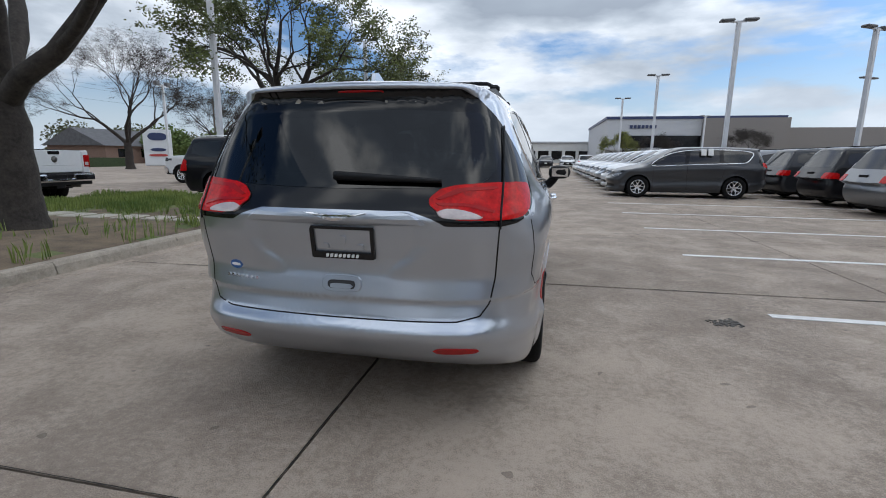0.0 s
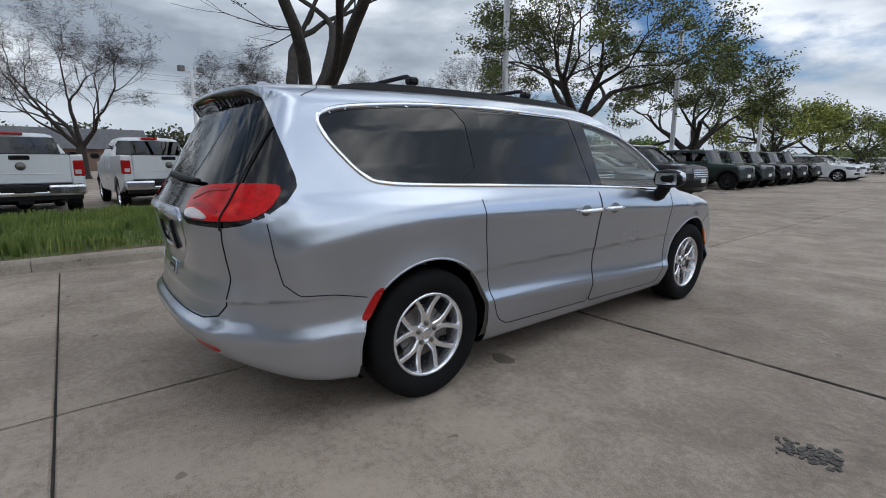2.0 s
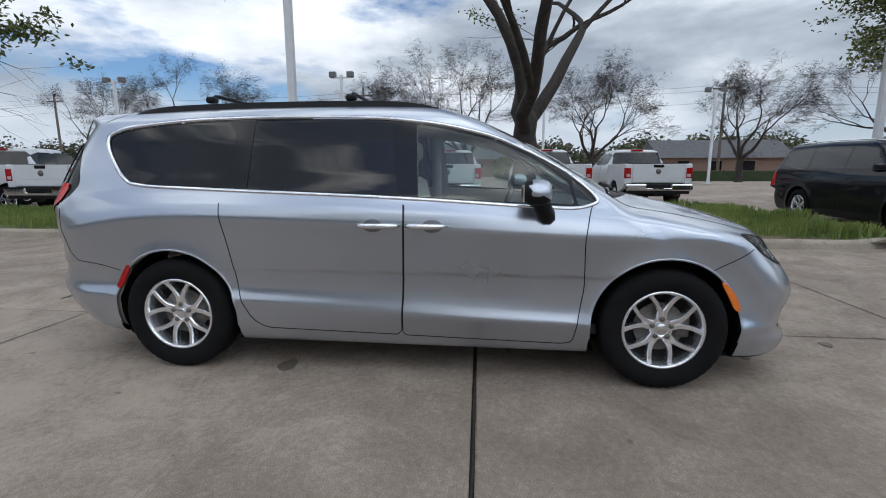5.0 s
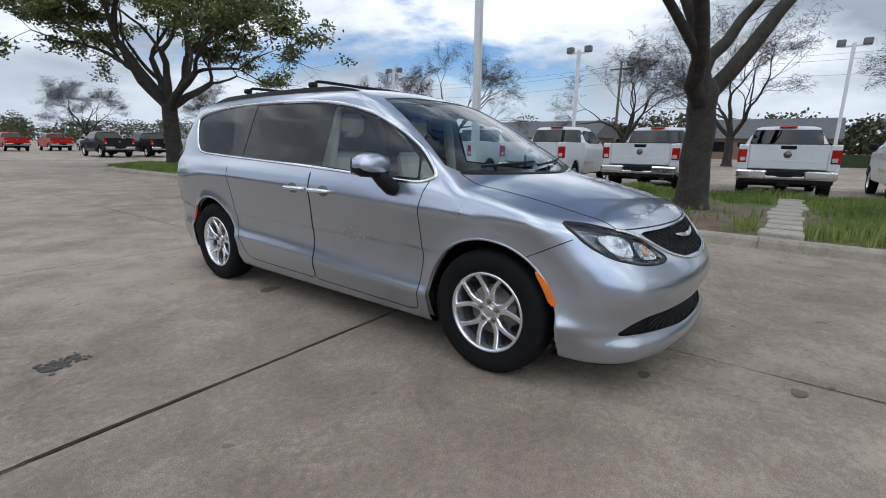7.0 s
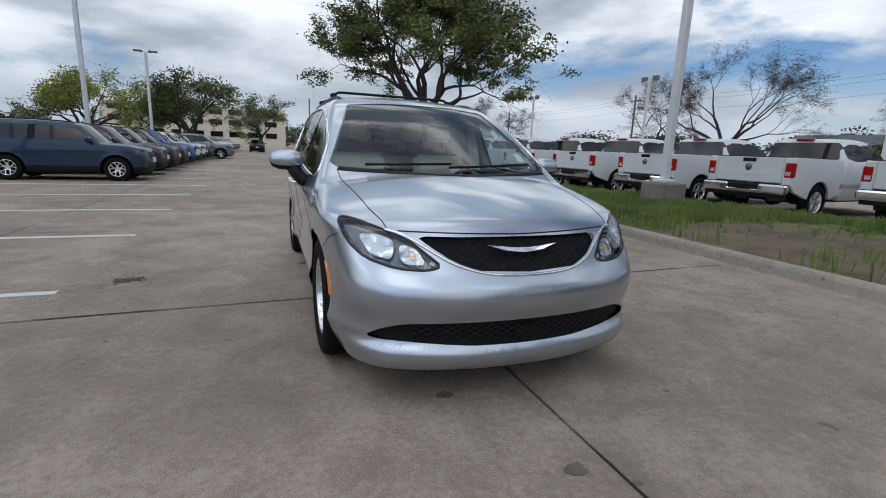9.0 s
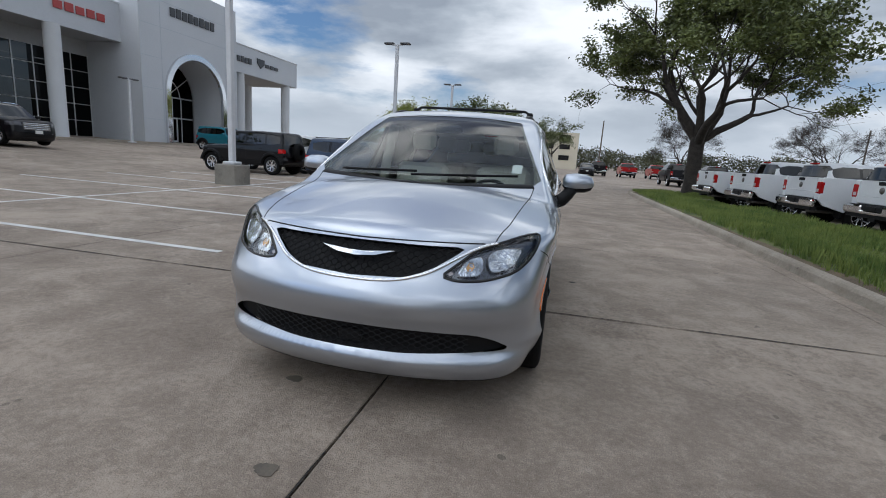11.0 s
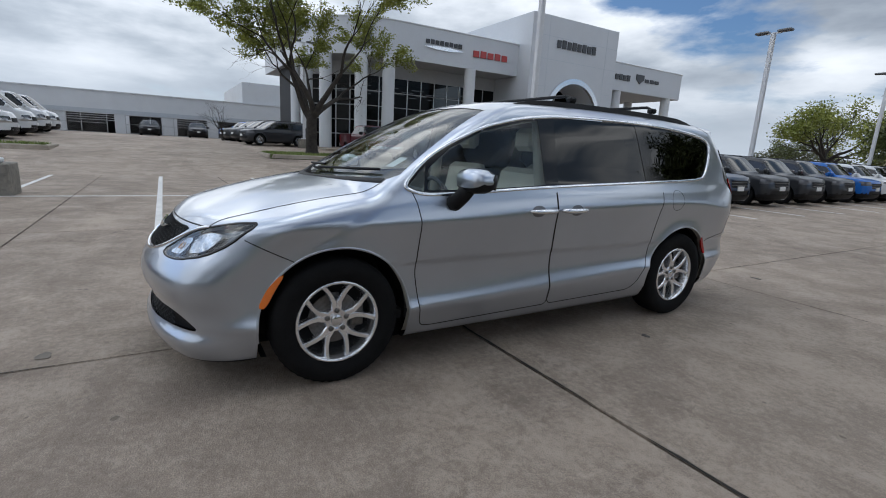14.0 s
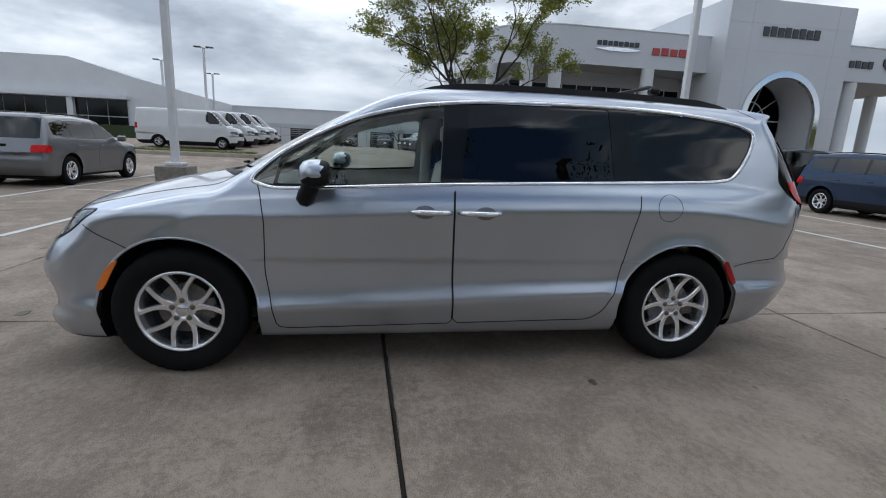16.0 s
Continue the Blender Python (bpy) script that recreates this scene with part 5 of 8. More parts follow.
while len(bf) < 96000 and tries < 400000:
    tries += 1
    x, y = -4.56 - rnd.random() * 6.3, -22.7 + rnd.random() * 30.0
    e = bare(x, y)
    if x < far_edge(y) + 0.2:
        continue
    if e > 0.2 and rnd.random() < min(0.95, 0.6 + e):
        continue
    if abs(x + 7.2) < 2.9 and abs(y - 2.72) < 0.3:
        continue
    tall = 0.10 + 0.20 * max(0.0, 0.45 + 0.8 * noise.noise(Vector((x * 0.9, y * 0.9, 9)))) + 0.07 * rnd.random()
    for _ in range(3):
        a, lean = rnd.uniform(0, 6.28), rnd.uniform(0.01, 0.09)
        px, py = x + rnd.gauss(0, 0.03), y + rnd.gauss(0, 0.03)
        c, s = math.cos(a) * 0.009, math.sin(a) * 0.009
        n = len(bv)
        bv += [(px - c, py - s, 0.10), (px + c, py + s, 0.10), (px + c * 0.7 + lean * s * 40, py + s * 0.7 - lean * c * 40, 0.11 + tall * 0.7), (px + lean * s * 100, py - lean * c * 100, 0.11 + tall)]
        bf += [(n, n + 1, n + 2), (n, n + 2, n + 3)]
tagged(new("grass", mesh("grass", bv, bf, BLADE, smooth=False)), "uneven tufts of green and straw coloured grass", "grass", kind="stuff")
# stepping stones
STONE = paving("stepping_stone", (0.40, 0.37, 0.31), (0.26, 0.23, 0.18))
for k in range(10):
    x = -4.80 - 0.60 * k
    b = Build().box((x - 0.20, 2.47 + 0.03 * math.sin(k), 0.12), (x + 0.20, 2.97 + 0.03 * math.cos(2 * k), 0.205), 0.015, Matrix.Rotation(0.004 * math.sin(5 * k), 4, "Z"))
    part("stepping_stone", b.mesh("stepping_stone", STONE), island, "pale rectangular stepping stone")


def small_island(name, lo, hi, label):
    (x0, y0), (x1, y1) = lo, hi
    z = rise((x0 + x1) / 2)
    th = thing(name, label, "traffic island", kind="structure")
    v, f_ = profile_run([(o, u + z) for o, u in KERB_SECTION], along([(x0, y0), (x0, y1), (x1, y1), (x1, y0)], 0.5)[::-1] * 1.0, True)
    part("kerb_stone", mesh("kerb_stone", v, f_, KERB_MAT, smooth=False), th)
    part("soil", Build().box((x0 + 0.1, y0 + 0.1, z - 0.1), (x1 - 0.1, y1 - 0.1, z + 0.14)).mesh("soil", LAWN), th)
    r2 = random.Random(int(x0 * 10 + y0))
    v, f_ = [], []
    for _ in range(2500):
        x, y, a, h = r2.uniform(x0 + 0.2, x1 - 0.2), r2.uniform(y0 + 0.2, y1 - 0.2), r2.uniform(0, 6.28), r2.uniform(0.06, 0.16)
        c, s, n = math.cos(a) * 0.02, math.sin(a) * 0.02, len(v)
        v += [(x - c, y - s, z + 0.13), (x + c, y + s, z + 0.13), (x + s * 2, y - c * 2, z + 0.14 + h)]
        f_.append((n, n + 1, n + 2))
    g = part("grass", mesh("grass", v, f_, BLADE, smooth=False), th)
    g["kind"] = "stuff"


small_island("island", (22.3, 6.5), (24.8, 19.0), "narrow grass island in front of parked vans")
small_island("island", (21.8, -7.0), (25.5, -2.2), "grass island at the showroom corner with a small tree")
# concrete slabs of the lane, each cut free by tarred joints
XL = [PAVE[0], -0.1, 4.45, 9.2, PAVE[1]]
YL = [0.385 + 3.62 * k for k in range(-10, 11)]
def joint_y(j, x):
    """The cross joint beside the minivan runs a little askew."""
    return YL[j] + (0.012 + 0.032 * x if abs(YL[j] - 0.385) < 0.01 else 0.0)


for i in range(len(XL) - 1):
    for j in range(len(YL) - 1):
        g0 = 0.012 if abs(YL[j] - 0.385) < 0.01 else 0.006
        g1 = 0.012 if abs(YL[j + 1] - 0.385) < 0.01 else 0.006
        x0, x1 = XL[i] + 0.006, XL[i + 1] - 0.006
        cx, cy = (x0 + x1) / 2, (YL[j] + YL[j + 1]) / 2
        b = Build().box((x0 - cx, -1, -0.05), (x1 - cx, 1, 0.0), 0.006)
        b.v = [(x, (joint_y(j, x + cx) + g0) * (1 - y) / 2 + (joint_y(j + 1, x + cx) - g1) * (1 + y) / 2 - cy, z) for x, y, z in b.v]
        part("slab", b.mesh("slab", CONCRETE), ground, at=pose(cx, cy, 0))

# crumbled edges along the joints nearest the lane
def crumble(line, seed, wide):
    """A ragged dark crack that wanders along a joint."""
    rnd = random.Random(seed)
    line = along(line, 0.03, False)
    step = np.gradient(line, axis=0)
    step /= np.linalg.norm(step, axis=1, keepdims=True)
    v, w0, w1, off = [], 0.3, 0.3, 0.0
    for (x, y), (dx, dy) in zip(line, step):
        w0 = min(1, max(0.05, w0 + rnd.uniform(-0.28, 0.28)))
        w1 = min(1, max(0.05, w1 + rnd.uniform(-0.28, 0.28)))
        v += [(x - dy * wide * w0, y + dx * wide * w0, 0.0024), (x + dy * wide * w1, y - dx * wide * w1, 0.0024)]
    n = len(line)
    f_ = [(2 * k, 2 * k + 1, 2 * k + 3, 2 * k + 2) for k in range(n - 1)]
    tagged(new("joint_crack", mesh("joint_crack", v, f_, TAR, smooth=False)), "crumbled dark edge along a paving joint", "joint crack", kind="structure")


crumble([(-4.1, 0.397 - 0.131), (13.0, 0.397 + 0.416)], 1, 0.013)
crumble([(-0.1, -12), (-0.1, 16)], 2, 0.007)
crumble([(-4.1, 4.005), (9.0, 4.005)], 3, 0.006)
crumble([(-4.1, -3.235), (9.0, -3.235)], 4, 0.006)
crumble([(4.45, -12), (4.45, 12)], 5, 0.006)

# ---- buildings ----
PANEL = material("pale_metal_panel", (0.56, 0.58, 0.61), 0.45, vary=0.04, scale=0.3, fine=8, per_object=0.05)
STUCCO = material("white_stucco", (0.66, 0.68, 0.70), 0.85, vary=0.05, scale=0.5, fine=30, bump=0.1)
BAND = material("grey_band", (0.50, 0.54, 0.58), 0.8, vary=0.05)
# soffit grey is darkened: shade under the fascia is in its colour
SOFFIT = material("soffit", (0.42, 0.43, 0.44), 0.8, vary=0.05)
MULLION = material("mullion", (0.55, 0.57, 0.58), 0.45, 0.5, vary=0.05)
SHOW_GLASS = glass("showroom_glass", (0.045, 0.05, 0.053), f0=0.012, graze=0.25)
# near-black colour stands in for the darkness of the unlit rooms
ROOM_SHADE = material("room_shade", (0.035, 0.037, 0.04), 0.9, vary=0.2)
LIGHT_BAR = material("ceiling_light", (0.9, 0.92, 0.95), 0.5, vary=0.0, emit=0.9)
ZB = 0.9


def curtain(parent, p0, p1, z0, z1, cols, rows, mat=None):
    """A glazed wall between two plan points: panes, mullions, transoms."""
    p0, p1 = Vector((*p0, 0)), Vector((*p1, 0))
    d = p1 - p0
    n = Vector((d.y, -d.x, 0)).normalized()
    for i in range(cols):
        for j in range(rows):
            a, b_ = p0 + d * (i / cols), p0 + d * ((i + 1) / cols)
            za, zb = z0 + (z1 - z0) * j / rows, z0 + (z1 - z0) * (j + 1) / rows
            part("pane", mesh("pane", [(a.x, a.y, za), (b_.x, b_.y, za), (b_.x, b_.y, zb), (a.x, a.y, zb)], [(0, 1, 2, 3)], mat or SHOW_GLASS, smooth=False), parent)
    for i in range(cols + 1):
        a = p0 + d * (i / cols)
        part("mullion", Build().box((a.x - 0.04, a.y - 0.04, z0), (a.x + 0.04, a.y + 0.04, z1)).mesh("mullion", MULLION), parent)
    for j in range(rows + 1):
        z = z0 + (z1 - z0) * j / rows
        b_ = Build().tube([p0 + Vector((0, 0, z)), p1 + Vector((0, 0, z))], 0.035, 4)
        part("transom", b_.mesh("transom", MULLION), parent)


show = thing("showroom", "pale grey panelled car showroom with columns, tower and arched entrance", "building")
# entrance tower with an arched opening
T0, T1, TX, TZ = -25.3, -35.9, 30.0, 13.05
ARC_Y, ARC_R, ARC_Z = -30.8, 3.05, 4.75
arc = [(ARC_Y + ARC_R, 0.5)] + [(ARC_Y + ARC_R * math.cos(q), ARC_Z + ARC_R * math.sin(q)) for q in np.linspace(0, math.pi, 25)] + [(ARC_Y - ARC_R, 0.5)]
rimq = [(T0, 0.5)] + [(T0 + (T1 - T0) * k / 24, TZ) for k in range(25)] + [(T1, 0.5)]
rimq[1], rimq[25] = (T0, TZ), (T1, TZ)
b = Build().add([(TX, y, z) for y, z in arc] + [(TX, y, z) for y, z in rimq], [(k, k + 1, 27 + k + 1, 27 + k) for k in range(26)])
part("tower_wall", b.mesh("tower_wall", PANEL), show, "flat panelled tower front with an arch")
for n_, lo, hi in (("tower_side", (TX + 0.02, T0 - 0.3, 0.5), (TX + 11, T0, TZ)), ("tower_side", (TX + 0.02, T1, 0.5), (TX + 11, T1 + 0.3, TZ)), ("tower_roof", (TX + 0.02, T1 + 0.31, TZ - 0.4), (TX + 10.6, T0 - 0.31, TZ - 0.1)), ("tower_back", (TX + 10.7, T1 + 0.31, 0.5), (TX + 10.98, T0 - 0.31, TZ - 0.05))):
    part(n_, Build().box(lo, hi).mesh(n_, PANEL), show)
for z in (2.6, 4.9, 7.2, 9.5, 11.4):
    for ya, yb in ((T0, T1),) if z > ARC_Z + ARC_R else ((T0, ARC_Y + ARC_R + 0.5), (ARC_Y - ARC_R - 0.5, T1)):
        part("panel_joint", Build().box((TX - 0.012, yb, z - 0.02), (TX + 0.01, ya, z + 0.02)).mesh("panel_joint", BAND), show)
for y in (-27.2, -34.4):
    part("panel_joint", Build().box((TX - 0.011, y - 0.015, 0.6), (TX + 0.01, y + 0.015, TZ)).mesh("panel_joint", BAND), show)
a = np.linspace(0, math.pi, 30)
arch_line = np.array([(TX - 0.05, ARC_Y - (ARC_R + 0.16) * math.cos(q), ARC_Z + (ARC_R + 0.16) * math.sin(q)) for q in a])
arch_line = np.concatenate([[(TX - 0.05, ARC_Y - ARC_R - 0.16, 0.8)], arch_line, [(TX - 0.05, ARC_Y + ARC_R + 0.16, 0.8)]])
b = Build().strip(arch_line, np.tile((-1.0, 0, 0), (len(arch_line), 1)), 0.55, 0.12, 0.1)
part("arch_trim", b.mesh("arch_trim", CHROME), show, "bright metal arch surround")
b = Build()
inner_arch = [(ARC_Y - ARC_R, 0.5)] + [(ARC_Y - ARC_R * math.cos(q), ARC_Z + ARC_R * math.sin(q)) for q in a] + [(ARC_Y + ARC_R, 0.5)]
b.add([(x, y, z) for x in (TX, TX + 3.2) for y, z in inner_arch], [(k, k + 1, len(inner_arch) + k + 1, len(inner_arch) + k) for k in range(len(inner_arch) - 1)])
part("arch_reveal", b.mesh("arch_reveal", PANEL, True), show)
b = Build().prism(inner_arch, TX + 3.3, TX + 3.36, "x")
part("entrance_glass", b.mesh("entrance_glass", SHOW_GLASS), show, "dark arched entrance glazing")
for q in np.linspace(0, math.pi, 6):
    part("glazing_bar", Build().tube([(TX + 3.22, ARC_Y, ARC_Z), (TX + 3.22, ARC_Y - ARC_R * math.cos(q), ARC_Z + ARC_R * math.sin(q))], 0.05, 6).mesh("glazing_bar", MULLION), show)
for y in (-1.6, -0.6, 0.6, 1.6):
    part("glazing_bar", Build().tube([(TX + 3.22, ARC_Y + y, 0.8), (TX + 3.22, ARC_Y + y, ARC_Z)], 0.05, 6).mesh("glazing_bar", MULLION), show)
for z in (3.0, ARC_Z):
    part("glazing_bar", Build().tube([(TX + 3.22, ARC_Y - ARC_R, z), (TX + 3.22, ARC_Y + ARC_R, z)], 0.06, 6).mesh("glazing_bar", MULLION), show)
b = Build().tube([(TX + 3.22, ARC_Y - 1.5 * math.cos(q), ARC_Z + 1.5 * math.sin(q)) for q in a], 0.045, 6)
part("glazing_bar", b.mesh("glazing_bar", MULLION), show)
for y in (-31.35, -30.25):
    b = Build().box((TX + 3.12, y - 0.5, 0.9), (TX + 3.2, y - 0.42, 3.0)).box((TX + 3.12, y + 0.42, 0.9), (TX + 3.2, y + 0.5, 3.0)).box((TX + 3.12, y - 0.5, 2.9), (TX + 3.2, y + 0.5, 3.0)).box((TX + 3.12, y - 0.5, 0.9), (TX + 3.2, y + 0.5, 1.05))
    part("entrance_door", b.mesh("entrance_door", STUCCO), show, "white framed glass door")


def fascia(line, z0, z1, name):
    """A deep panelled band over the columns, with its soffit."""
    line = np.array(line, float)
    n = len(line)
    v = [(x, y, z) for x, y in line for z in (z0, z1)]
    f_ = [(2 * k, 2 * k + 1, 2 * k + 3, 2 * k + 2) for k in range(n - 1)]
    part(name, mesh(name, v, f_, PANEL, smooth=False), show, "pale panelled fascia")
    part("coping", Build().tube(np.c_[line, np.full(n, z1)], 0.07, 6).mesh("coping", STUCCO), show)


curve_pts = [(31.7, -25.35), (31.7, -14.0)] + [(31.7 + 6.5 * (1 - math.cos(q)), -14.0 + 6.5 * math.sin(q)) for q in np.linspace(0.1, math.pi / 2, 14)] + [(52, -7.5)]
fascia(curve_pts, 7.95, 10.6, "fascia")
sv_ = [(x, y, 7.96) for x, y in curve_pts] + [(52, -25.35, 7.96)]
part("soffit", mesh("soffit", sv_, [tuple(range(len(sv_)))], SOFFIT, smooth=False), show, "soffit in a grey darkened for shade")
part("roof", mesh("roof", [(x, y, 10.5) for x, y, _ in sv_], [tuple(range(len(sv_)))], STUCCO, smooth=False), show)
fascia([(30.5, -47.2), (30.5, -35.9)], 7.95, 10.55, "fascia")
fascia([(45, -47.2), (30.5, -47.2)], 7.95, 10.55, "fascia")
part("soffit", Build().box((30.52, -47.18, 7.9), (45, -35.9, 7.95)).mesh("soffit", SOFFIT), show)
part("roof", Build().box((30.6, -47.1, 10.4), (45, -35.9, 10.5)).mesh("roof", STUCCO), show)
part("canopy_wall", Build().box((38, -40.0, 0.5), (45, -35.9, 7.9)).mesh("canopy_wall", PANEL), show)
for x, y in ((31.9, -20.45), (31.9, -13.0), (32.4, -10.95), (34.4, -8.8), (36.6, -7.9), (39.6, -7.8), (31.0, -37.6), (31.0, -45.6), (36.5, -46.3)):
    part("column", Build().lathe([(0.5, 0.4), (0.48, 0.5), (0.48, 7.9), (0.5, 7.97)], "z", 24, (x, y, 0)).mesh("column", STUCCO, True), show, "round white column")
# glazed showroom front, set back under the fascia
curtain(show, (35.0, -12.2), (35.0, -25.3), 0.9, 6.9, 10, 5)
curtain(show, (38.6, -8.6), (35.0, -12.2), 0.9, 6.9, 4, 5)
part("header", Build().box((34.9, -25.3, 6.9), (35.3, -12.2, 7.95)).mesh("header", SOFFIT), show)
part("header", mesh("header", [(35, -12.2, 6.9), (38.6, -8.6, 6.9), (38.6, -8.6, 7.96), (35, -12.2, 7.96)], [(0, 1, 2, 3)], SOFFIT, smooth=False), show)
part("inside_wall", Build().box((47, -25.3, 0.5), (47.3, -8, 8)).box((35.4, -25.3, 0.4), (47, -8, 0.88)).box((38.7, -8.3, 0.5), (47, -8, 8)).mesh("inside_wall", ROOM_SHADE), show)
for k in range(5):
    for j in range(4):
        part("ceiling_lamp", Build().box((37 + 2.2 * j, -24 + 2.6 * k, 6.3), (37.15 + 2.2 * j, -22.8 + 2.6 * k, 6.36)).mesh("ceiling_lamp", LIGHT_BAR), show, "strip lamp seen through the glass")
part("plinth", Build().box((29.6, -36.2, 0.3), (36, -7.4, 0.86)).mesh("plinth", KERB_MAT), show)
part("low_wall", Build().box((29.93, -36.0, 0.85), (30.0, -33.95, 1.35)).mesh("low_wall", material("brown_base", (0.16, 0.12, 0.10), 0.8)), show)
DARK_LETTER = material("dark_letter", (0.04, 0.043, 0.05), 0.4, vary=0.05)
RED_LETTER = material("red_letter", (0.40, 0.05, 0.045), 0.4, vary=0.05)


def name_bars(parent, mat, x, y0, y1, z0, z1, count, seed):
    """A maker's name drawn as plain blocks of its size and colour."""
    r = random.Random(seed)
    w = (y0 - y1) / count
    for k in range(count):
        ya = y0 - w * k
        part("sign_block", Build().box((x - 0.09, ya - w * 0.78, z0), (x, ya, z1 - (0 if k % 2 else 0.08 * (z1 - z0))), 0.02).mesh("sign_block", mat), parent)


name_bars(show, DARK_LETTER, 31.69, -16.0, -19.45, 9.38, 9.72, 8, 1)
b = Build().prism([(-15.8, 9.14), (-17.0, 9.27), (-18.4, 9.27), (-19.6, 9.14), (-18.4, 9.0), (-17.0, 9.0)], 31.6, 31.68, "x")
part("sign_wing", b.mesh("sign_wing", ALLOY), show, "silver wing shaped sign plate")
name_bars(show, RED_LETTER, 31.69, -20.5, -24.2, 8.95, 9.5, 5, 2)
name_bars(show, DARK_LETTER, 29.99, -28.15, -33.1, 10.55, 11.25, 8, 3)
name_bars(show, DARK_LETTER, 30.49, -36.6, -38.9, 8.95, 9.5, 4, 4)
b = Build().prism([(-39.7, 9.75), (-40.9, 9.75), (-40.9, 9.3), (-40.3, 8.85), (-39.7, 9.3)], 30.4, 30.48, "x")
part("sign_shield", b.mesh("sign_shield", DARK_LETTER), show)
name_bars(show, DARK_LETTER, 30.49, -41.1, -43.5, 9.1, 9.45, 3, 5)

# service building behind, with open bays
serv = thing("service_building", "long low white service building with open bay doors", "building")
SX, S0, S1, SZ = 62.0, 24.0, -8.0, 5.35
bays = [(16.8, 14.0, 1.3), (11.2, 6.9, 0), (5.5, 2.4, 1.0), (0.8, -2.4, 0.2), (-3.6, -6.0, 0.2), (-6.8, -10.2, 0.3), (21.5, 18.8, 1.3)]
bays = sorted([(max(a_, b_), min(a_, b_)) for a_, b_, _ in bays], reverse=True)
edge = 24.5
for hi, lo in bays:
    part("wall", Build().box((SX, hi, 0.5), (SX + 0.3, edge, 3.0)).mesh("wall", STUCCO), serv)
    edge = lo
part("wall", Build().box((SX, -12.0, 0.5), (SX + 0.3, edge, 3.0)).mesh("wall", STUCCO), serv)
part("wall", Build().box((SX, -12.0, 3.0), (SX + 0.3, 24.5, SZ)).mesh("wall", STUCCO), serv, "plain white stucco wall")
part("wall", Build().box((SX + 0.3, 24.2, 0.5), (SX + 30, 24.5, SZ)).mesh("wall", STUCCO), serv)
part("band", Build().box((SX - 0.06, -12.0, 3.05), (SX, 24.5, 3.5)).mesh("band", BAND), serv)
part("coping", Build().box((SX - 0.1, -12.0, SZ), (SX + 0.4, 24.5, SZ + 0.12)).mesh("coping", STUCCO), serv)
part("bay_interior", Build().box((SX + 6, -12, 0.6), (SX + 6.2, 24, 3.4)).box((SX + 0.3, -12, 3.3), (SX + 6.2, 24, 3.4)).mesh("bay_interior", ROOM_SHADE), serv)
for k, (hi, lo) in enumerate(bays):
    if k % 2 == 0:
        for j in range(3):
            part("bay_door", Build().box((SX + 0.1, lo, 2.3 + 0.24 * j), (SX + 0.16, hi, 2.3 + 0.24 * j + 0.05)).mesh("bay_door", STUCCO), serv)
part("tall_block", Build().box((SX + 0.2, -14, 0.5), (SX + 20, -6.5, 8.0), 0.02).mesh("tall_block", STUCCO), serv, "taller white block at the corner")
part("link_wall", Build().box((50, -14.2, 0.5), (SX + 4, -13.8, 7.6)).mesh("link_wall", STUCCO), serv)
for y, z in ((-12.5, 2.4), (-12.5, 5.0)):
    part("small_window", Build().box((58, -13.85, z), (59, -13.75, z + 1.2)).mesh("small_window", BLACK_GLOSS), serv)

# neighbour with a glazed corner
left = thing("office_building", "white one-storey office with a dark ribbon of windows", "building")
LX = 45.0
part("wall", Build().prism([(18.2, 0.6), (60, 0.6), (60, 7.7), (27.5, 7.85), (21.9, 6.3), (18.2, 5.45)], LX + 0.2, LX + 25, "x").mesh("wall", STUCCO), left, "plain white wall with a stepped parapet")
part("band", Build().box((LX - 0.5, 22.6, 4.35), (LX + 0.2, 60, 4.7)).mesh("band", STUCCO), left)
for k in range(14):
    y = 22.9 + 1.7 * k
    for z0, z1 in ((1.2, 2.75), (2.85, 4.3)):
        part("window_pane", Build().box((LX + 0.1, y, z0), (LX + 0.19, y + 1.6, z1)).mesh("window_pane", BLACK_GLOSS), left)
for y in (27.2, 36.5, 46):
    part("column", Build().box((LX - 0.3, y, 0.5), (LX + 0.1, y + 0.5, 4.4)).mesh("column", STUCCO), left)
HEDGE = material("hedge_leaf", (0.035, 0.055, 0.018), 0.8, vary=0.5, scale=6, fine=30, bump=0.8)
for lo, hi, lab in (((43.2, 19.5, 0.8), (44.4, 24.5, 2.0), "clipped dark green hedge by the office"), ((-46, 2, 0), (-44.5, 40, 0.95), "clipped low hedge by the street"), ((-46, -46, 0), (-44.5, -6, 0.95), "clipped low hedge by the street")):
    r = random.Random(9)
    v, f_ = [], []
    for _ in range(3000):
        x, y, z = r.uniform(lo[0], hi[0]), r.uniform(lo[1], hi[1]), r.uniform(lo[2], hi[2])
        s = r.uniform(0.06, 0.13)
        d1, d2 = Vector((r.gauss(0, 1), r.gauss(0, 1), r.gauss(0, 1))).normalized() * s, Vector((r.gauss(0, 1), r.gauss(0, 1), r.gauss(0, 1))).normalized() * s
        n = len(v)
        c = Vector((x, y, z))
        v += [c - d1, c + d2, c + d1, c - d2]
        f_.append((n, n + 1, n + 2, n + 3))
    bx = Build().box(lo, hi)
    n = len(v)
    v += [Vector(q) * 1.0 for q in bx.v]
    f_ += [tuple(i + n for i in q) for q in bx.f]
    tagged(new("hedge", mesh("hedge", v, f_, HEDGE, smooth=False)), lab, "hedge")

# big grey store beyond the north rows
store = thing("department_store", "large pale grey and brown store with a band of windows", "building")
BROWN = material("brown_block", (0.24, 0.22, 0.205), 0.85, vary=0.06)
PALE = material("pale_render", (0.52, 0.53, 0.55), 0.85, vary=0.05)
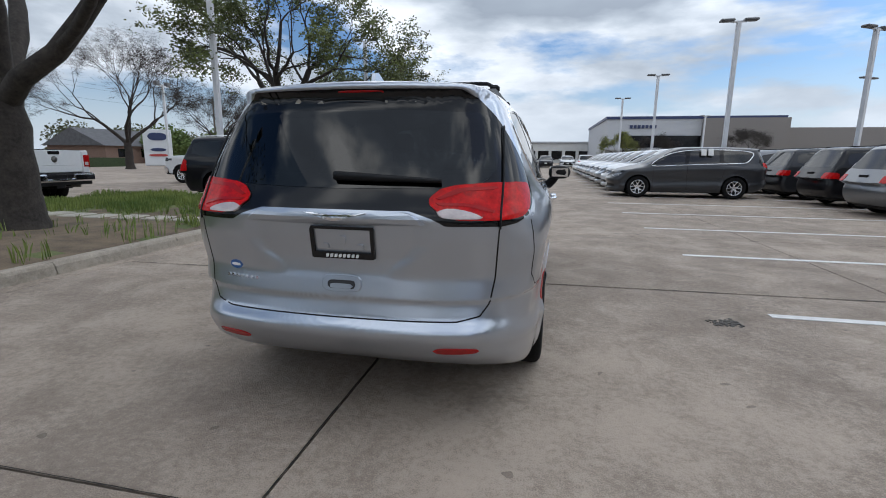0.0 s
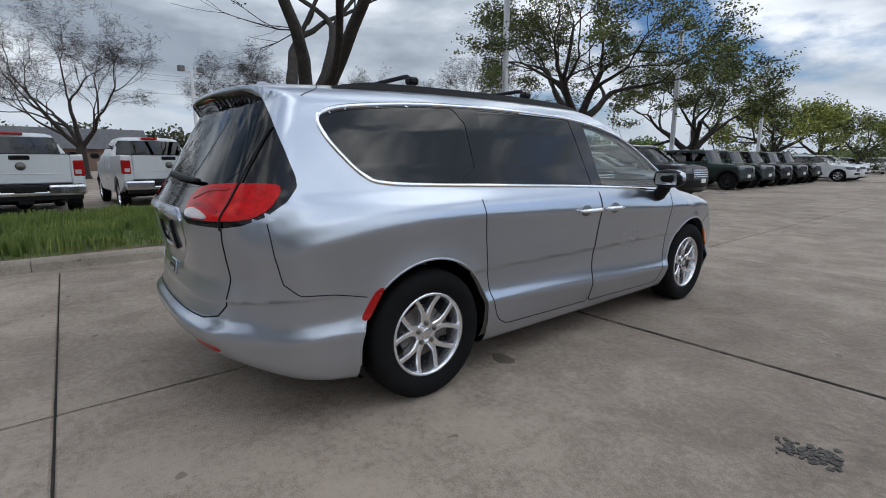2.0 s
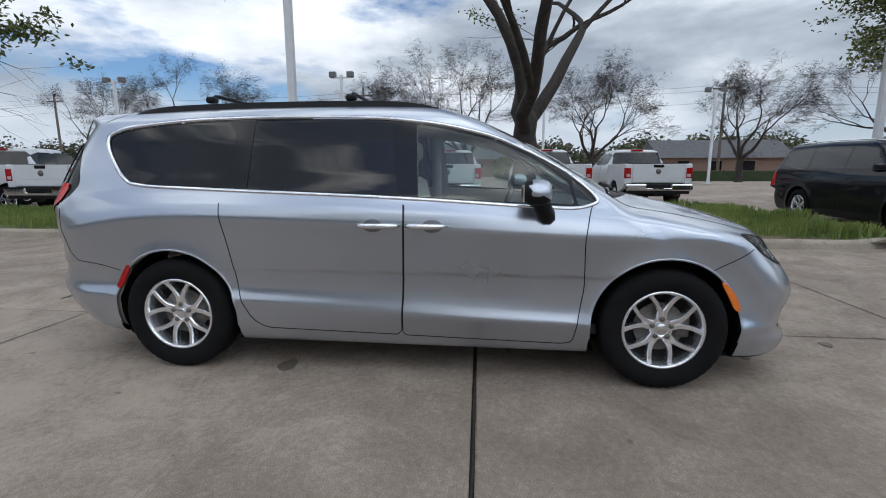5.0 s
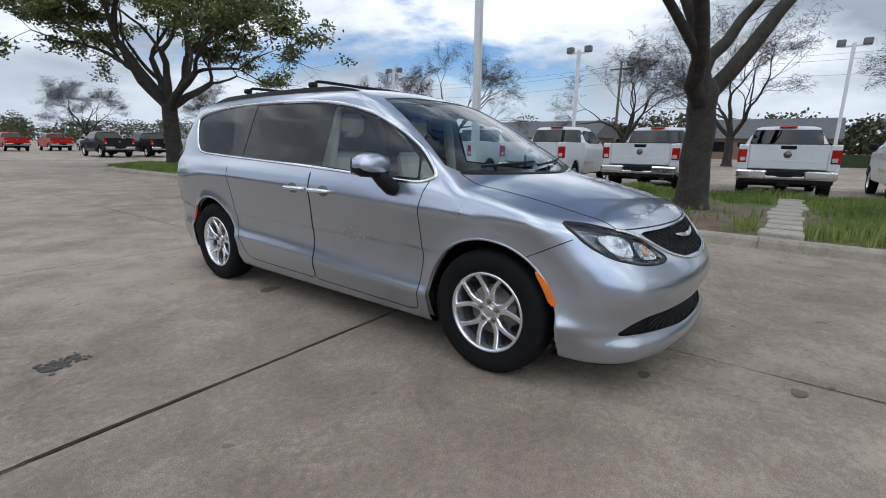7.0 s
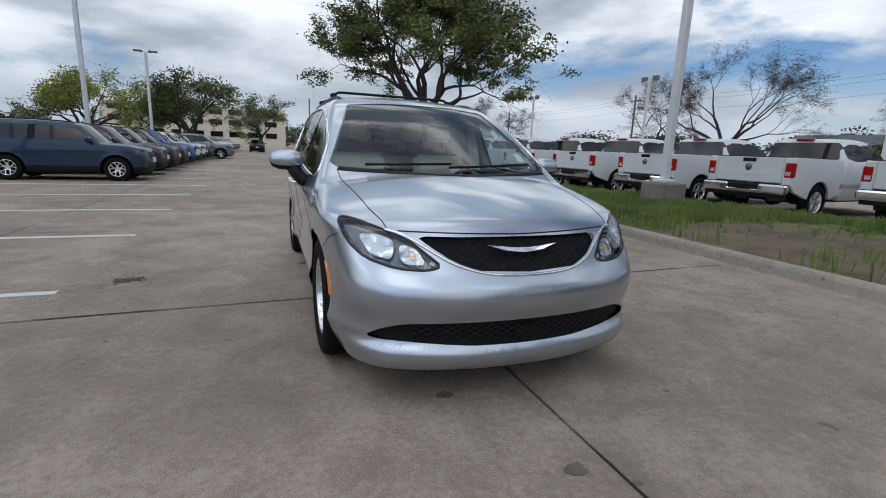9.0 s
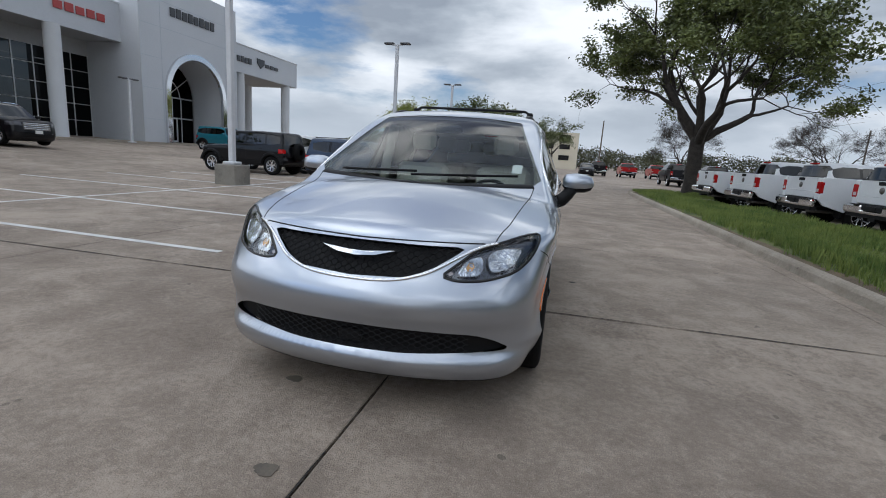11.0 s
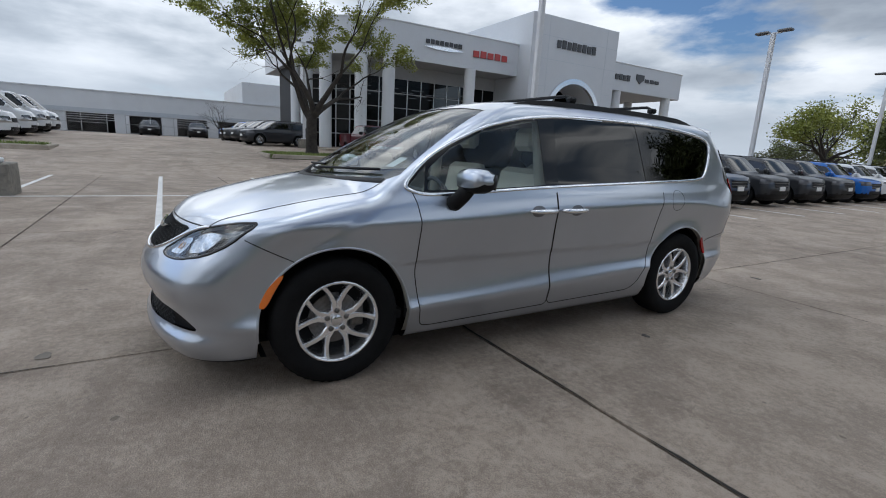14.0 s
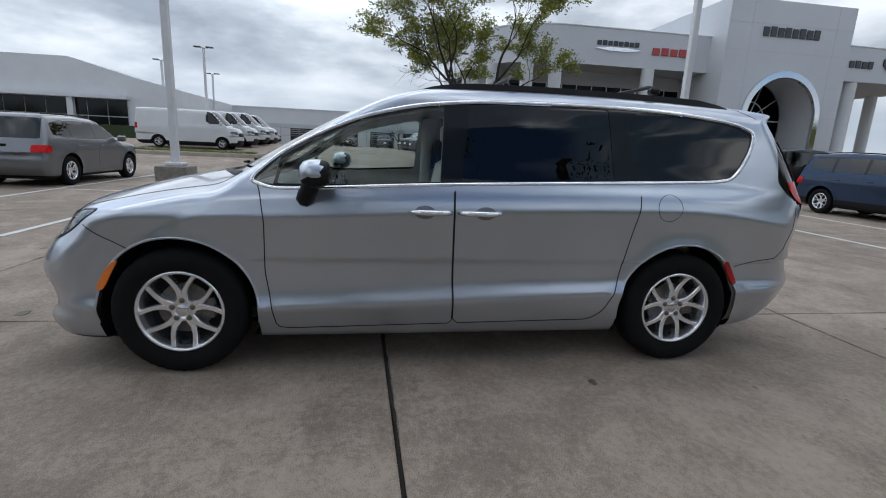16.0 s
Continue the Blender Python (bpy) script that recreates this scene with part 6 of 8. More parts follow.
NAVY = material("navy_band", (0.03, 0.045, 0.12), 0.5, vary=0.1)
part("wall", Build().box((12.4, 92, 0), (29, 130, 8.6)).mesh("wall", PALE), store)
part("cornice", Build().box((12.2, 91.8, 8.6), (42.8, 130, 9.1)).mesh("cornice", NAVY), store, "navy blue roof band")
part("window_band", Build().box((15, 91.9, 3.4), (29, 92.0, 5.6)).mesh("window_band", BLACK_GLOSS), store)
part("canopy", Build().box((11.4, 90.8, 2.9), (29, 92, 3.3)).mesh("canopy", PALE), store)
part("wall", Build().box((29, 90, 0), (42.6, 130, 8.6)).mesh("wall", BROWN), store, "brown block wall")
part("wall", Build().box((42.6, 92, 0), (140, 130, 7.0)).mesh("wall", BROWN), store, "brown block wall")
for k in range(7):
    part("sign_block", Build().box((16.5 + 0.7 * k, 91.8, 6.9), (17 + 0.7 * k, 91.95, 7.5)).mesh("sign_block", NAVY), store)
IRON = material("black_iron", (0.02, 0.02, 0.021), 0.6, vary=0.3, scale=8)
bbq = thing("barrel_smoker", "black iron barrel smoker standing by the hedge", "barbecue", pose(43.2, 17.4, rise(43.2)))
part("barrel", Build().lathe([(0.001, -0.7), (0.36, -0.68), (0.38, -0.6), (0.38, 0.6), (0.36, 0.68), (0.001, 0.7)], "y", 20, (0, 0, 1.0)).mesh("barrel", IRON, True), bbq)
part("chimney", Build().tube([(0, 0.45, 1.3), (0, 0.45, 2.1)], 0.08, 10).mesh("chimney", IRON, True), bbq)
part("fire_box", Build().box((-0.28, -1.15, 0.55), (0.28, -0.68, 1.0), 0.04).mesh("fire_box", IRON), bbq)
for x, y in ((-0.25, -0.5), (0.25, -0.5), (-0.25, 0.5), (0.25, 0.5)):
    part("leg", Build().tube([(x, y, 0.75), (x * 1.3, y * 1.1, 0.0)], 0.03, 6).mesh("leg", IRON, True), bbq)
GALV = material("galvanised_steel", (0.42, 0.43, 0.44), 0.45, 0.6, vary=0.15)
for ya, yb in ((20.0, 7.2), (5.6, -7.5)):
    fence = thing("wire_fence", "galvanised chain-link fence before the service bays", "fence", group="yard fences", kind="")
    zf = rise(57)
    n_ = int((ya - yb) / 2.1)
    for k in range(n_ + 1):
        y = ya + (yb - ya) * k / n_
        part("post", Build().lathe([(0.035, zf), (0.035, zf + 1.95), (0.001, zf + 2.0)], "z", 8, (57, y, 0)).mesh("post", GALV, True), fence)
    for z in (0.08, 1.0, 1.92):
        part("rail", Build().tube([(57, ya, zf + z), (57, yb, zf + z)], 0.022, 6).mesh("rail", GALV, True), fence)
    wires = Build()
    for k in range(int((ya - yb) / 0.22)):
        y = ya - 0.22 * k
        wires.tube([(57, y, zf + 0.08), (57, max(yb, y - 1.84), zf + 0.08 + min(1.84, y - yb))], 0.006, 3, caps=False)
        wires.tube([(57, y, zf + 1.92), (57, max(yb, y - 1.84), zf + 1.92 - min(1.84, y - yb))], 0.006, 3, caps=False)
    part("wire_mesh", wires.mesh("wire_mesh", GALV), fence)
# street sign of the dealer
sgn = thing("pylon_sign", "white pylon sign with blue and red panels", "sign", pose(-45, 45.2, 0, 0, 0, -45))
part("pylon", Build().box((-0.25, -1.5, 0), (0.25, 1.5, 4.3), 0.04).mesh("pylon", STUCCO), sgn)
for lo, hi, m_ in (((-1.1, 3.0), (1.1, 3.9), NAVY), ((-0.9, 1.7), (0.9, 2.1), NAVY), ((-1.1, 1.1), (1.1, 1.4), RED_LETTER)):
    part("sign_panel", Build().prism(rounded([(lo[0], (lo[1] + hi[1]) / 2), (lo[0] + 0.4, hi[1]), (hi[0] - 0.4, hi[1]), (hi[0], (lo[1] + hi[1]) / 2), (hi[0] - 0.4, lo[1]), (lo[0] + 0.4, lo[1])], 1).tolist(), -0.30, 0.30, "x").mesh("sign_panel", m_), sgn)
far = thing("clinic_building", "cream three-storey building with ribbon windows", "building")
CREAM = material("cream_wall", (0.62, 0.56, 0.44), 0.85, vary=0.05)
part("wall", Build().box((-4, -150, 0), (34, -120, 9.0)).box((18, -150, 9), (26, -120, 12)).mesh("wall", CREAM), far)
for z in (2.2, 4.9, 7.2):
    for k in range(9):
        part("window_pane", Build().box((-2 + 4 * k, -119.98, z), (0.6 + 4 * k, -119.9, z + 1.2)).mesh("window_pane", BLACK_GLOSS), far)
house_m = material("brick_house", (0.20, 0.13, 0.10), 0.9, vary=0.2)
ROOF_M = material("shingle_roof", (0.10, 0.10, 0.105), 0.9, vary=0.25, scale=2)
for x, y, w, d in ((-66, 30, 16, 10), (-70, -2, 14, 10), (-66, -30, 18, 10), (-64, 58, 14, 10)):
    hs = thing("house", "single-storey brick house with a grey shingle roof", "house", group="houses across the street")
    part("wall", Build().box((x - d / 2, y - w / 2, 0), (x + d / 2, y + w / 2, 2.6)).mesh("wall", house_m), hs)
    part("roof", Build().prism([(x - d / 2 - 0.5, 2.5), (x + d / 2 + 0.5, 2.5), (x, 5.0)], y - w / 2 - 0.5, y + w / 2 + 0.5, "y").mesh("roof", ROOF_M), hs)
    for k in range(3):
        part("window", Build().box((x + d / 2, y - w / 2 + 2 + 4 * k, 0.9), (x + d / 2 + 0.04, y - w / 2 + 3.4 + 4 * k, 2.1)).mesh("window", BLACK_GLOSS), hs)

# ---- lamp posts ----
POST = material("white_post", (0.62, 0.63, 0.65), 0.45, vary=0.06)
HEAD = material("lamp_head", (0.12, 0.12, 0.125), 0.5, vary=0.1)
FOOTING = paving("footing_concrete", (0.27, 0.25, 0.215), (0.12, 0.11, 0.095))
LENS = material("lamp_lens", (0.55, 0.57, 0.6), 0.2, vary=0.05)


def lamp_post(x, y, h, z=0.0, base=True, heads="single", turn=0.0, r=0.085):
    th = thing("lamp_post", "tall white lamp post with %s on a %s" % ("twin flood heads" if heads == "twin" else "a flat head", "concrete footing" if base else "steel plate"), "lamp post", pose(x, y, z, 0, 0, turn), "lamp posts")
    foot = 0.62 if base else 0.05
    if base:
        part("footing", Build().box((-0.37, -0.37, -0.05), (0.37, 0.37, foot), 0.025).mesh("footing", FOOTING), th, "square stained concrete footing")
    part("plate", Build().box((-0.2, -0.2, foot), (0.2, 0.2, foot + 0.09), 0.02).mesh("plate", POST), th)
    part("pole", Build().box((-r, -r, foot + 0.05), (r, r, h), 0.02).mesh("pole", POST), th)
    if heads == "single":
        for s in (-1, 1):
            part("lamp_head", Build().box((s * 0.45 - 0.27, -0.16, h - 0.02), (s * 0.45 + 0.27, 0.16, h + 0.08), 0.03).mesh("lamp_head", HEAD), th, "flat dark lamp head")
        part("arm", Build().box((-0.3, -0.04, h - 0.06), (0.3, 0.04, h)).mesh("arm", POST), th)
    elif heads == "twin":
        part("arm", Build().box((-0.6, -0.04, h - 0.2), (0.6, 0.04, h - 0.12)).mesh("arm", POST), th)
        for s in (-1, 1):
            hd = part("lamp_head", Build().box((s * 0.55 - 0.2, -0.12, h - 0.15), (s * 0.55 + 0.2, 0.22, h + 0.2), 0.04, Matrix.Rotation(0.0, 4, "X")).mesh("lamp_head", HEAD), th, "square dark flood head")
            part("lens", Build().box((s * 0.55 - 0.16, 0.215, h - 0.1), (s * 0.55 + 0.16, 0.235, h + 0.15)).mesh("lens", LENS), hd)
    return th


for x, y in ((9.0, -8.2), (9.0, 5.3), (8.6, 18.4), (8.4, 31.8), (8.1, 45), (8.35, -20.7), (8.5, -34.4), (8.5, -48)):
    lamp_post(x, y, 7.0, 0, True, "single", 0)
for x, y in ((-8.0, -4.55), (-10.7, 10.95), (-9.2, 21.9), (-9.2, 34)):
    lamp_post(x, y, 7.6, 0.1, True, "single", 0, 0.09)
for x, y in ((37.7, 13.6), (31.7, -6.45), (46, 20), (54, 18), (29.2, -23.4)):
    lamp_post(x, y, 7.2 if x > 30 else 4.4, rise(x), x == 31.7, "single", 90)
for x, y in ((-31.3, 3.9), (-25.3, -8.9), (-25.3, -24), (-29.5, 29.5), (-25.3, -40), (-25.3, 42), (-34, 16.5)):
    lamp_post(x, y, 6.9, 0, False, "twin", 90)
for x, y in ((13.6, 18.4), (21, 31.8), (20, 60), (-30, 70)):
    lamp_post(x, y, 6.5, 0, True, "single", 30)
# a low hall across the street to the north
hall = thing("low_hall", "long low white hall with dark shop windows", "building")
part("wall", Build().box((-13, 130, 0), (14, 142, 5.2)).mesh("wall", material("hall_wall", (0.62, 0.62, 0.60), 0.8, vary=0.1, scale=0.5)), hall)
part("roof", Build().box((-13.4, 129.6, 5.2), (14.4, 142.4, 5.7), 0.05).mesh("roof", material("hall_roof", (0.42, 0.43, 0.45), 0.7, vary=0.1)), hall)
for k in range(7):
    part("window", Build().box((-11.5 + 3.6 * k, 129.93, 0.9), (-8.7 + 3.6 * k, 130.05, 3.2), 0.02).mesh("window", BLACK_GLOSS), hall)

# ---- trees ----
BARK = material("oak_bark", (0.036, 0.030, 0.025), 0.95, vary=0.55, scale=5, fine=24, bump=1.0)
BARK_GREY = material("grey_bark", (0.040, 0.033, 0.028), 0.95, vary=0.35, scale=3, fine=26, bump=0.8)
OAK_LEAF = material("oak_leaf", (0.045, 0.066, 0.018), 0.6, vary=0.5, scale=0.8, fine=9, second=(0.16, 0.19, 0.045))
FRESH_LEAF = material("fresh_leaf", (0.14, 0.19, 0.025), 0.6, vary=0.4, scale=0.8, fine=9, second=(0.36, 0.38, 0.07))
FAR_LEAF = material("far_leaf", (0.085, 0.10, 0.05), 0.8, vary=0.4, scale=0.15, fine=2.0, second=(0.15, 0.155, 0.085))


def grow(rnd, wood, tips, p, d, r, length, depth, spread, rise_, sides):
    """One limb, then its children; collects the twigs' ends."""
    n = 5 if depth > 1 else 3
    pts, rad = [p.copy()], [r]
    for k in range(n):
        d = (d + Vector((rnd.gauss(0, 0.16), rnd.gauss(0, 0.16), rnd.gauss(0, 0.10) + rise_ * 0.10))).normalized()
        p = p + d * (length / n)
        pts.append(p.copy())
        rad.append(r * (1 - 0.42 * (k + 1) / n))
    wood.tube(pts, rad, sides if depth > 2 else (4 if depth > 1 else 3), caps=False)
    if depth == 0:
        tips.extend(pts[1:])
        return
    if depth == 1:
        tips.extend(pts[2:])
    kids = 2 + (rnd.random() < 0.55) + (1 if depth <= 2 else 0)
    for k in range(kids):
        at = n if k < 2 else rnd.randint(2, n - 1)
        a = 2 * math.pi * (k + rnd.random() * 0.5) / kids + rnd.random()
        side = d.orthogonal().normalized()
        side.rotate(Matrix.Rotation(a, 3, d))
        e = (d + side * spread * rnd.uniform(0.6, 1.15)).normalized()
        grow(rnd, wood, tips, pts[at], e, rad[at] * (0.78 if k == 0 else 0.62), length * rnd.uniform(0.68, 0.88), depth - 1, spread, rise_, sides)


def leaves(rnd, tips, each, size, around, slim=0.42, keep=1.0):
    """Sprays of leaves round the twigs' ends, flattened and tight, with gaps between them."""
    v, f_ = [], []
    for c in tips:
        if rnd.random() > keep:
            continue
        spray = rnd.uniform(0.55, 1.25)
        for _ in range(max(1, int(each * spray))):
            q = c + Vector((rnd.gauss(0, around * spray), rnd.gauss(0, around * spray), rnd.gauss(0, around * 0.5)))
            a = Vector((rnd.gauss(0, 1), rnd.gauss(0, 1), rnd.gauss(0, 0.6))).normalized() * size * rnd.uniform(0.6, 1.3)
            b_ = a.orthogonal().normalized()
            b_.rotate(Matrix.Rotation(rnd.uniform(0, 6.28), 3, a.normalized()))
            b_ *= size * slim
            n = len(v)
            v += [q - a, q + b_, q + a, q - b_]
            f_.append((n, n + 1, n + 2, n + 3))
    return v, f_


def tree(name, label, at, seed, trunk, radius, limbs, length, depth, spread=0.75, rise_=0.1, leaf=None, each=8, size=0.06, around=0.22, bark=None, sides=7, lean=(0, 0), group="", twigs=0, clear=0.0, keep=1.0):
    """limbs: (turn in degrees, tilt from upright, share of length, height on the trunk)."""
    rnd = random.Random(seed)
    th = thing(name, label, "tree", pose(*at), group)
    wood, tips = Build(), []
    top = Vector((lean[0], lean[1], trunk))
    line = [Vector((0, 0, -0.15)), Vector((0, 0, 0.06)), Vector((0, 0, 0.25))] + [top * t + Vector((rnd.gauss(0, 0.02), rnd.gauss(0, 0.02), 0)) for t in np.linspace(0.3, 1, 6)]
    rad = [radius * 1.65, radius * 1.38, radius * 1.14] + list(np.linspace(radius * 1.04, radius * 0.92, 6))
    line += [top + Vector((0, 0, radius * 0.6)), top + Vector((0, 0, radius * 1.1))]
    rad += [radius * 0.72, radius * 0.12]
    wood.tube(line, rad, max(sides + 4, 8))
    for turn, tilt, share, h in limbs:
        d = Vector((math.sin(radians(tilt)) * math.cos(radians(turn)), math.sin(radians(tilt)) * math.sin(radians(turn)), math.cos(radians(tilt))))
        grow(rnd, wood, tips, top * h - Vector((0, 0, radius * 0.5)), d, radius * 0.60 * (0.6 + 0.4 * share), length * share, depth, spread, rise_, sides)
    if bark is None:
        bark = BARK
    part("trunk", wood.mesh("trunk", bark, True), th, "dark rough trunk and spreading limbs")
    if leaf:
        v, f_ = leaves(rnd, [q for q in tips if q.z > clear], each, size, around, 0.46, keep)
        part("crown", mesh("crown", v, f_, leaf, smooth=False), th, "open leafy crown")
    if twigs:
        v, f_ = leaves(rnd, tips, twigs, 0.26, 0.22, 0.035)
        part("twig_haze", mesh("twig_haze", v, f_, bark, smooth=False), th, "haze of fine bare twigs")
    return th


OAK = "live oak with dark forked trunk"
tree("oak_tree", OAK + " growing in the island", (-7.02, 1.18, 0.1), 11, 2.25, 0.265, [(333, 52, 1.15, 0.93), (127, 46, 1.1, 1.0), (20, 12, 1.05, 1.0), (232, 40, 1.0, 0.95)], 2.8, 4, 0.62, 0.36, OAK_LEAF, 18, 0.06, 0.17, clear=5.4, keep=0.8)
tree("oak_tree", OAK + " growing at the island's end", (-7.3, -21.6, 0.1), 5, 2.9, 0.36, [(75, 48, 1.15, 0.95), (190, 46, 0.95, 1.0), (315, 48, 1.15, 1.0), (10, 50, 1.25, 1.0), (130, 36, 1.0, 1.0), (250, 48, 1.15, 0.95), (60, 14, 1.0, 1.0)], 2.6, 4, 0.70, 0.22, OAK_LEAF, 42, 0.095, 0.22, clear=4.4, keep=0.92)
tree("oak_tree", OAK + " behind parked cars", (-10.2, 15.0, 0.1), 8, 2.9, 0.34, [(60, 42, 1.0, 1.0), (180, 42, 1.0, 0.95), (300, 40, 1.0, 1.0), (20, 16, 1.0, 1.0), (240, 28, 0.9, 1.0)], 2.4, 4, 0.74, 0.2, OAK_LEAF, 24, 0.075, 0.19, clear=3.8, keep=0.85)
tree("oak_tree", OAK + " behind parked cars", (-9.6, 25.0, 0.1), 21, 1.8, 0.34, [(60, 52, 1.0, 1.0), (180, 50, 1.0, 0.95), (300, 48, 1.0, 1.0), (20, 20, 0.9, 1.0)], 2.2, 4, 0.75, 0.15, OAK_LEAF, 20, 0.09, 0.20, clear=3.2, keep=0.85)
for k, (x, y) in enumerate(((-9.5, 38), (-10, 52), (-9.5, 66))):
    tree("oak_tree", OAK + " along the far row", (x, y, 0), 30 + k, 1.8, 0.30, [(60, 50, 1.0, 1.0), (180, 50, 1.0, 0.95), (300, 48, 1.0, 1.0), (20, 20, 0.9, 1.0)], 1.9, 3, 0.75, 0.15, OAK_LEAF if k % 2 else FRESH_LEAF, 22, 0.12, 0.36, sides=6)
tree("elm_tree", "slender elm with bright new leaves on a small island", (23.8, -4.9, 0.55), 3, 2.1, 0.30, [(75, 38, 1.1, 0.95), (200, 34, 1.1, 1.0), (310, 40, 1.1, 0.95), (140, 12, 1.0, 1.0), (20, 28, 1.0, 1.0)], 2.75, 4, 0.62, 0.24, FRESH_LEAF, 46, 0.085, 0.21, sides=7, clear=5.6, keep=0.9)
for k, (x, y, lf, sc) in enumerate(((6.4, -37.5, OAK_LEAF, 1.0), (14.5, -44, FRESH_LEAF, 1.1), (1.5, -66, OAK_LEAF, 1.2), (9.5, -56, OAK_LEAF, 1.1), (20, -60, OAK_LEAF, 1.2))):
    tree("oak_tree", OAK + " beyond the southern rows", (x, y, 0), 50 + k, 1.8 * sc, 0.28, [(60, 46, 1.0, 1.0), (180, 44, 1.0, 0.95), (300, 48, 1.0, 1.0), (20, 20, 0.9, 1.0)], 1.8 * sc, 3, 0.75, 0.15, lf, 22, 0.12, 0.36, sides=6)
BARE = "bare winter tree with fine grey twigs"
for k, (x, y, sc) in enumerate(((-38, -2, 1.5), (-40, 9, 1.4), (-36, -26, 1.5), (-42, -40, 1.4), (-34, 42, 1.3), (-41, 22, 1.4), (-44, 56, 1.4), (-30, -58, 1.2), (-16, -64, 1.1), (-46, -12, 1.5), (14, 84, 0.8), (18, 76, 0.7), (41, -2.0, 0.45), (34, 84, 0.8), (-36, 32, 1.6))):
    tree("bare_tree", BARE, (x, y, 0 if x < 20 else rise(x)), 70 + k, 1.5 * sc, 0.20 * sc, [(60, 40, 1.0, 1.0), (180, 38, 1.0, 0.95), (300, 42, 1.0, 1.0), (20, 12, 1.0, 1.0)], 2.0 * sc, 4, 0.62, 0.3, None if k != 10 else FRESH_LEAF, bark=BARK_GREY, sides=5, each=5, size=0.12, group="bare trees beyond the lot", twigs=11 if sc > 0.6 else 0)


def wood_line(name, label, points, seed, mat, count, tall, wide, leaf=1.0):
    """A far belt of trees as loose foliage."""
    rnd = random.Random(seed)
    v, f_ = [], []
    for x, y in points:
        h, w = tall * rnd.uniform(0.6, 1.25), wide * rnd.uniform(0.7, 1.3)
        for _ in range(count):
            u, t_ = rnd.uniform(-1, 1) ** 3 * 0.4 + rnd.uniform(-1, 1) * 0.6, rnd.random()
            a = rnd.uniform(0, 6.28)
            rr = w * math.sqrt(max(0.05, 1 - u * u)) * (0.3 + 0.7 * rnd.random())
            c = Vector((x + rr * math.cos(a), y + rr * math.sin(a), h * (0.42 + 0.5 * u)))
            s = rnd.uniform(0.3, 0.62) * leaf
            d1 = Vector((rnd.gauss(0, 1), rnd.gauss(0, 1), rnd.gauss(0, 0.7))).normalized() * s
            d2 = d1.orthogonal().normalized() * s * 0.7
            n = len(v)
            v += [c - d1, c + d2, c + d1, c - d2]
            f_.append((n, n + 1, n + 2, n + 3))
    return tagged(new(name, mesh(name, v, f_, mat, smooth=False)), label, "trees", kind="stuff")


rnd = random.Random(77)
wood_line("far_trees", "distant belt of dull green trees", [(-78 - rnd.uniform(0, 25), -120 + 5.2 * k) for k in range(52)], 1, FAR_LEAF, 1500, 8.0, 5.0, 0.62)
wood_line("far_trees", "distant belt of dull green trees", [(-70 + 6.5 * k, -150 - rnd.uniform(0, 25)) for k in range(24)], 2, FAR_LEAF, 1500, 8.0, 5.5, 0.62)
wood_line("far_trees", "distant belt of fresh green trees", [(-60 + 5 * k, 150 + rnd.uniform(0, 25)) for k in range(16)], 3, material("far_fresh_leaf", (0.07, 0.105, 0.03), 0.8, vary=0.4, scale=0.15, fine=2.0, second=(0.14, 0.17, 0.06)), 800, 5, 5)
wood_line("shrubs", "round bright green shrubs by the street", [(-33, -14), (-40, -16), (-48, 2)], 4, material("shrub_leaf", (0.09, 0.15, 0.03), 0.8, vary=0.4, scale=0.4, fine=4.0, second=(0.16, 0.22, 0.06)), 2600, 3.4, 2.0, 0.45)
wood_line("far_trees", "bright green trees beyond the street", [(-46, 72), (-41, 77), (-35, 82), (-52, 66), (-57, 60)], 6, MATS["shrub_leaf"], 3000, 6.0, 3.6, 0.5)
# utility poles and wires
WOOD_POLE = material("weathered_pole", (0.13, 0.11, 0.09), 0.9, vary=0.3)
poles = [(-52, -95), (-52, -55), (-52, -15), (-52, 25), (-52, 65), (-8, -100)]
for x, y in poles:
    th = thing("utility_pole", "weathered wooden utility pole with a crossarm", "utility pole", pose(x, y, 0), "utility poles")
    part("pole", Build().lathe([(0.17, 0), (0.12, 10.5), (0.001, 10.5)], "z", 10).mesh("pole", WOOD_POLE), th)
    part("crossarm", Build().box((-0.06, -1.2, 9.6), (0.06, 1.2, 9.75)).mesh("crossarm", WOOD_POLE), th)
for dx, z in ((-1, 9.8), (1, 9.8), (0, 8.3)):
    pts = []
    for (x0, y0), (x1, y1) in zip(poles[:4], poles[1:5]):
        for t_ in np.linspace(0, 1, 9):
            pts.append((x0 + (x1 - x0) * t_, y0 + (y1 - y0) * t_ + dx * 0.0, z + dx * 0.25 - 1.0 * 4 * t_ * (1 - t_) * 0.6))
    tagged(new("overhead_wire", Build().tube(pts, 0.010, 4).mesh("overhead_wire", BLACK_TRIM)), "sagging black overhead wire", "wire")

# ---- parked cars ----
WHITE_P = car_paint("white_paint", (0.66, 0.67, 0.68), 0.0, 0.3)
BLACK_P = car_paint("black_paint", (0.010, 0.010, 0.012), 0.0, 0.3)
GREY_P = car_paint("dark_grey_paint", (0.035, 0.037, 0.042), 0.3, 0.35)
GRAPH_P = car_paint("charcoal_paint", (0.050, 0.052, 0.057), 0.4, 0.3)
MID_P = car_paint("mid_grey_paint", (0.17, 0.178, 0.19), 0.6, 0.32)
MAROON_P = car_paint("maroon_paint", (0.085, 0.012, 0.018), 0.2, 0.3)
RED_P = car_paint("red_paint", (0.40, 0.02, 0.02), 0.0, 0.3)
NAVY_P = car_paint("navy_paint", (0.025, 0.045, 0.085), 0.3, 0.3)
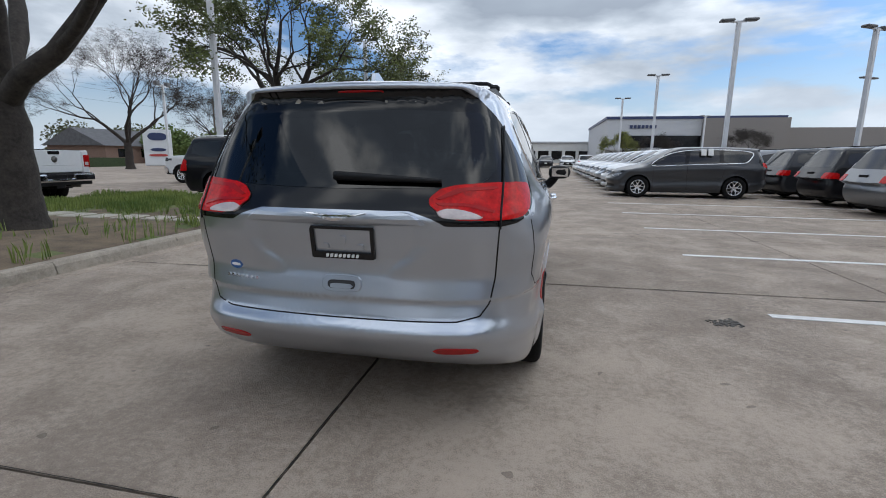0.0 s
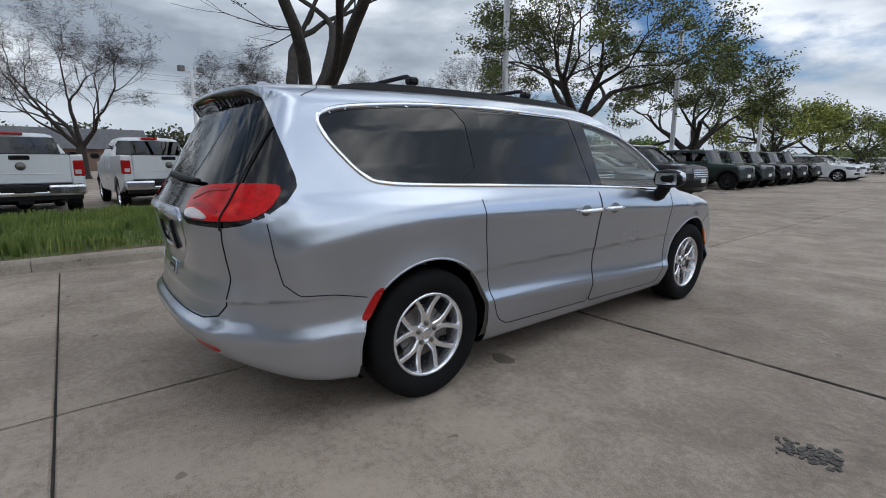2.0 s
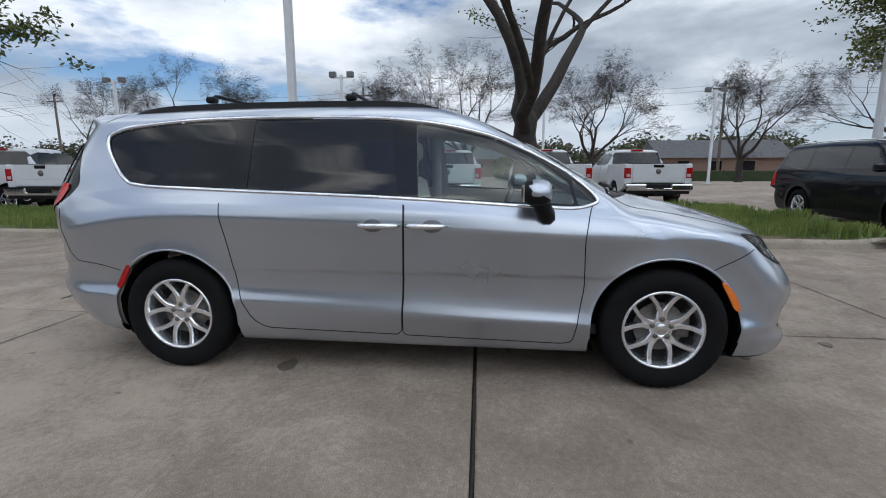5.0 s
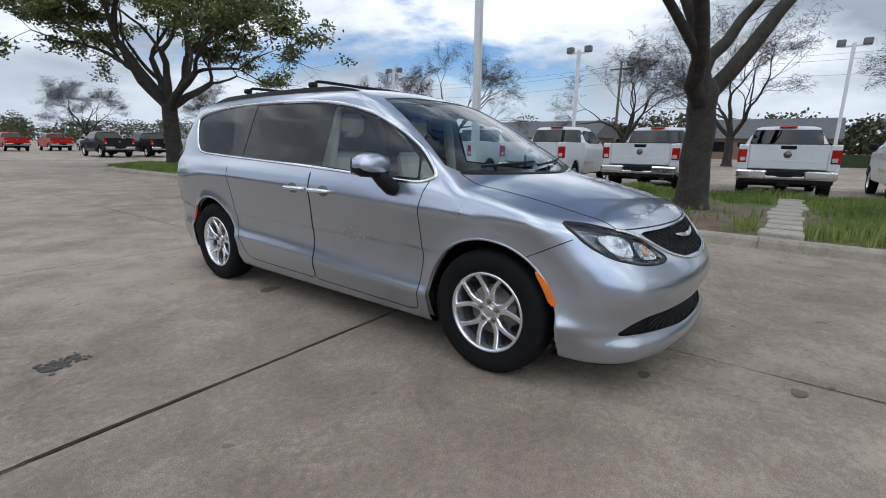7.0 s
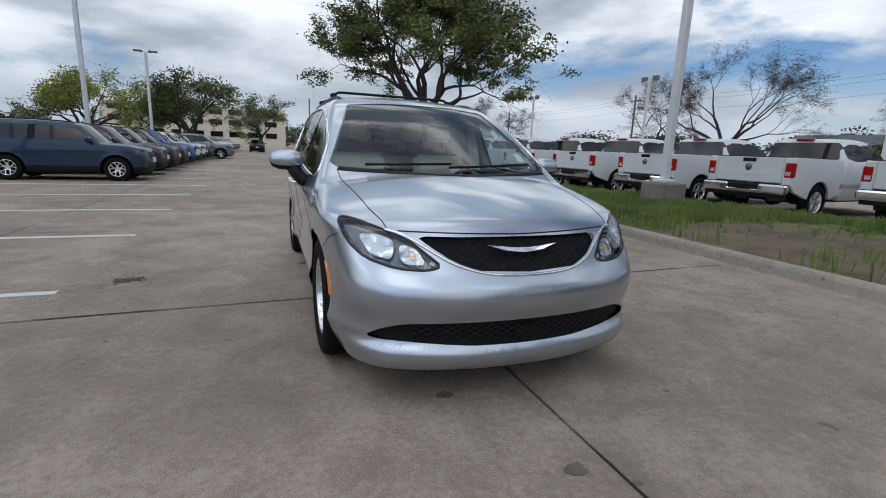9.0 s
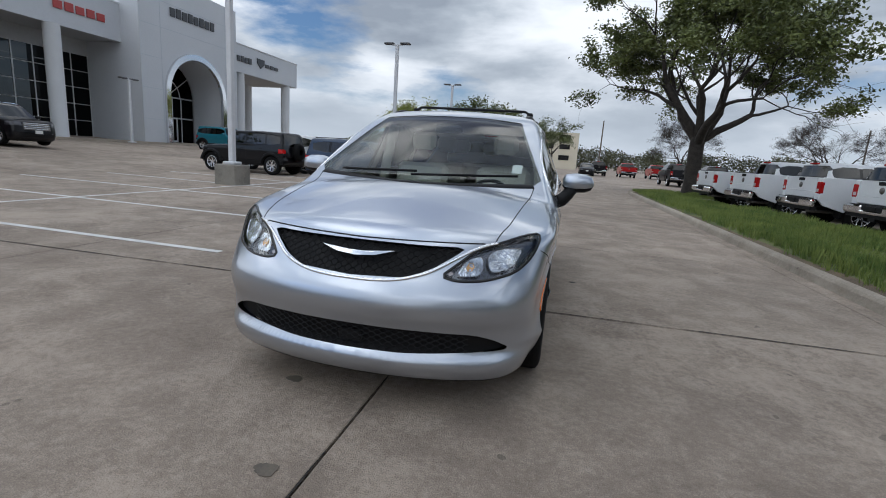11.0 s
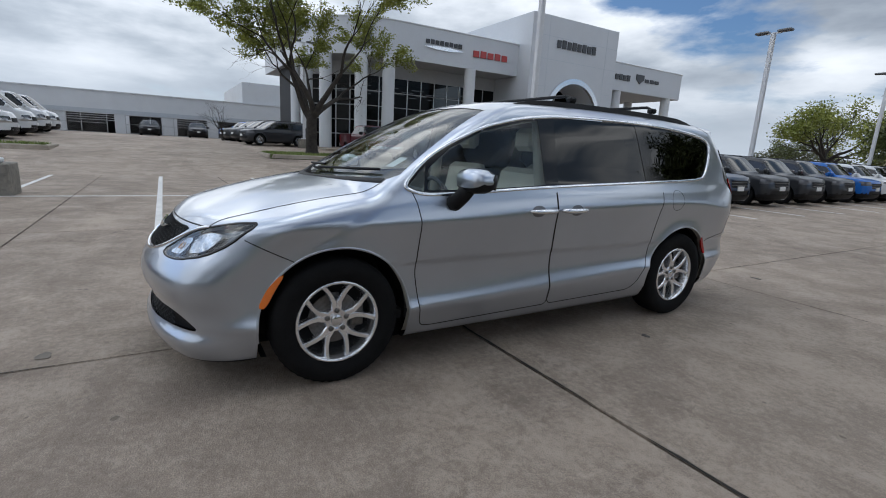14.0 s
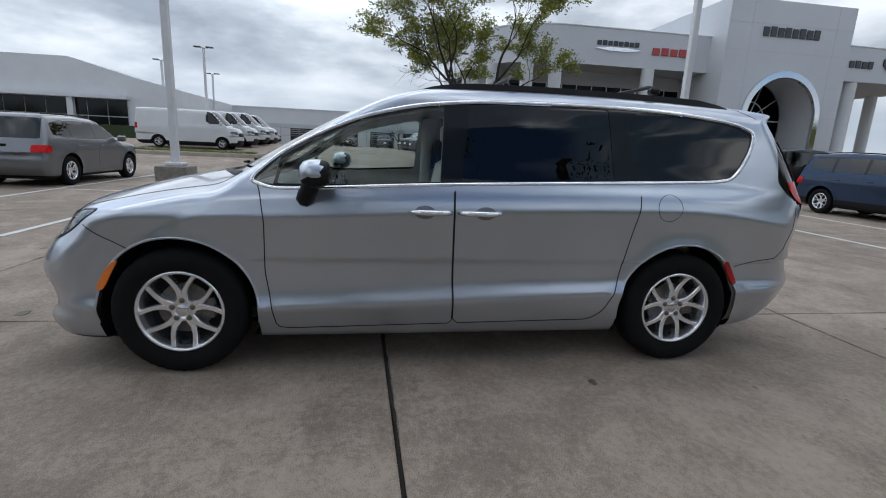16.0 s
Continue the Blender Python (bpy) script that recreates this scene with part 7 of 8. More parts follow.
BLUE_P = car_paint("bright_blue_paint", (0.02, 0.12, 0.42), 0.1, 0.3)
TEAL_P = car_paint("teal_paint", (0.02, 0.15, 0.20), 0.1, 0.3)
GREEN_P = car_paint("dark_green_paint", (0.03, 0.045, 0.04), 0.2, 0.35)
DARK_WHEEL = material("dark_alloy", (0.05, 0.05, 0.052), 0.35, 0.6, vary=0.1)
LAMP_DARK = material("smoked_lamp", (0.10, 0.10, 0.11), 0.1, 0.3, vary=0.3)

CARS = {
    "pickup": dict(yF=2.95, yR=-0.98, yB=-3.05, W=1.02, H=1.98, belt=1.38, hood0=1.24, hood1=1.36, cowl=1.50, wtop=0.72, rtop=-0.84, rbelt=-0.94, bed=None, hub=1.87, R=0.41, sill=0.50, plan=0.09, k=0.07, pillars=(0.10,), tumble=0.25),
    "full_suv": dict(yF=2.55, yR=-2.75, W=1.02, H=1.92, belt=1.25, hood0=1.10, hood1=1.24, cowl=1.30, wtop=0.55, rtop=-2.42, rbelt=-2.68, bed=None, hub=1.535, R=0.40, sill=0.34, plan=0.13, k=0.12, pillars=(-0.15, -1.35), tumble=0.19),
    "mid_suv": dict(yF=2.35, yR=-2.42, W=0.96, H=1.75, belt=1.13, hood0=0.98, hood1=1.12, cowl=1.16, wtop=0.25, rtop=-1.98, rbelt=-2.33, bed=None, hub=1.457, R=0.37, sill=0.32, plan=0.17, k=0.14, pillars=(-0.20, -1.25), tumble=0.20),
    "small_suv": dict(yF=2.12, yR=-2.18, W=0.90, H=1.70, belt=1.12, hood0=0.99, hood1=1.11, cowl=0.98, wtop=0.40, rtop=-1.98, rbelt=-2.12, bed=None, hub=1.30, R=0.35, sill=0.34, plan=0.10, k=0.09, pillars=(-0.20, -1.10), tumble=0.13),
    "box_suv": dict(yF=2.05, yR=-2.10, W=0.93, H=1.86, belt=1.25, hood0=1.12, hood1=1.22, cowl=0.75, wtop=0.45, rtop=-1.98, rbelt=-2.08, bed=None, hub=1.50, R=0.40, sill=0.50, plan=0.03, k=0.05, pillars=(-0.25, -1.20), tumble=0.12),
    "cargo_van": dict(yF=2.75, yR=-3.15, W=1.02, H=2.32, belt=1.45, hood0=1.12, hood1=1.38, cowl=2.15, wtop=1.25, rtop=-3.05, rbelt=-3.10, bed=None, hub=1.80, R=0.345, sill=0.32, plan=0.16, k=0.14, pillars=(1.0,), tumble=0.10),
    "crossover": dict(yF=2.35, yR=-2.40, W=0.95, H=1.66, belt=1.08, hood0=0.92, hood1=1.07, cowl=1.25, wtop=0.20, rtop=-1.75, rbelt=-2.30, bed=None, hub=1.40, R=0.36, sill=0.30, plan=0.2, k=0.15, pillars=(-0.20, -1.20), tumble=0.22),
}


def car_shape(s):
    side = curve([(0.1, s["W"] - 0.10), (s["sill"], s["W"] - 0.035), (0.62, s["W"] - 0.012), (s["belt"] - 0.25, s["W"]), (s["belt"], s["W"] - 0.03), (s["H"] - 0.1, s["W"] - 0.03 - s["tumble"]), (s["H"] + 0.1, s["W"] - 0.1 - s["tumble"])], 0.025)
    fr = curve([(0.2, s["yF"] - 0.14), (0.42, s["yF"] - 0.01), (0.62, s["yF"]), (s["hood0"] - 0.12, s["yF"] - 0.04), (s["hood0"] + 0.2, s["yF"] - 0.22)], 0.03)
    top = s["bed"] or s["belt"]
    lid = curve([(s["yR"] - 0.2, top), (s["wtop"], top), (s["cowl"] - 0.05, s["hood1"]), (s["cowl"] + 0.6 * (s["yF"] - s["cowl"]), s["hood1"] - 0.35 * (s["hood1"] - s["hood0"])), (s["yF"], s["hood0"] - 0.03), (s["yF"] + 0.3, s["hood0"] - 0.25)], 0.05)
    rl = curve([(0.2, s["yR"] + 0.16), (0.45, s["yR"] + 0.02), (0.62, s["yR"]), (0.78, s["yR"] + 0.05), (top, s["yR"] + 0.06), (top + 0.3, s["yR"] + 0.07)], 0.02)
    slope = (s["wtop"] - s["cowl"]) / (s["H"] - 0.06 - s["hood1"])
    roof = curve([(s["rtop"] - 0.6, s["H"] - 0.10), (s["rtop"], s["H"] - 0.03), (0.5 * (s["rtop"] + s["wtop"]), s["H"]), (s["wtop"], s["H"] - 0.04), (s["wtop"] + 0.6, s["H"] - 0.16)], 0.12)
    back = (s["rtop"] - s["rbelt"]) / (s["H"] - 0.06 - s["belt"])

    def f(p):
        x, y, z = np.abs(p[..., 0]), p[..., 1], p[..., 2]
        e = np.clip(np.abs(y) - 1.6, 0, None)
        sd = x - side(z) + 0.05 * e * e
        for h in (-s["hub"], s["hub"]):
            r = np.hypot(y - h, z - s["R"])
            sd = sd - 0.02 * np.exp(-(((r - s["R"] - 0.06) / 0.07) ** 2))
        low = smax(sd, y - (fr(z) - s["plan"] * x * x - s["plan"] * 1.3 * x**4), s["k"] * 1.4)
        low = smax(low, smax(z - lid(y) + 0.05 * x * x, s["sill"] - 0.10 - z, 0.02), s["k"] * 0.5)
        low = smax(low, rl(z) + 0.04 * x**4 - y, s["k"])
        high = smax(x - side(z), (y - (s["cowl"] + slope * (z - s["hood1"]) - 0.16 * x * x)) * 0.6, s["k"] * 0.4)
        high = smax(high, z - roof(y) + 0.05 * x * x, s["k"])
        high = smax(high, (s["rbelt"] + back * (z - s["belt"]) + 0.05 * x * x - y), s["k"] * 0.7)
        high = np.maximum(high, 0.8 - z)
        return smin(low, high, 0.025)

    def line_front(z):
        return s["cowl"] + slope * (z - s["hood1"])

    def line_back(z):
        return s["rbelt"] + back * (z - s["belt"])

    return f, line_front, line_back


def load_bed(car, s, paint, arch_r):
    """The open bed of a pickup: sides, tailgate, lamps, step bumper and what hangs below."""
    W, y1, y0, zt = s["W"] + 0.005, s["yR"] - 0.02, s["yB"], 1.44
    a_ = np.linspace(0.12, math.pi - 0.12, 16)
    out = [(y1, zt - 0.01), (y0 + 0.06, zt), (y0 + 0.02, zt - 0.03), (y0 + 0.02, 0.80), (y0 + 0.14, 0.66)]
    out += [(-s["hub"] - math.cos(q) * arch_r, s["R"] + 0.03 + math.sin(q) * arch_r) for q in a_] + [(y1, 0.60)]
    mid = np.mean(out, 0)
    n = len(out)
    for sx in (1, -1):
        v = []
        for x, k in ((W - 0.10, 0.99), (W - 0.02, 1.0), (W, 0.985), (W, 0.93)):
            v += [(sx * x, mid[0] + (q[0] - mid[0]) * k, mid[1] + (q[1] - mid[1]) * k) for q in out]
        f_ = [(k * n + j, k * n + (j + 1) % n, (k + 1) * n + (j + 1) % n, (k + 1) * n + j) for k in range(3) for j in range(n)] + [tuple(range(3 * n, 4 * n)), tuple(range(n))]
        part("bed_side", mesh("bed_side", v, f_, paint, smooth=False), car)
        lo_, hi_ = sorted((sx * 0.83, sx * (W + 0.004)))
        part("bed_corner", Build().box((min(sx * 0.795, sx * (W - 0.02)), y0, 0.80), (max(sx * 0.795, sx * (W - 0.02)), y0 + 0.10, zt - 0.01), 0.025).mesh("bed_corner", paint), car)
        # deeper red lens: the shading on these lamps is put into the colour
        lamp = part("tail_lamp", Build().box((lo_, y0 - 0.012, 0.98), (hi_, y0 + 0.10, 1.32), 0.02).mesh("tail_lamp", RED_DEEP), car, "red tail lamp")
        part("clear_lens", Build().box((min(sx * 0.86, sx * 0.97), y0 - 0.018, 1.03), (max(sx * 0.86, sx * 0.97), y0 + 0.02, 1.12), 0.004).mesh("clear_lens", LAMP_WHITE), lamp)
        part("mud_flap", Build().box((min(sx * 0.72, sx * 0.98), -s["hub"] - arch_r - 0.06, 0.36), (max(sx * 0.72, sx * 0.98), -s["hub"] - arch_r - 0.03, 0.72)).mesh("mud_flap", BLACK_TRIM), car)
    gate_ = part("tailgate", Build().box((-0.79, y0, 0.84), (0.79, y0 + 0.07, zt - 0.005), 0.02).box((-0.62, y0 - 0.006, 1.03), (0.62, y0 + 0.02, 1.05), 0.006).mesh("tailgate", paint), car, "pressed steel tailgate")
    part("tailgate_cap", Build().box((-0.79, y0 + 0.004, zt - 0.005), (0.79, y0 + 0.075, zt + 0.012), 0.006).mesh("tailgate_cap", BLACK_TRIM), gate_)
    part("tailgate_handle", Build().box((-0.16, y0 - 0.012, zt - 0.12), (0.16, y0 + 0.03, zt - 0.03), 0.012).mesh("tailgate_handle", BLACK_GLOSS), gate_, "black tailgate handle")
    part("tailgate_badge", Build().lathe([(0.001, -0.022), (0.07, -0.02), (0.085, 0.0), (0.085, 0.02)], "y", 18, (0, y0, zt - 0.245)).mesh("tailgate_badge", STEEL, True), gate_, "round dark metal badge")
    part("bed_floor", Build().box((-0.90, y0 + 0.06, 0.78), (0.90, y1, 0.84)).box((-0.90, y1 - 0.05, 0.84), (0.90, y1, zt - 0.02)).mesh("bed_floor", DARK_IN), car)
    part("rear_bumper", Build().box((-W + 0.01, y0 - 0.17, 0.60), (-0.36, y0 - 0.02, 0.81), 0.04).box((0.36, y0 - 0.17, 0.60), (W - 0.01, y0 - 0.02, 0.81), 0.04).box((-0.42, y0 - 0.165, 0.60), (0.42, y0 - 0.03, 0.69), 0.03).mesh("rear_bumper", CHROME), car, "chrome step bumper")
    part("bumper_step", Build().box((-0.36, y0 - 0.15, 0.685), (0.36, y0 - 0.0, 0.805), 0.015).box((-0.95, y0 - 0.12, 0.79), (0.95, y0 + 0.02, 0.825), 0.01).mesh("bumper_step", BLACK_TRIM), car)
    part("bumper_valance", Build().box((-W + 0.08, y0 - 0.11, 0.50), (W - 0.08, y0 + 0.05, 0.61), 0.02).mesh("bumper_valance", BLACK_TRIM), car)
    part("tow_bar", Build().box((-0.12, y0 - 0.10, 0.43), (0.12, y0 + 0.2, 0.53), 0.01).mesh("tow_bar", BLACK_TRIM), car)
    part("exhaust", Build().tube([(0.62, y0 - 0.02, 0.47), (0.60, y0 + 0.4, 0.47), (0.45, -1.2, 0.45)], 0.045, 10).mesh("exhaust", STEEL, True), car)
    part("underframe", Build().box((-0.55, y0 + 0.2, 0.46), (0.55, s["yF"] - 0.4, 0.60)).tube([(-0.75, -s["hub"], s["R"]), (0.75, -s["hub"], s["R"])], 0.06, 8).lathe([(0.01, -0.16), (0.13, -0.1), (0.17, 0.0), (0.13, 0.1), (0.01, 0.16)], "y", 12, (0, -s["hub"], s["R"])).mesh("underframe", BLACK_TRIM), car)


def make_car(kind, name, label, category, paint, at, step=0.05, group="", wheel_mat=None, chrome_bumper=False, trim=False, spare=False):
    s = CARS[kind]
    f, lf, lb = car_shape(s)
    car = thing(name, label, category, at, group)
    grid = skin(f, s["yR"] + 0.95, s["yF"] - 0.95, 0.88, 0.80, step, 2.2)
    zt, zb_ = s["H"] - 0.15, s["belt"] + 0.03
    dlo = rounded([(lf(zb_) - 0.22, zb_), (lf(zt) - 0.13, zt), ((lb(zt) + 0.14) if kind != "cargo_van" else 0.9, zt), ((lb(zb_) + 0.30 if kind not in ("pickup", "box_suv") else lb(zb_) + 0.12) if kind != "cargo_van" else 0.9, zb_)], 1)
    arch_r = s["R"] + 0.075
    top = s["bed"] or s["belt"]

    def arch(p):
        d = np.minimum(np.hypot(p[..., 1] - s["hub"], p[..., 2] - s["R"]), np.hypot(p[..., 1] + s["hub"], p[..., 2] - s["R"])) - arch_r
        low = np.minimum(np.abs(p[..., 1] - s["hub"]), np.abs(p[..., 1] + s["hub"])) - arch_r
        return np.maximum(np.where(p[..., 2] < s["R"], low, d), 0.6 - ab(p))

    def pil(p):
        d = np.full(p.shape[:-1], 9.0)
        for y in s["pillars"]:
            d = np.minimum(d, np.abs(p[..., 1] - y) - 0.045)
        return np.maximum(d, poly_sd(dlo, p[..., 1], p[..., 2]))

    rear_lo = s["yR"] + 0.25
    regions = [
        ("arch", arch), ("pillar", lambda p: np.maximum(pil(p), 0.45 - ab(p))), ("side_glass", lambda p: np.maximum(poly_sd(dlo, p[..., 1], p[..., 2]), 0.45 - ab(p))),
        ("shield", lambda p: np.maximum(np.maximum(ab(p) - (s["W"] - 0.10 - 0.20 * (p[..., 2] - s["belt"])), np.abs(p[..., 2] - (s["hood1"] + 0.04 + zt + 0.05) / 2) - (zt + 0.05 - s["hood1"] - 0.04) / 2), np.maximum(lf(p[..., 2]) - 0.32 - p[..., 1], p[..., 1] - s["cowl"] - 0.2))),
        ("rear_glass", lambda p: np.maximum(np.maximum(ab(p) - (s["W"] - 0.16 - 0.20 * (p[..., 2] - s["belt"])), np.abs(p[..., 2] - (zt + zb_) / 2) - (zt - zb_) / 2 - 0.02), p[..., 1] - lb(p[..., 2]) - 0.16)),
        ("tail_lamp", lambda p: np.maximum(np.maximum(np.abs(ab(p) - (s["W"] - 0.09)) - (0.10 if kind in ("pickup", "box_suv") else 0.20), np.abs(p[..., 2] - (top - 0.22 if kind != "crossover" else top - 0.1)) - (0.17 if kind in ("pickup", "full_suv", "cargo_van") else 0.085)), p[..., 1] - rear_lo)),
        ("head_lamp", lambda p: np.maximum(np.maximum(np.abs(ab(p) - (s["W"] - 0.20)) - 0.19, np.abs(p[..., 2] - (s["hood0"] - 0.13)) - 0.085), s["yF"] - 0.62 - p[..., 1])),
        ("grille", lambda p: np.maximum(np.maximum(ab(p) - (s["W"] - 0.44), np.abs(p[..., 2] - (s["hood0"] - 0.22)) - (0.17 if kind in ("pickup", "full_suv") else 0.11)), s["yF"] - 0.45 - p[..., 1])),
        ("intake", lambda p: np.maximum(np.maximum(ab(p) - (s["W"] - 0.30), np.abs(p[..., 2] - 0.50) - 0.07), s["yF"] - 0.5 - p[..., 1])),
        ("bumper", lambda p: np.maximum(np.abs(p[..., 2] - 0.62) - 0.13, np.minimum(p[..., 1] - s["yR"] - (0.28 if kind != "pickup" else -5), s["yF"] - 0.35 - p[..., 1]))),
        ("cladding", lambda p: p[..., 2] - (s["sill"] + 0.09 if trim else s["sill"] - 0.05)),
    ]
    if kind == "pickup":
        regions = [r for r in regions if r[0] != "tail_lamp"]
    if kind == "cargo_van":
        regions = [r for r in regions if r[0] != "rear_glass"]
    p, faces, kinds = cut(f, grid, regions, 3)
    names = [n for n, _ in regions]
    pick = lambda *ns: faces[np.isin(kinds, [names.index(n) if n else -1 for n in ns if not n or n in names])]
    body = ("",) if chrome_bumper else ("", "bumper")
    part("body_shell", panel("body_shell", f, p, pick(*body), paint), car)
    for n, reg, m, lift in (("windscreen", "shield", CAR_GLASS, 0), ("rear_window", "rear_glass", CAR_GLASS, 0), ("window_pillar", "pillar", BLACK_GLOSS, 0), ("grille", "grille", BLACK_TRIM if kind not in ("full_suv",) else STEEL, -0.02), ("intake", "intake", BLACK_TRIM, -0.02), ("cladding", "cladding", BLACK_TRIM, 0.004)):
        fc = pick(reg) if reg in names else []
        if len(fc):
            part(n, panel(n, f, p, fc, m, lift), car)
    if chrome_bumper:
        part("front_bumper", panel("front_bumper", f, p, pick("bumper"), CHROME, 0.045), car, "chrome bumper")
        part("stop_lamp", Build().box((-0.2, s["rtop"] - 0.07, s["H"] - 0.085), (0.2, s["rtop"] + 0.06, s["H"] - 0.035), 0.01).mesh("stop_lamp", RED_DEEP), car)
        load_bed(car, s, paint, arch_r)
    else:
        part("underframe", Build().box((-0.7, s["yR"] + 0.3, s["sill"] - 0.14), (0.7, s["yF"] - 0.3, s["sill"] - 0.08)).mesh("underframe", BLACK_TRIM), car)
    for n, reg, m, lift, lab in (("side_window", "side_glass", CAR_GLASS, 0, ""), ("tail_lamp", "tail_lamp", RED_LENS, 0.008, "red tail lamp"), ("headlamp", "head_lamp", LAMP_DARK if kind != "cargo_van" else LAMP_CLEAR, 0.004, "headlamp")):
        fc = pick(reg) if reg in names else []
        if len(fc):
            half = panel(n, f, p, fc, m, lift, False)
            part(n, half, car, lab)
            part(n, mirror_x(half), car, lab)
    if kind in ("full_suv", "mid_suv", "crossover", "small_suv"):
        gz, gh, gw = s["hood0"] - 0.22, 0.15 if kind == "full_suv" else 0.09, s["W"] - 0.46
        for k in range(4 if kind == "full_suv" else 2):
            xs_ = np.linspace(-gw, gw, 12)
            q = on_front(f, xs_, np.full(12, gz - gh + 2 * gh * (k + 0.5) / (4 if kind == "full_suv" else 2)), 1, 0.9)
            part("grille_bar", Build().tube(q, 0.020 if kind == "full_suv" else 0.010, 6).mesh("grille_bar", CHROME if kind == "full_suv" else STEEL, True), car)
    ym = lf(s["belt"]) - 0.28
    for sx in (1, -1):
        xm = sx * (s["W"] + 0.10)
        part("mirror", Build().box((xm - 0.11, ym - 0.07, s["belt"] - 0.02), (xm + 0.11, ym + 0.07, s["belt"] + 0.15), 0.04).mesh("mirror", paint if not chrome_bumper else BLACK_TRIM), car)
        for y in (s["pillars"][0] + 0.12, s["pillars"][-1] + 0.12):
            if kind == "cargo_van" or abs(y) > 1.7:
                continue
            part("door_handle", Build().box((sx * (s["W"] - 0.005) - 0.012, y, s["belt"] - 0.17), (sx * (s["W"] - 0.005) + 0.012, y + 0.16, s["belt"] - 0.14), 0.006).mesh("door_handle", paint), car)
    if kind != "cargo_van":
        for y in s["pillars"]:
            yy = np.full(14, y)
            zz = np.linspace(s["sill"] + 0.05, s["belt"] - 0.01, 14)
            if abs(y) < s["hub"] - arch_r:
                seam(f, "door_gap", on_side(f, yy, zz), car, BLACK_TRIM, 0.008, 0.001)
    part("number_plate", Build().box((-0.16, s["yF"] - 0.02, 0.56), (0.16, s["yF"] + 0.025, 0.70), 0.005).mesh("number_plate", WHITE_PAPER), car, "pale dealer plate")
    part("number_plate", Build().box((-0.16, s["yB"] - 0.165 if chrome_bumper else s["yR"] - 0.03, 0.695 if chrome_bumper else 0.86), (0.16, s["yB"] - 0.10 if chrome_bumper else s["yR"] + 0.12, 0.795 if chrome_bumper else 1.0), 0.005).mesh("number_plate", BLACK_TRIM), car, "dark dealer plate")
    if kind in ("mid_suv", "small_suv", "full_suv"):
        for sx in (1, -1):
            x = sx * (s["W"] - s["tumble"] - 0.16)
            pts = [(x, y, float(on_top(f, x, y)[2]) + 0.03) for y in np.linspace(s["rtop"] + 0.15, s["wtop"] - 0.1, 8)]
            part("roof_rail", Build().tube(pts, 0.016, 6).mesh("roof_rail", BLACK_TRIM if kind != "full_suv" else CHROME), car)
    if spare:
        part("spare_wheel", Build().lathe([(0.12, -0.26), (0.24, -0.27), (0.34, -0.25), (0.39, -0.18), (0.39, -0.05), (0.3, 0.0)], "y", 24, (0.1, s["yR"] + 0.02, 1.02)).mesh("spare_wheel", RUBBER, True), car, "spare wheel on the back door")
        for sx in (1, -1):
            for y in (-s["hub"], s["hub"]):
                a_ = np.linspace(0.15, math.pi - 0.15, 14)
                part("mudguard", Build().tube([(sx * (s["W"] + 0.0), y + math.cos(q) * (arch_r + 0.03), s["R"] + math.sin(q) * (arch_r + 0.03)) for q in a_], 0.07, 6).mesh("mudguard", BLACK_TRIM), car)
    wheel = make_wheel(s["R"], s["R"] * 0.62, 0.24, 5, wheel_mat or ALLOY, 0)
    for y in (-s["hub"], s["hub"]):
        for sx in (1, -1):
            put_wheel(wheel, car, sx * (s["W"] - 0.125), y, s["R"], 0)
            a_ = np.linspace(-0.4, math.pi + 0.4, 16)
            ring = [(math.cos(q) * (arch_r + 0.01) + y, max(s["sill"] - 0.12, math.sin(q) * (arch_r + 0.01) + s["R"])) for q in a_]
            v = [(sx * x, *q) for x in (0.5, s["W"] - 0.05) for q in ring]
            n = len(ring)
            part("wheel_well", mesh("wheel_well", v, [(k, k + 1, n + k + 1, n + k) for k in range(n - 1)] + [tuple(range(n))], BLACK_TRIM, smooth=False), car)
    return car


def heading(x, y, deg, z=None):
    """A car's pose: deg 0 has its nose to +y, 90 to -x, 180 to -y, 270 to +x."""
    return pose(x, y, rise(x) if z is None else z, 0, 0, deg)


def fleet(kind, name, label, category, paint, spots, **more):
    first = make_car(kind, name, label, category, paint, heading(*spots[0]), **more)
    for q in spots[1:]:
        copy_thing(first, heading(*q))
    return first


# white pickups backed up to the island, noses away from it
TAILS = [(5.6, -11.7, 2), (2.45, -11.1, 4), (-0.95, -10.9, 3), (-3.75, -9.7, 5), (-6.5, -9.1, 4), (-9.2, -8.5, 5), (-11.85, -7.9, 3), (-14.5, -7.2, 5), (-17.2, -6.7, 4), (-25.2, -9.6, 0), (-28.2, -10.6, 0), (16.2, -11.1, 2)]
fleet("pickup", "pickup_truck", "white crew-cab pickup truck with chrome rear bumper", "pickup truck", WHITE_P, [(x - 3.1, y - 0.05 * a, 90 + a) for y, x, a in TAILS], step=0.075, group="white pickups in a row", chrome_bumper=True)
fleet("pickup", "pickup_truck", "red pickup truck parked across the lot", "pickup truck", RED_P, [(-9.5, -66, 180), (-13.5, -67, 180)], step=0.08, group="far pickups", chrome_bumper=True)
fleet("pickup", "pickup_truck", "black pickup truck parked across the lot", "pickup truck", BLACK_P, [(-13.8, -41.5, 180), (-10.8, -42, 180), (-5.6, -65, 180)], step=0.08, group="far pickups", chrome_bumper=True)
fleet("pickup", "pickup_truck", "white pickup truck parked across the lot", "pickup truck", WHITE_P, [(-17, -66, 180), (-27, -46, 180), (-30.5, -46, 180)], step=0.08, group="far pickups", chrome_bumper=True)
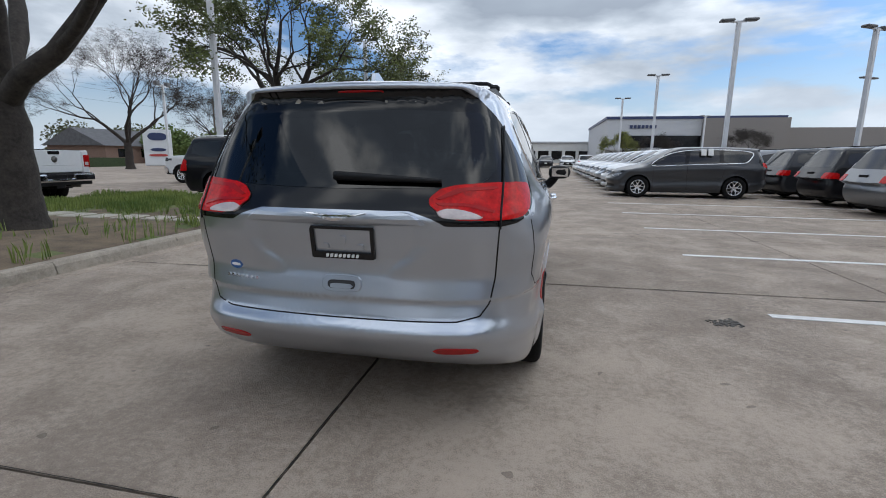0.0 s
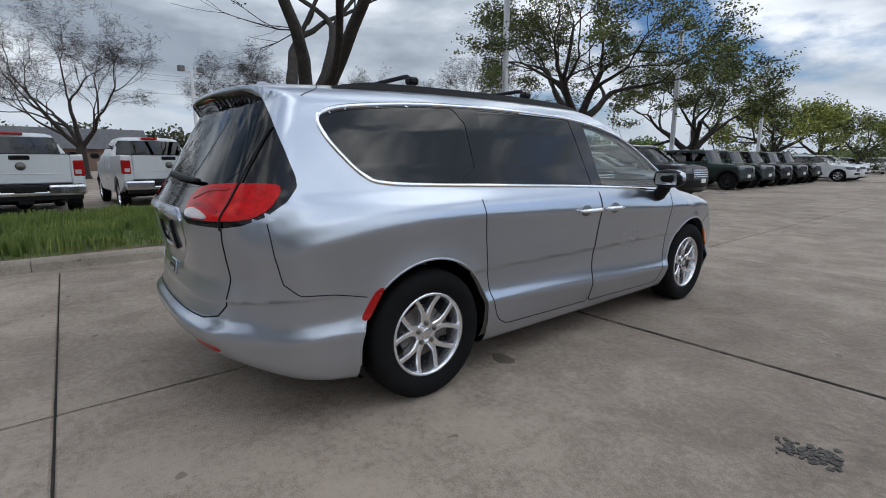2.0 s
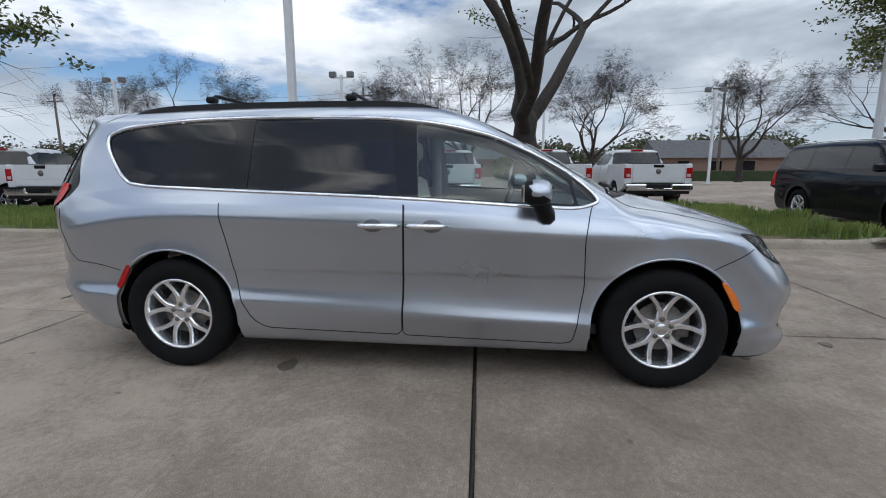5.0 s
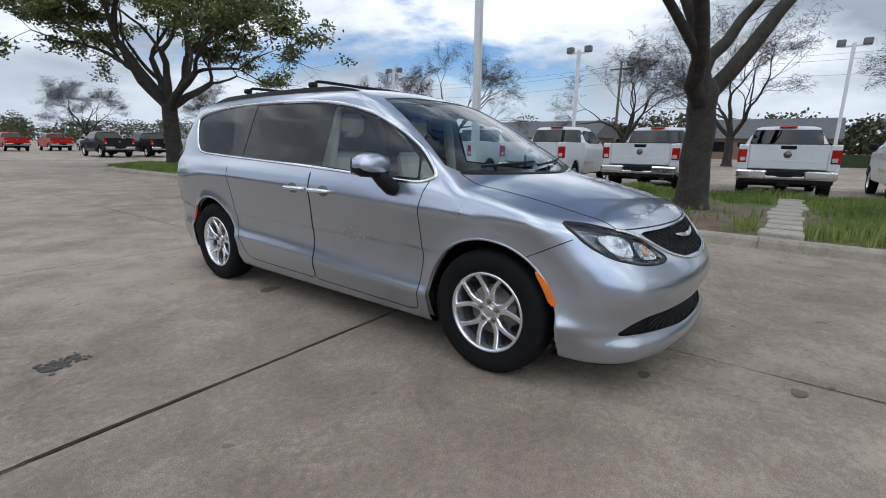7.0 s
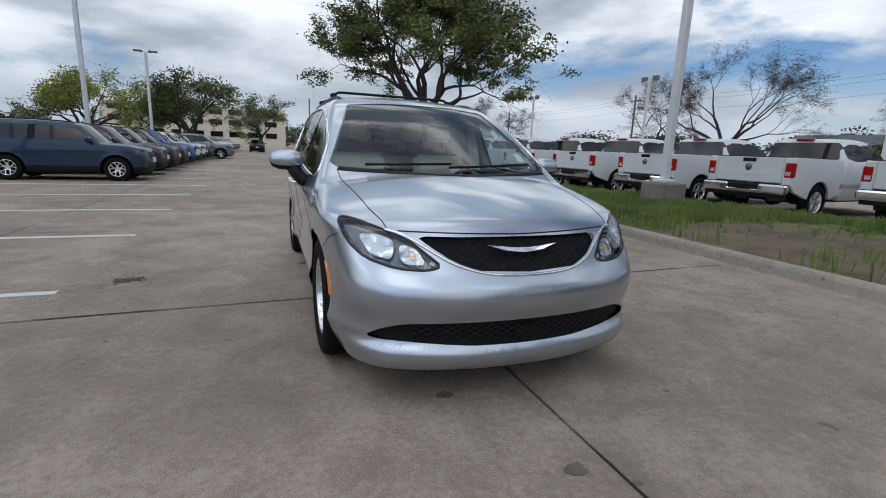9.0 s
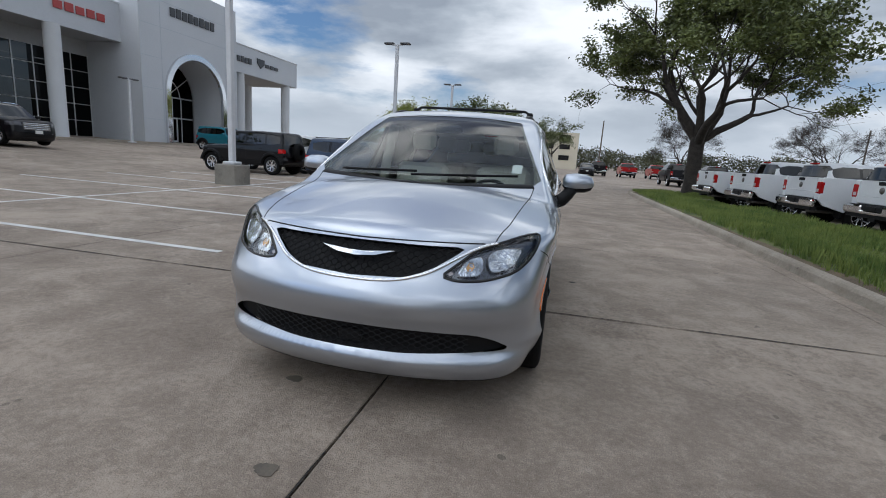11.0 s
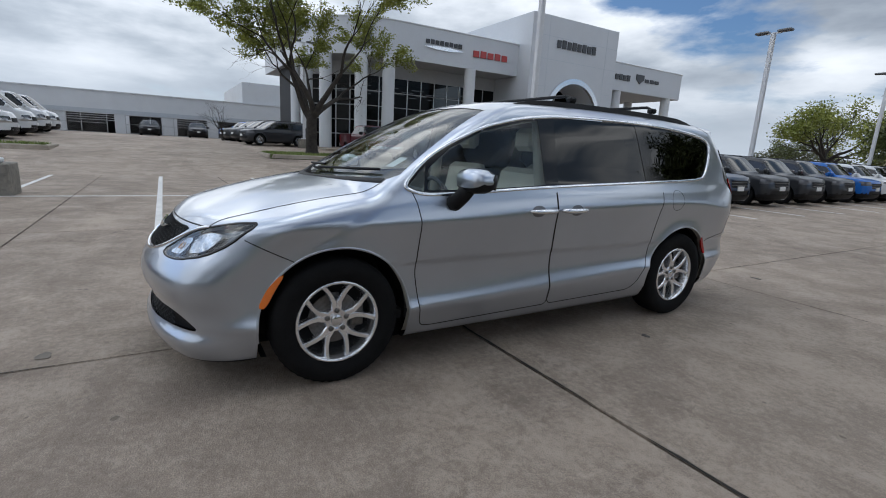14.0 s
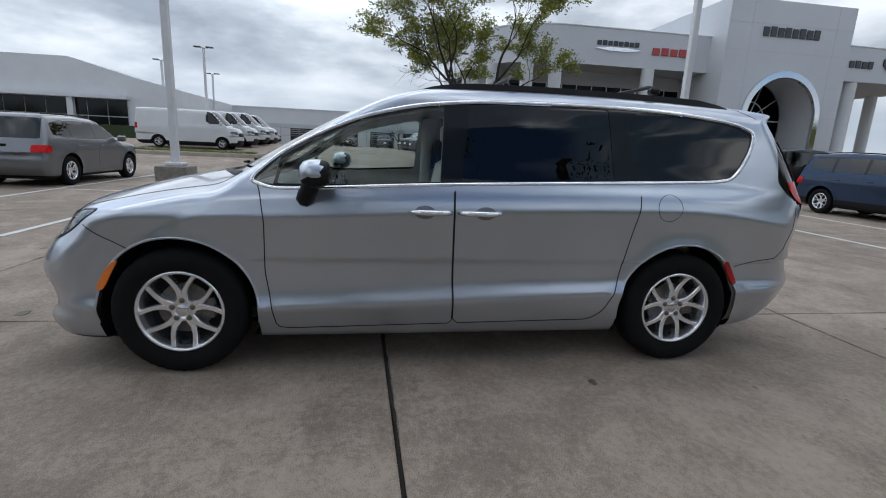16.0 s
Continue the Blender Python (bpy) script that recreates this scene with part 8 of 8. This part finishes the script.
fleet("pickup", "pickup_truck", "maroon pickup truck by the showroom", "pickup truck", MAROON_P, [(25.2, -9.0, 90)], step=0.055, chrome_bumper=True)
# dark cars north of the island, noses to the lane
fleet("full_suv", "large_suv", "black full-size SUV with a chrome grille", "suv", BLACK_P, [(-7.2, 8.95, 270), (25.0, -12.3, 90), (-6.9, 14.45, 270)], step=0.05)
fleet("crossover", "crossover_suv", "grey crossover SUV parked nose out", "suv", MID_P, [(-6.95, 11.7, 270)], step=0.05)
fleet("box_suv", "boxy_offroader", "dark green off-roader with a spare wheel", "suv", GREEN_P, [(-7.3, 21.3, 270), (-7.3, 24.0, 270)], step=0.06, wheel_mat=DARK_WHEEL, spare=True, trim=True)
fleet("box_suv", "boxy_offroader", "black off-roader with a spare wheel", "suv", BLACK_P, [(-7.3, 26.7, 270), (-7.3, 29.4, 270), (12.7, -14.4, 270), (-7.3, 32.1, 270)], step=0.06, spare=True, trim=True)
fleet("box_suv", "boxy_offroader", "white off-roader with a spare wheel", "suv", WHITE_P, [(12.7, -17.1, 270), (12.7, -27, 270)], step=0.06, spare=True, trim=True)
fleet("box_suv", "boxy_offroader", "teal off-roader with black arches", "suv", TEAL_P, [(24.5, -27.5, 90)], step=0.07, spare=True, trim=True)
fleet("mid_suv", "suv", "white SUV parked in the far row", "suv", WHITE_P, [(-6.5, 36.5, 270), (-6.5, 39.3, 270), (-2, 58, 180), (6, 58, 0)], step=0.07)
# north-east rows
van_b, _, _ = make_van("minivan", "dark grey minivan with white window papers", GRAPH_P, 0.055, heading(5.75, 14.0, 90), 0)
for dy, zz in ((0.0, 1.4), (0.22, 1.4)):
    part("window_paper", Build().box((0.905, -0.42 - dy - 0.16, zz - 0.13), (0.915, -0.42 - dy, zz + 0.1), 0, Matrix.Translation((0.37, 0, 0)) @ Matrix.Rotation(-0.27, 4, "Y")).mesh("window_paper", WHITE_PAPER), van_b, "white sheet of paper")
    part("window_paper", Build().box((-0.915, -0.42 - dy - 0.16, zz - 0.13), (-0.905, -0.42 - dy, zz + 0.1), 0, Matrix.Translation((-0.37, 0, 0)) @ Matrix.Rotation(0.27, 4, "Y")).mesh("window_paper", WHITE_PAPER), van_b, "white sheet of paper")
van_w, _, _ = make_van("minivan", "white minivan parked in a row", WHITE_P, 0.095, heading(5.9, 17.0, 90), 0, "minivans in a row")
for y in (22.3, 27.7, 35.8, 38.5):
    copy_thing(van_w, heading(5.9, y, 90))
van_s, _, _ = make_van("minivan", "pale silver minivan parked in a row", SILVER, 0.095, heading(5.9, 19.7, 90), 0, "minivans in a row")
for y in (25.0, 30.4, 33.1):
    copy_thing(van_s, heading(5.9, y, 90))
fleet("mid_suv", "suv", "silver grey SUV seen from behind", "suv", MID_P, [(11.1, 8.95, 270), (11.3, 17.3, 270), (5.6, -34.5, 90)], step=0.07, group="SUVs in the second row")
fleet("mid_suv", "suv", "black SUV seen from behind", "suv", BLACK_P, [(11.3, 11.75, 270), (11.4, 20.0, 270)], step=0.07, group="SUVs in the second row")
fleet("mid_suv", "suv", "dark grey SUV parked in a row", "suv", GREY_P, [(11.3, 14.5, 270), (11.4, 22.7, 270), (33.0, -4.6, 15), (36.2, -4.4, 15), (39.4, -4.2, 15)], step=0.065)
# south-east row, noses to the lane
fleet("small_suv", "small_suv", "navy blue compact SUV parked nose out", "suv", NAVY_P, [(6.65, -13.0, 90)], step=0.045, trim=True)
fleet("small_suv", "small_suv", "dark grey compact SUV parked nose out", "suv", GREY_P, [(6.7, -15.7, 90), (6.7, -18.4, 90), (6.7, -21.1, 90), (6.7, -31.8, 90), (6.7, -37.2, 90), (6.7, -45, 90)], step=0.08, group="compact SUVs in a row", trim=True)
fleet("small_suv", "small_suv", "bright blue compact SUV parked nose out", "suv", BLUE_P, [(6.7, -23.8, 90), (42.5, -4.0, 15)], step=0.06, group="compact SUVs in a row", trim=True)
fleet("small_suv", "small_suv", "white compact SUV parked nose out", "suv", WHITE_P, [(6.7, -26.5, 90), (6.7, -39.9, 90), (6.7, -29.1, 90), (48, 12.5, 180), (51, 12.5, 180)], step=0.075, group="compact SUVs in a row", trim=True)
fleet("small_suv", "small_suv", "pale compact SUV at the far end of a row", "suv", WHITE_P, [(6.7, -47.7 - 2.7 * k, 90) for k in (0, 1, 3, 4, 6, 8, 9, 11)], step=0.13, group="compact SUVs in a row", trim=True)
fleet("small_suv", "small_suv", "black compact SUV at the far end of a row", "suv", BLACK_P, [(6.7, -42.4, 90), (6.7, -34.5, 90)] + [(6.7, -47.7 - 2.7 * k, 90) for k in (2, 5, 7, 10)], step=0.13, group="compact SUVs in a row", trim=True)
fleet("crossover", "crossover_suv", "black crossover parked in the second row", "suv", BLACK_P, [(12.4, -20, 270), (12.4, -22.8, 270), (12.4, -30, 270), (12.4, -33, 270), (58, 3.5, 90), (57, -1, 90), (2, -64, 0), (-4, -62, 0)], step=0.11)
# white cargo vans
fleet("cargo_van", "cargo_van", "plain white cargo van with black lower bumper", "van", WHITE_P, [(28.2, 11.3, 180), (31.4, 11.1, 180), (34.6, 11.0, 180), (37.8, 11.0, 180)], step=0.07, group="white cargo vans", trim=True)
# cars across the lot's northern end
fleet("crossover", "crossover_suv", "white crossover parked across the far end", "suv", WHITE_P, [(x, 62 + 0.3 * math.sin(x), 180) for x in (-7.5, -1.5, 4.0, 9.5, 18)], step=0.12, group="cars across the far end")
fleet("crossover", "crossover_suv", "dark grey crossover parked across the far end", "suv", GREY_P, [(x, 62.5, 180) for x in (-10.5, -4.5, 1.2, 12.3, 21)], step=0.12, group="cars across the far end")
fleet("crossover", "crossover_suv", "silver crossover parked across the far end", "suv", MID_P, [(x, 62.5, 180) for x in (6.8, 15.2, 24)], step=0.12, group="cars across the far end")
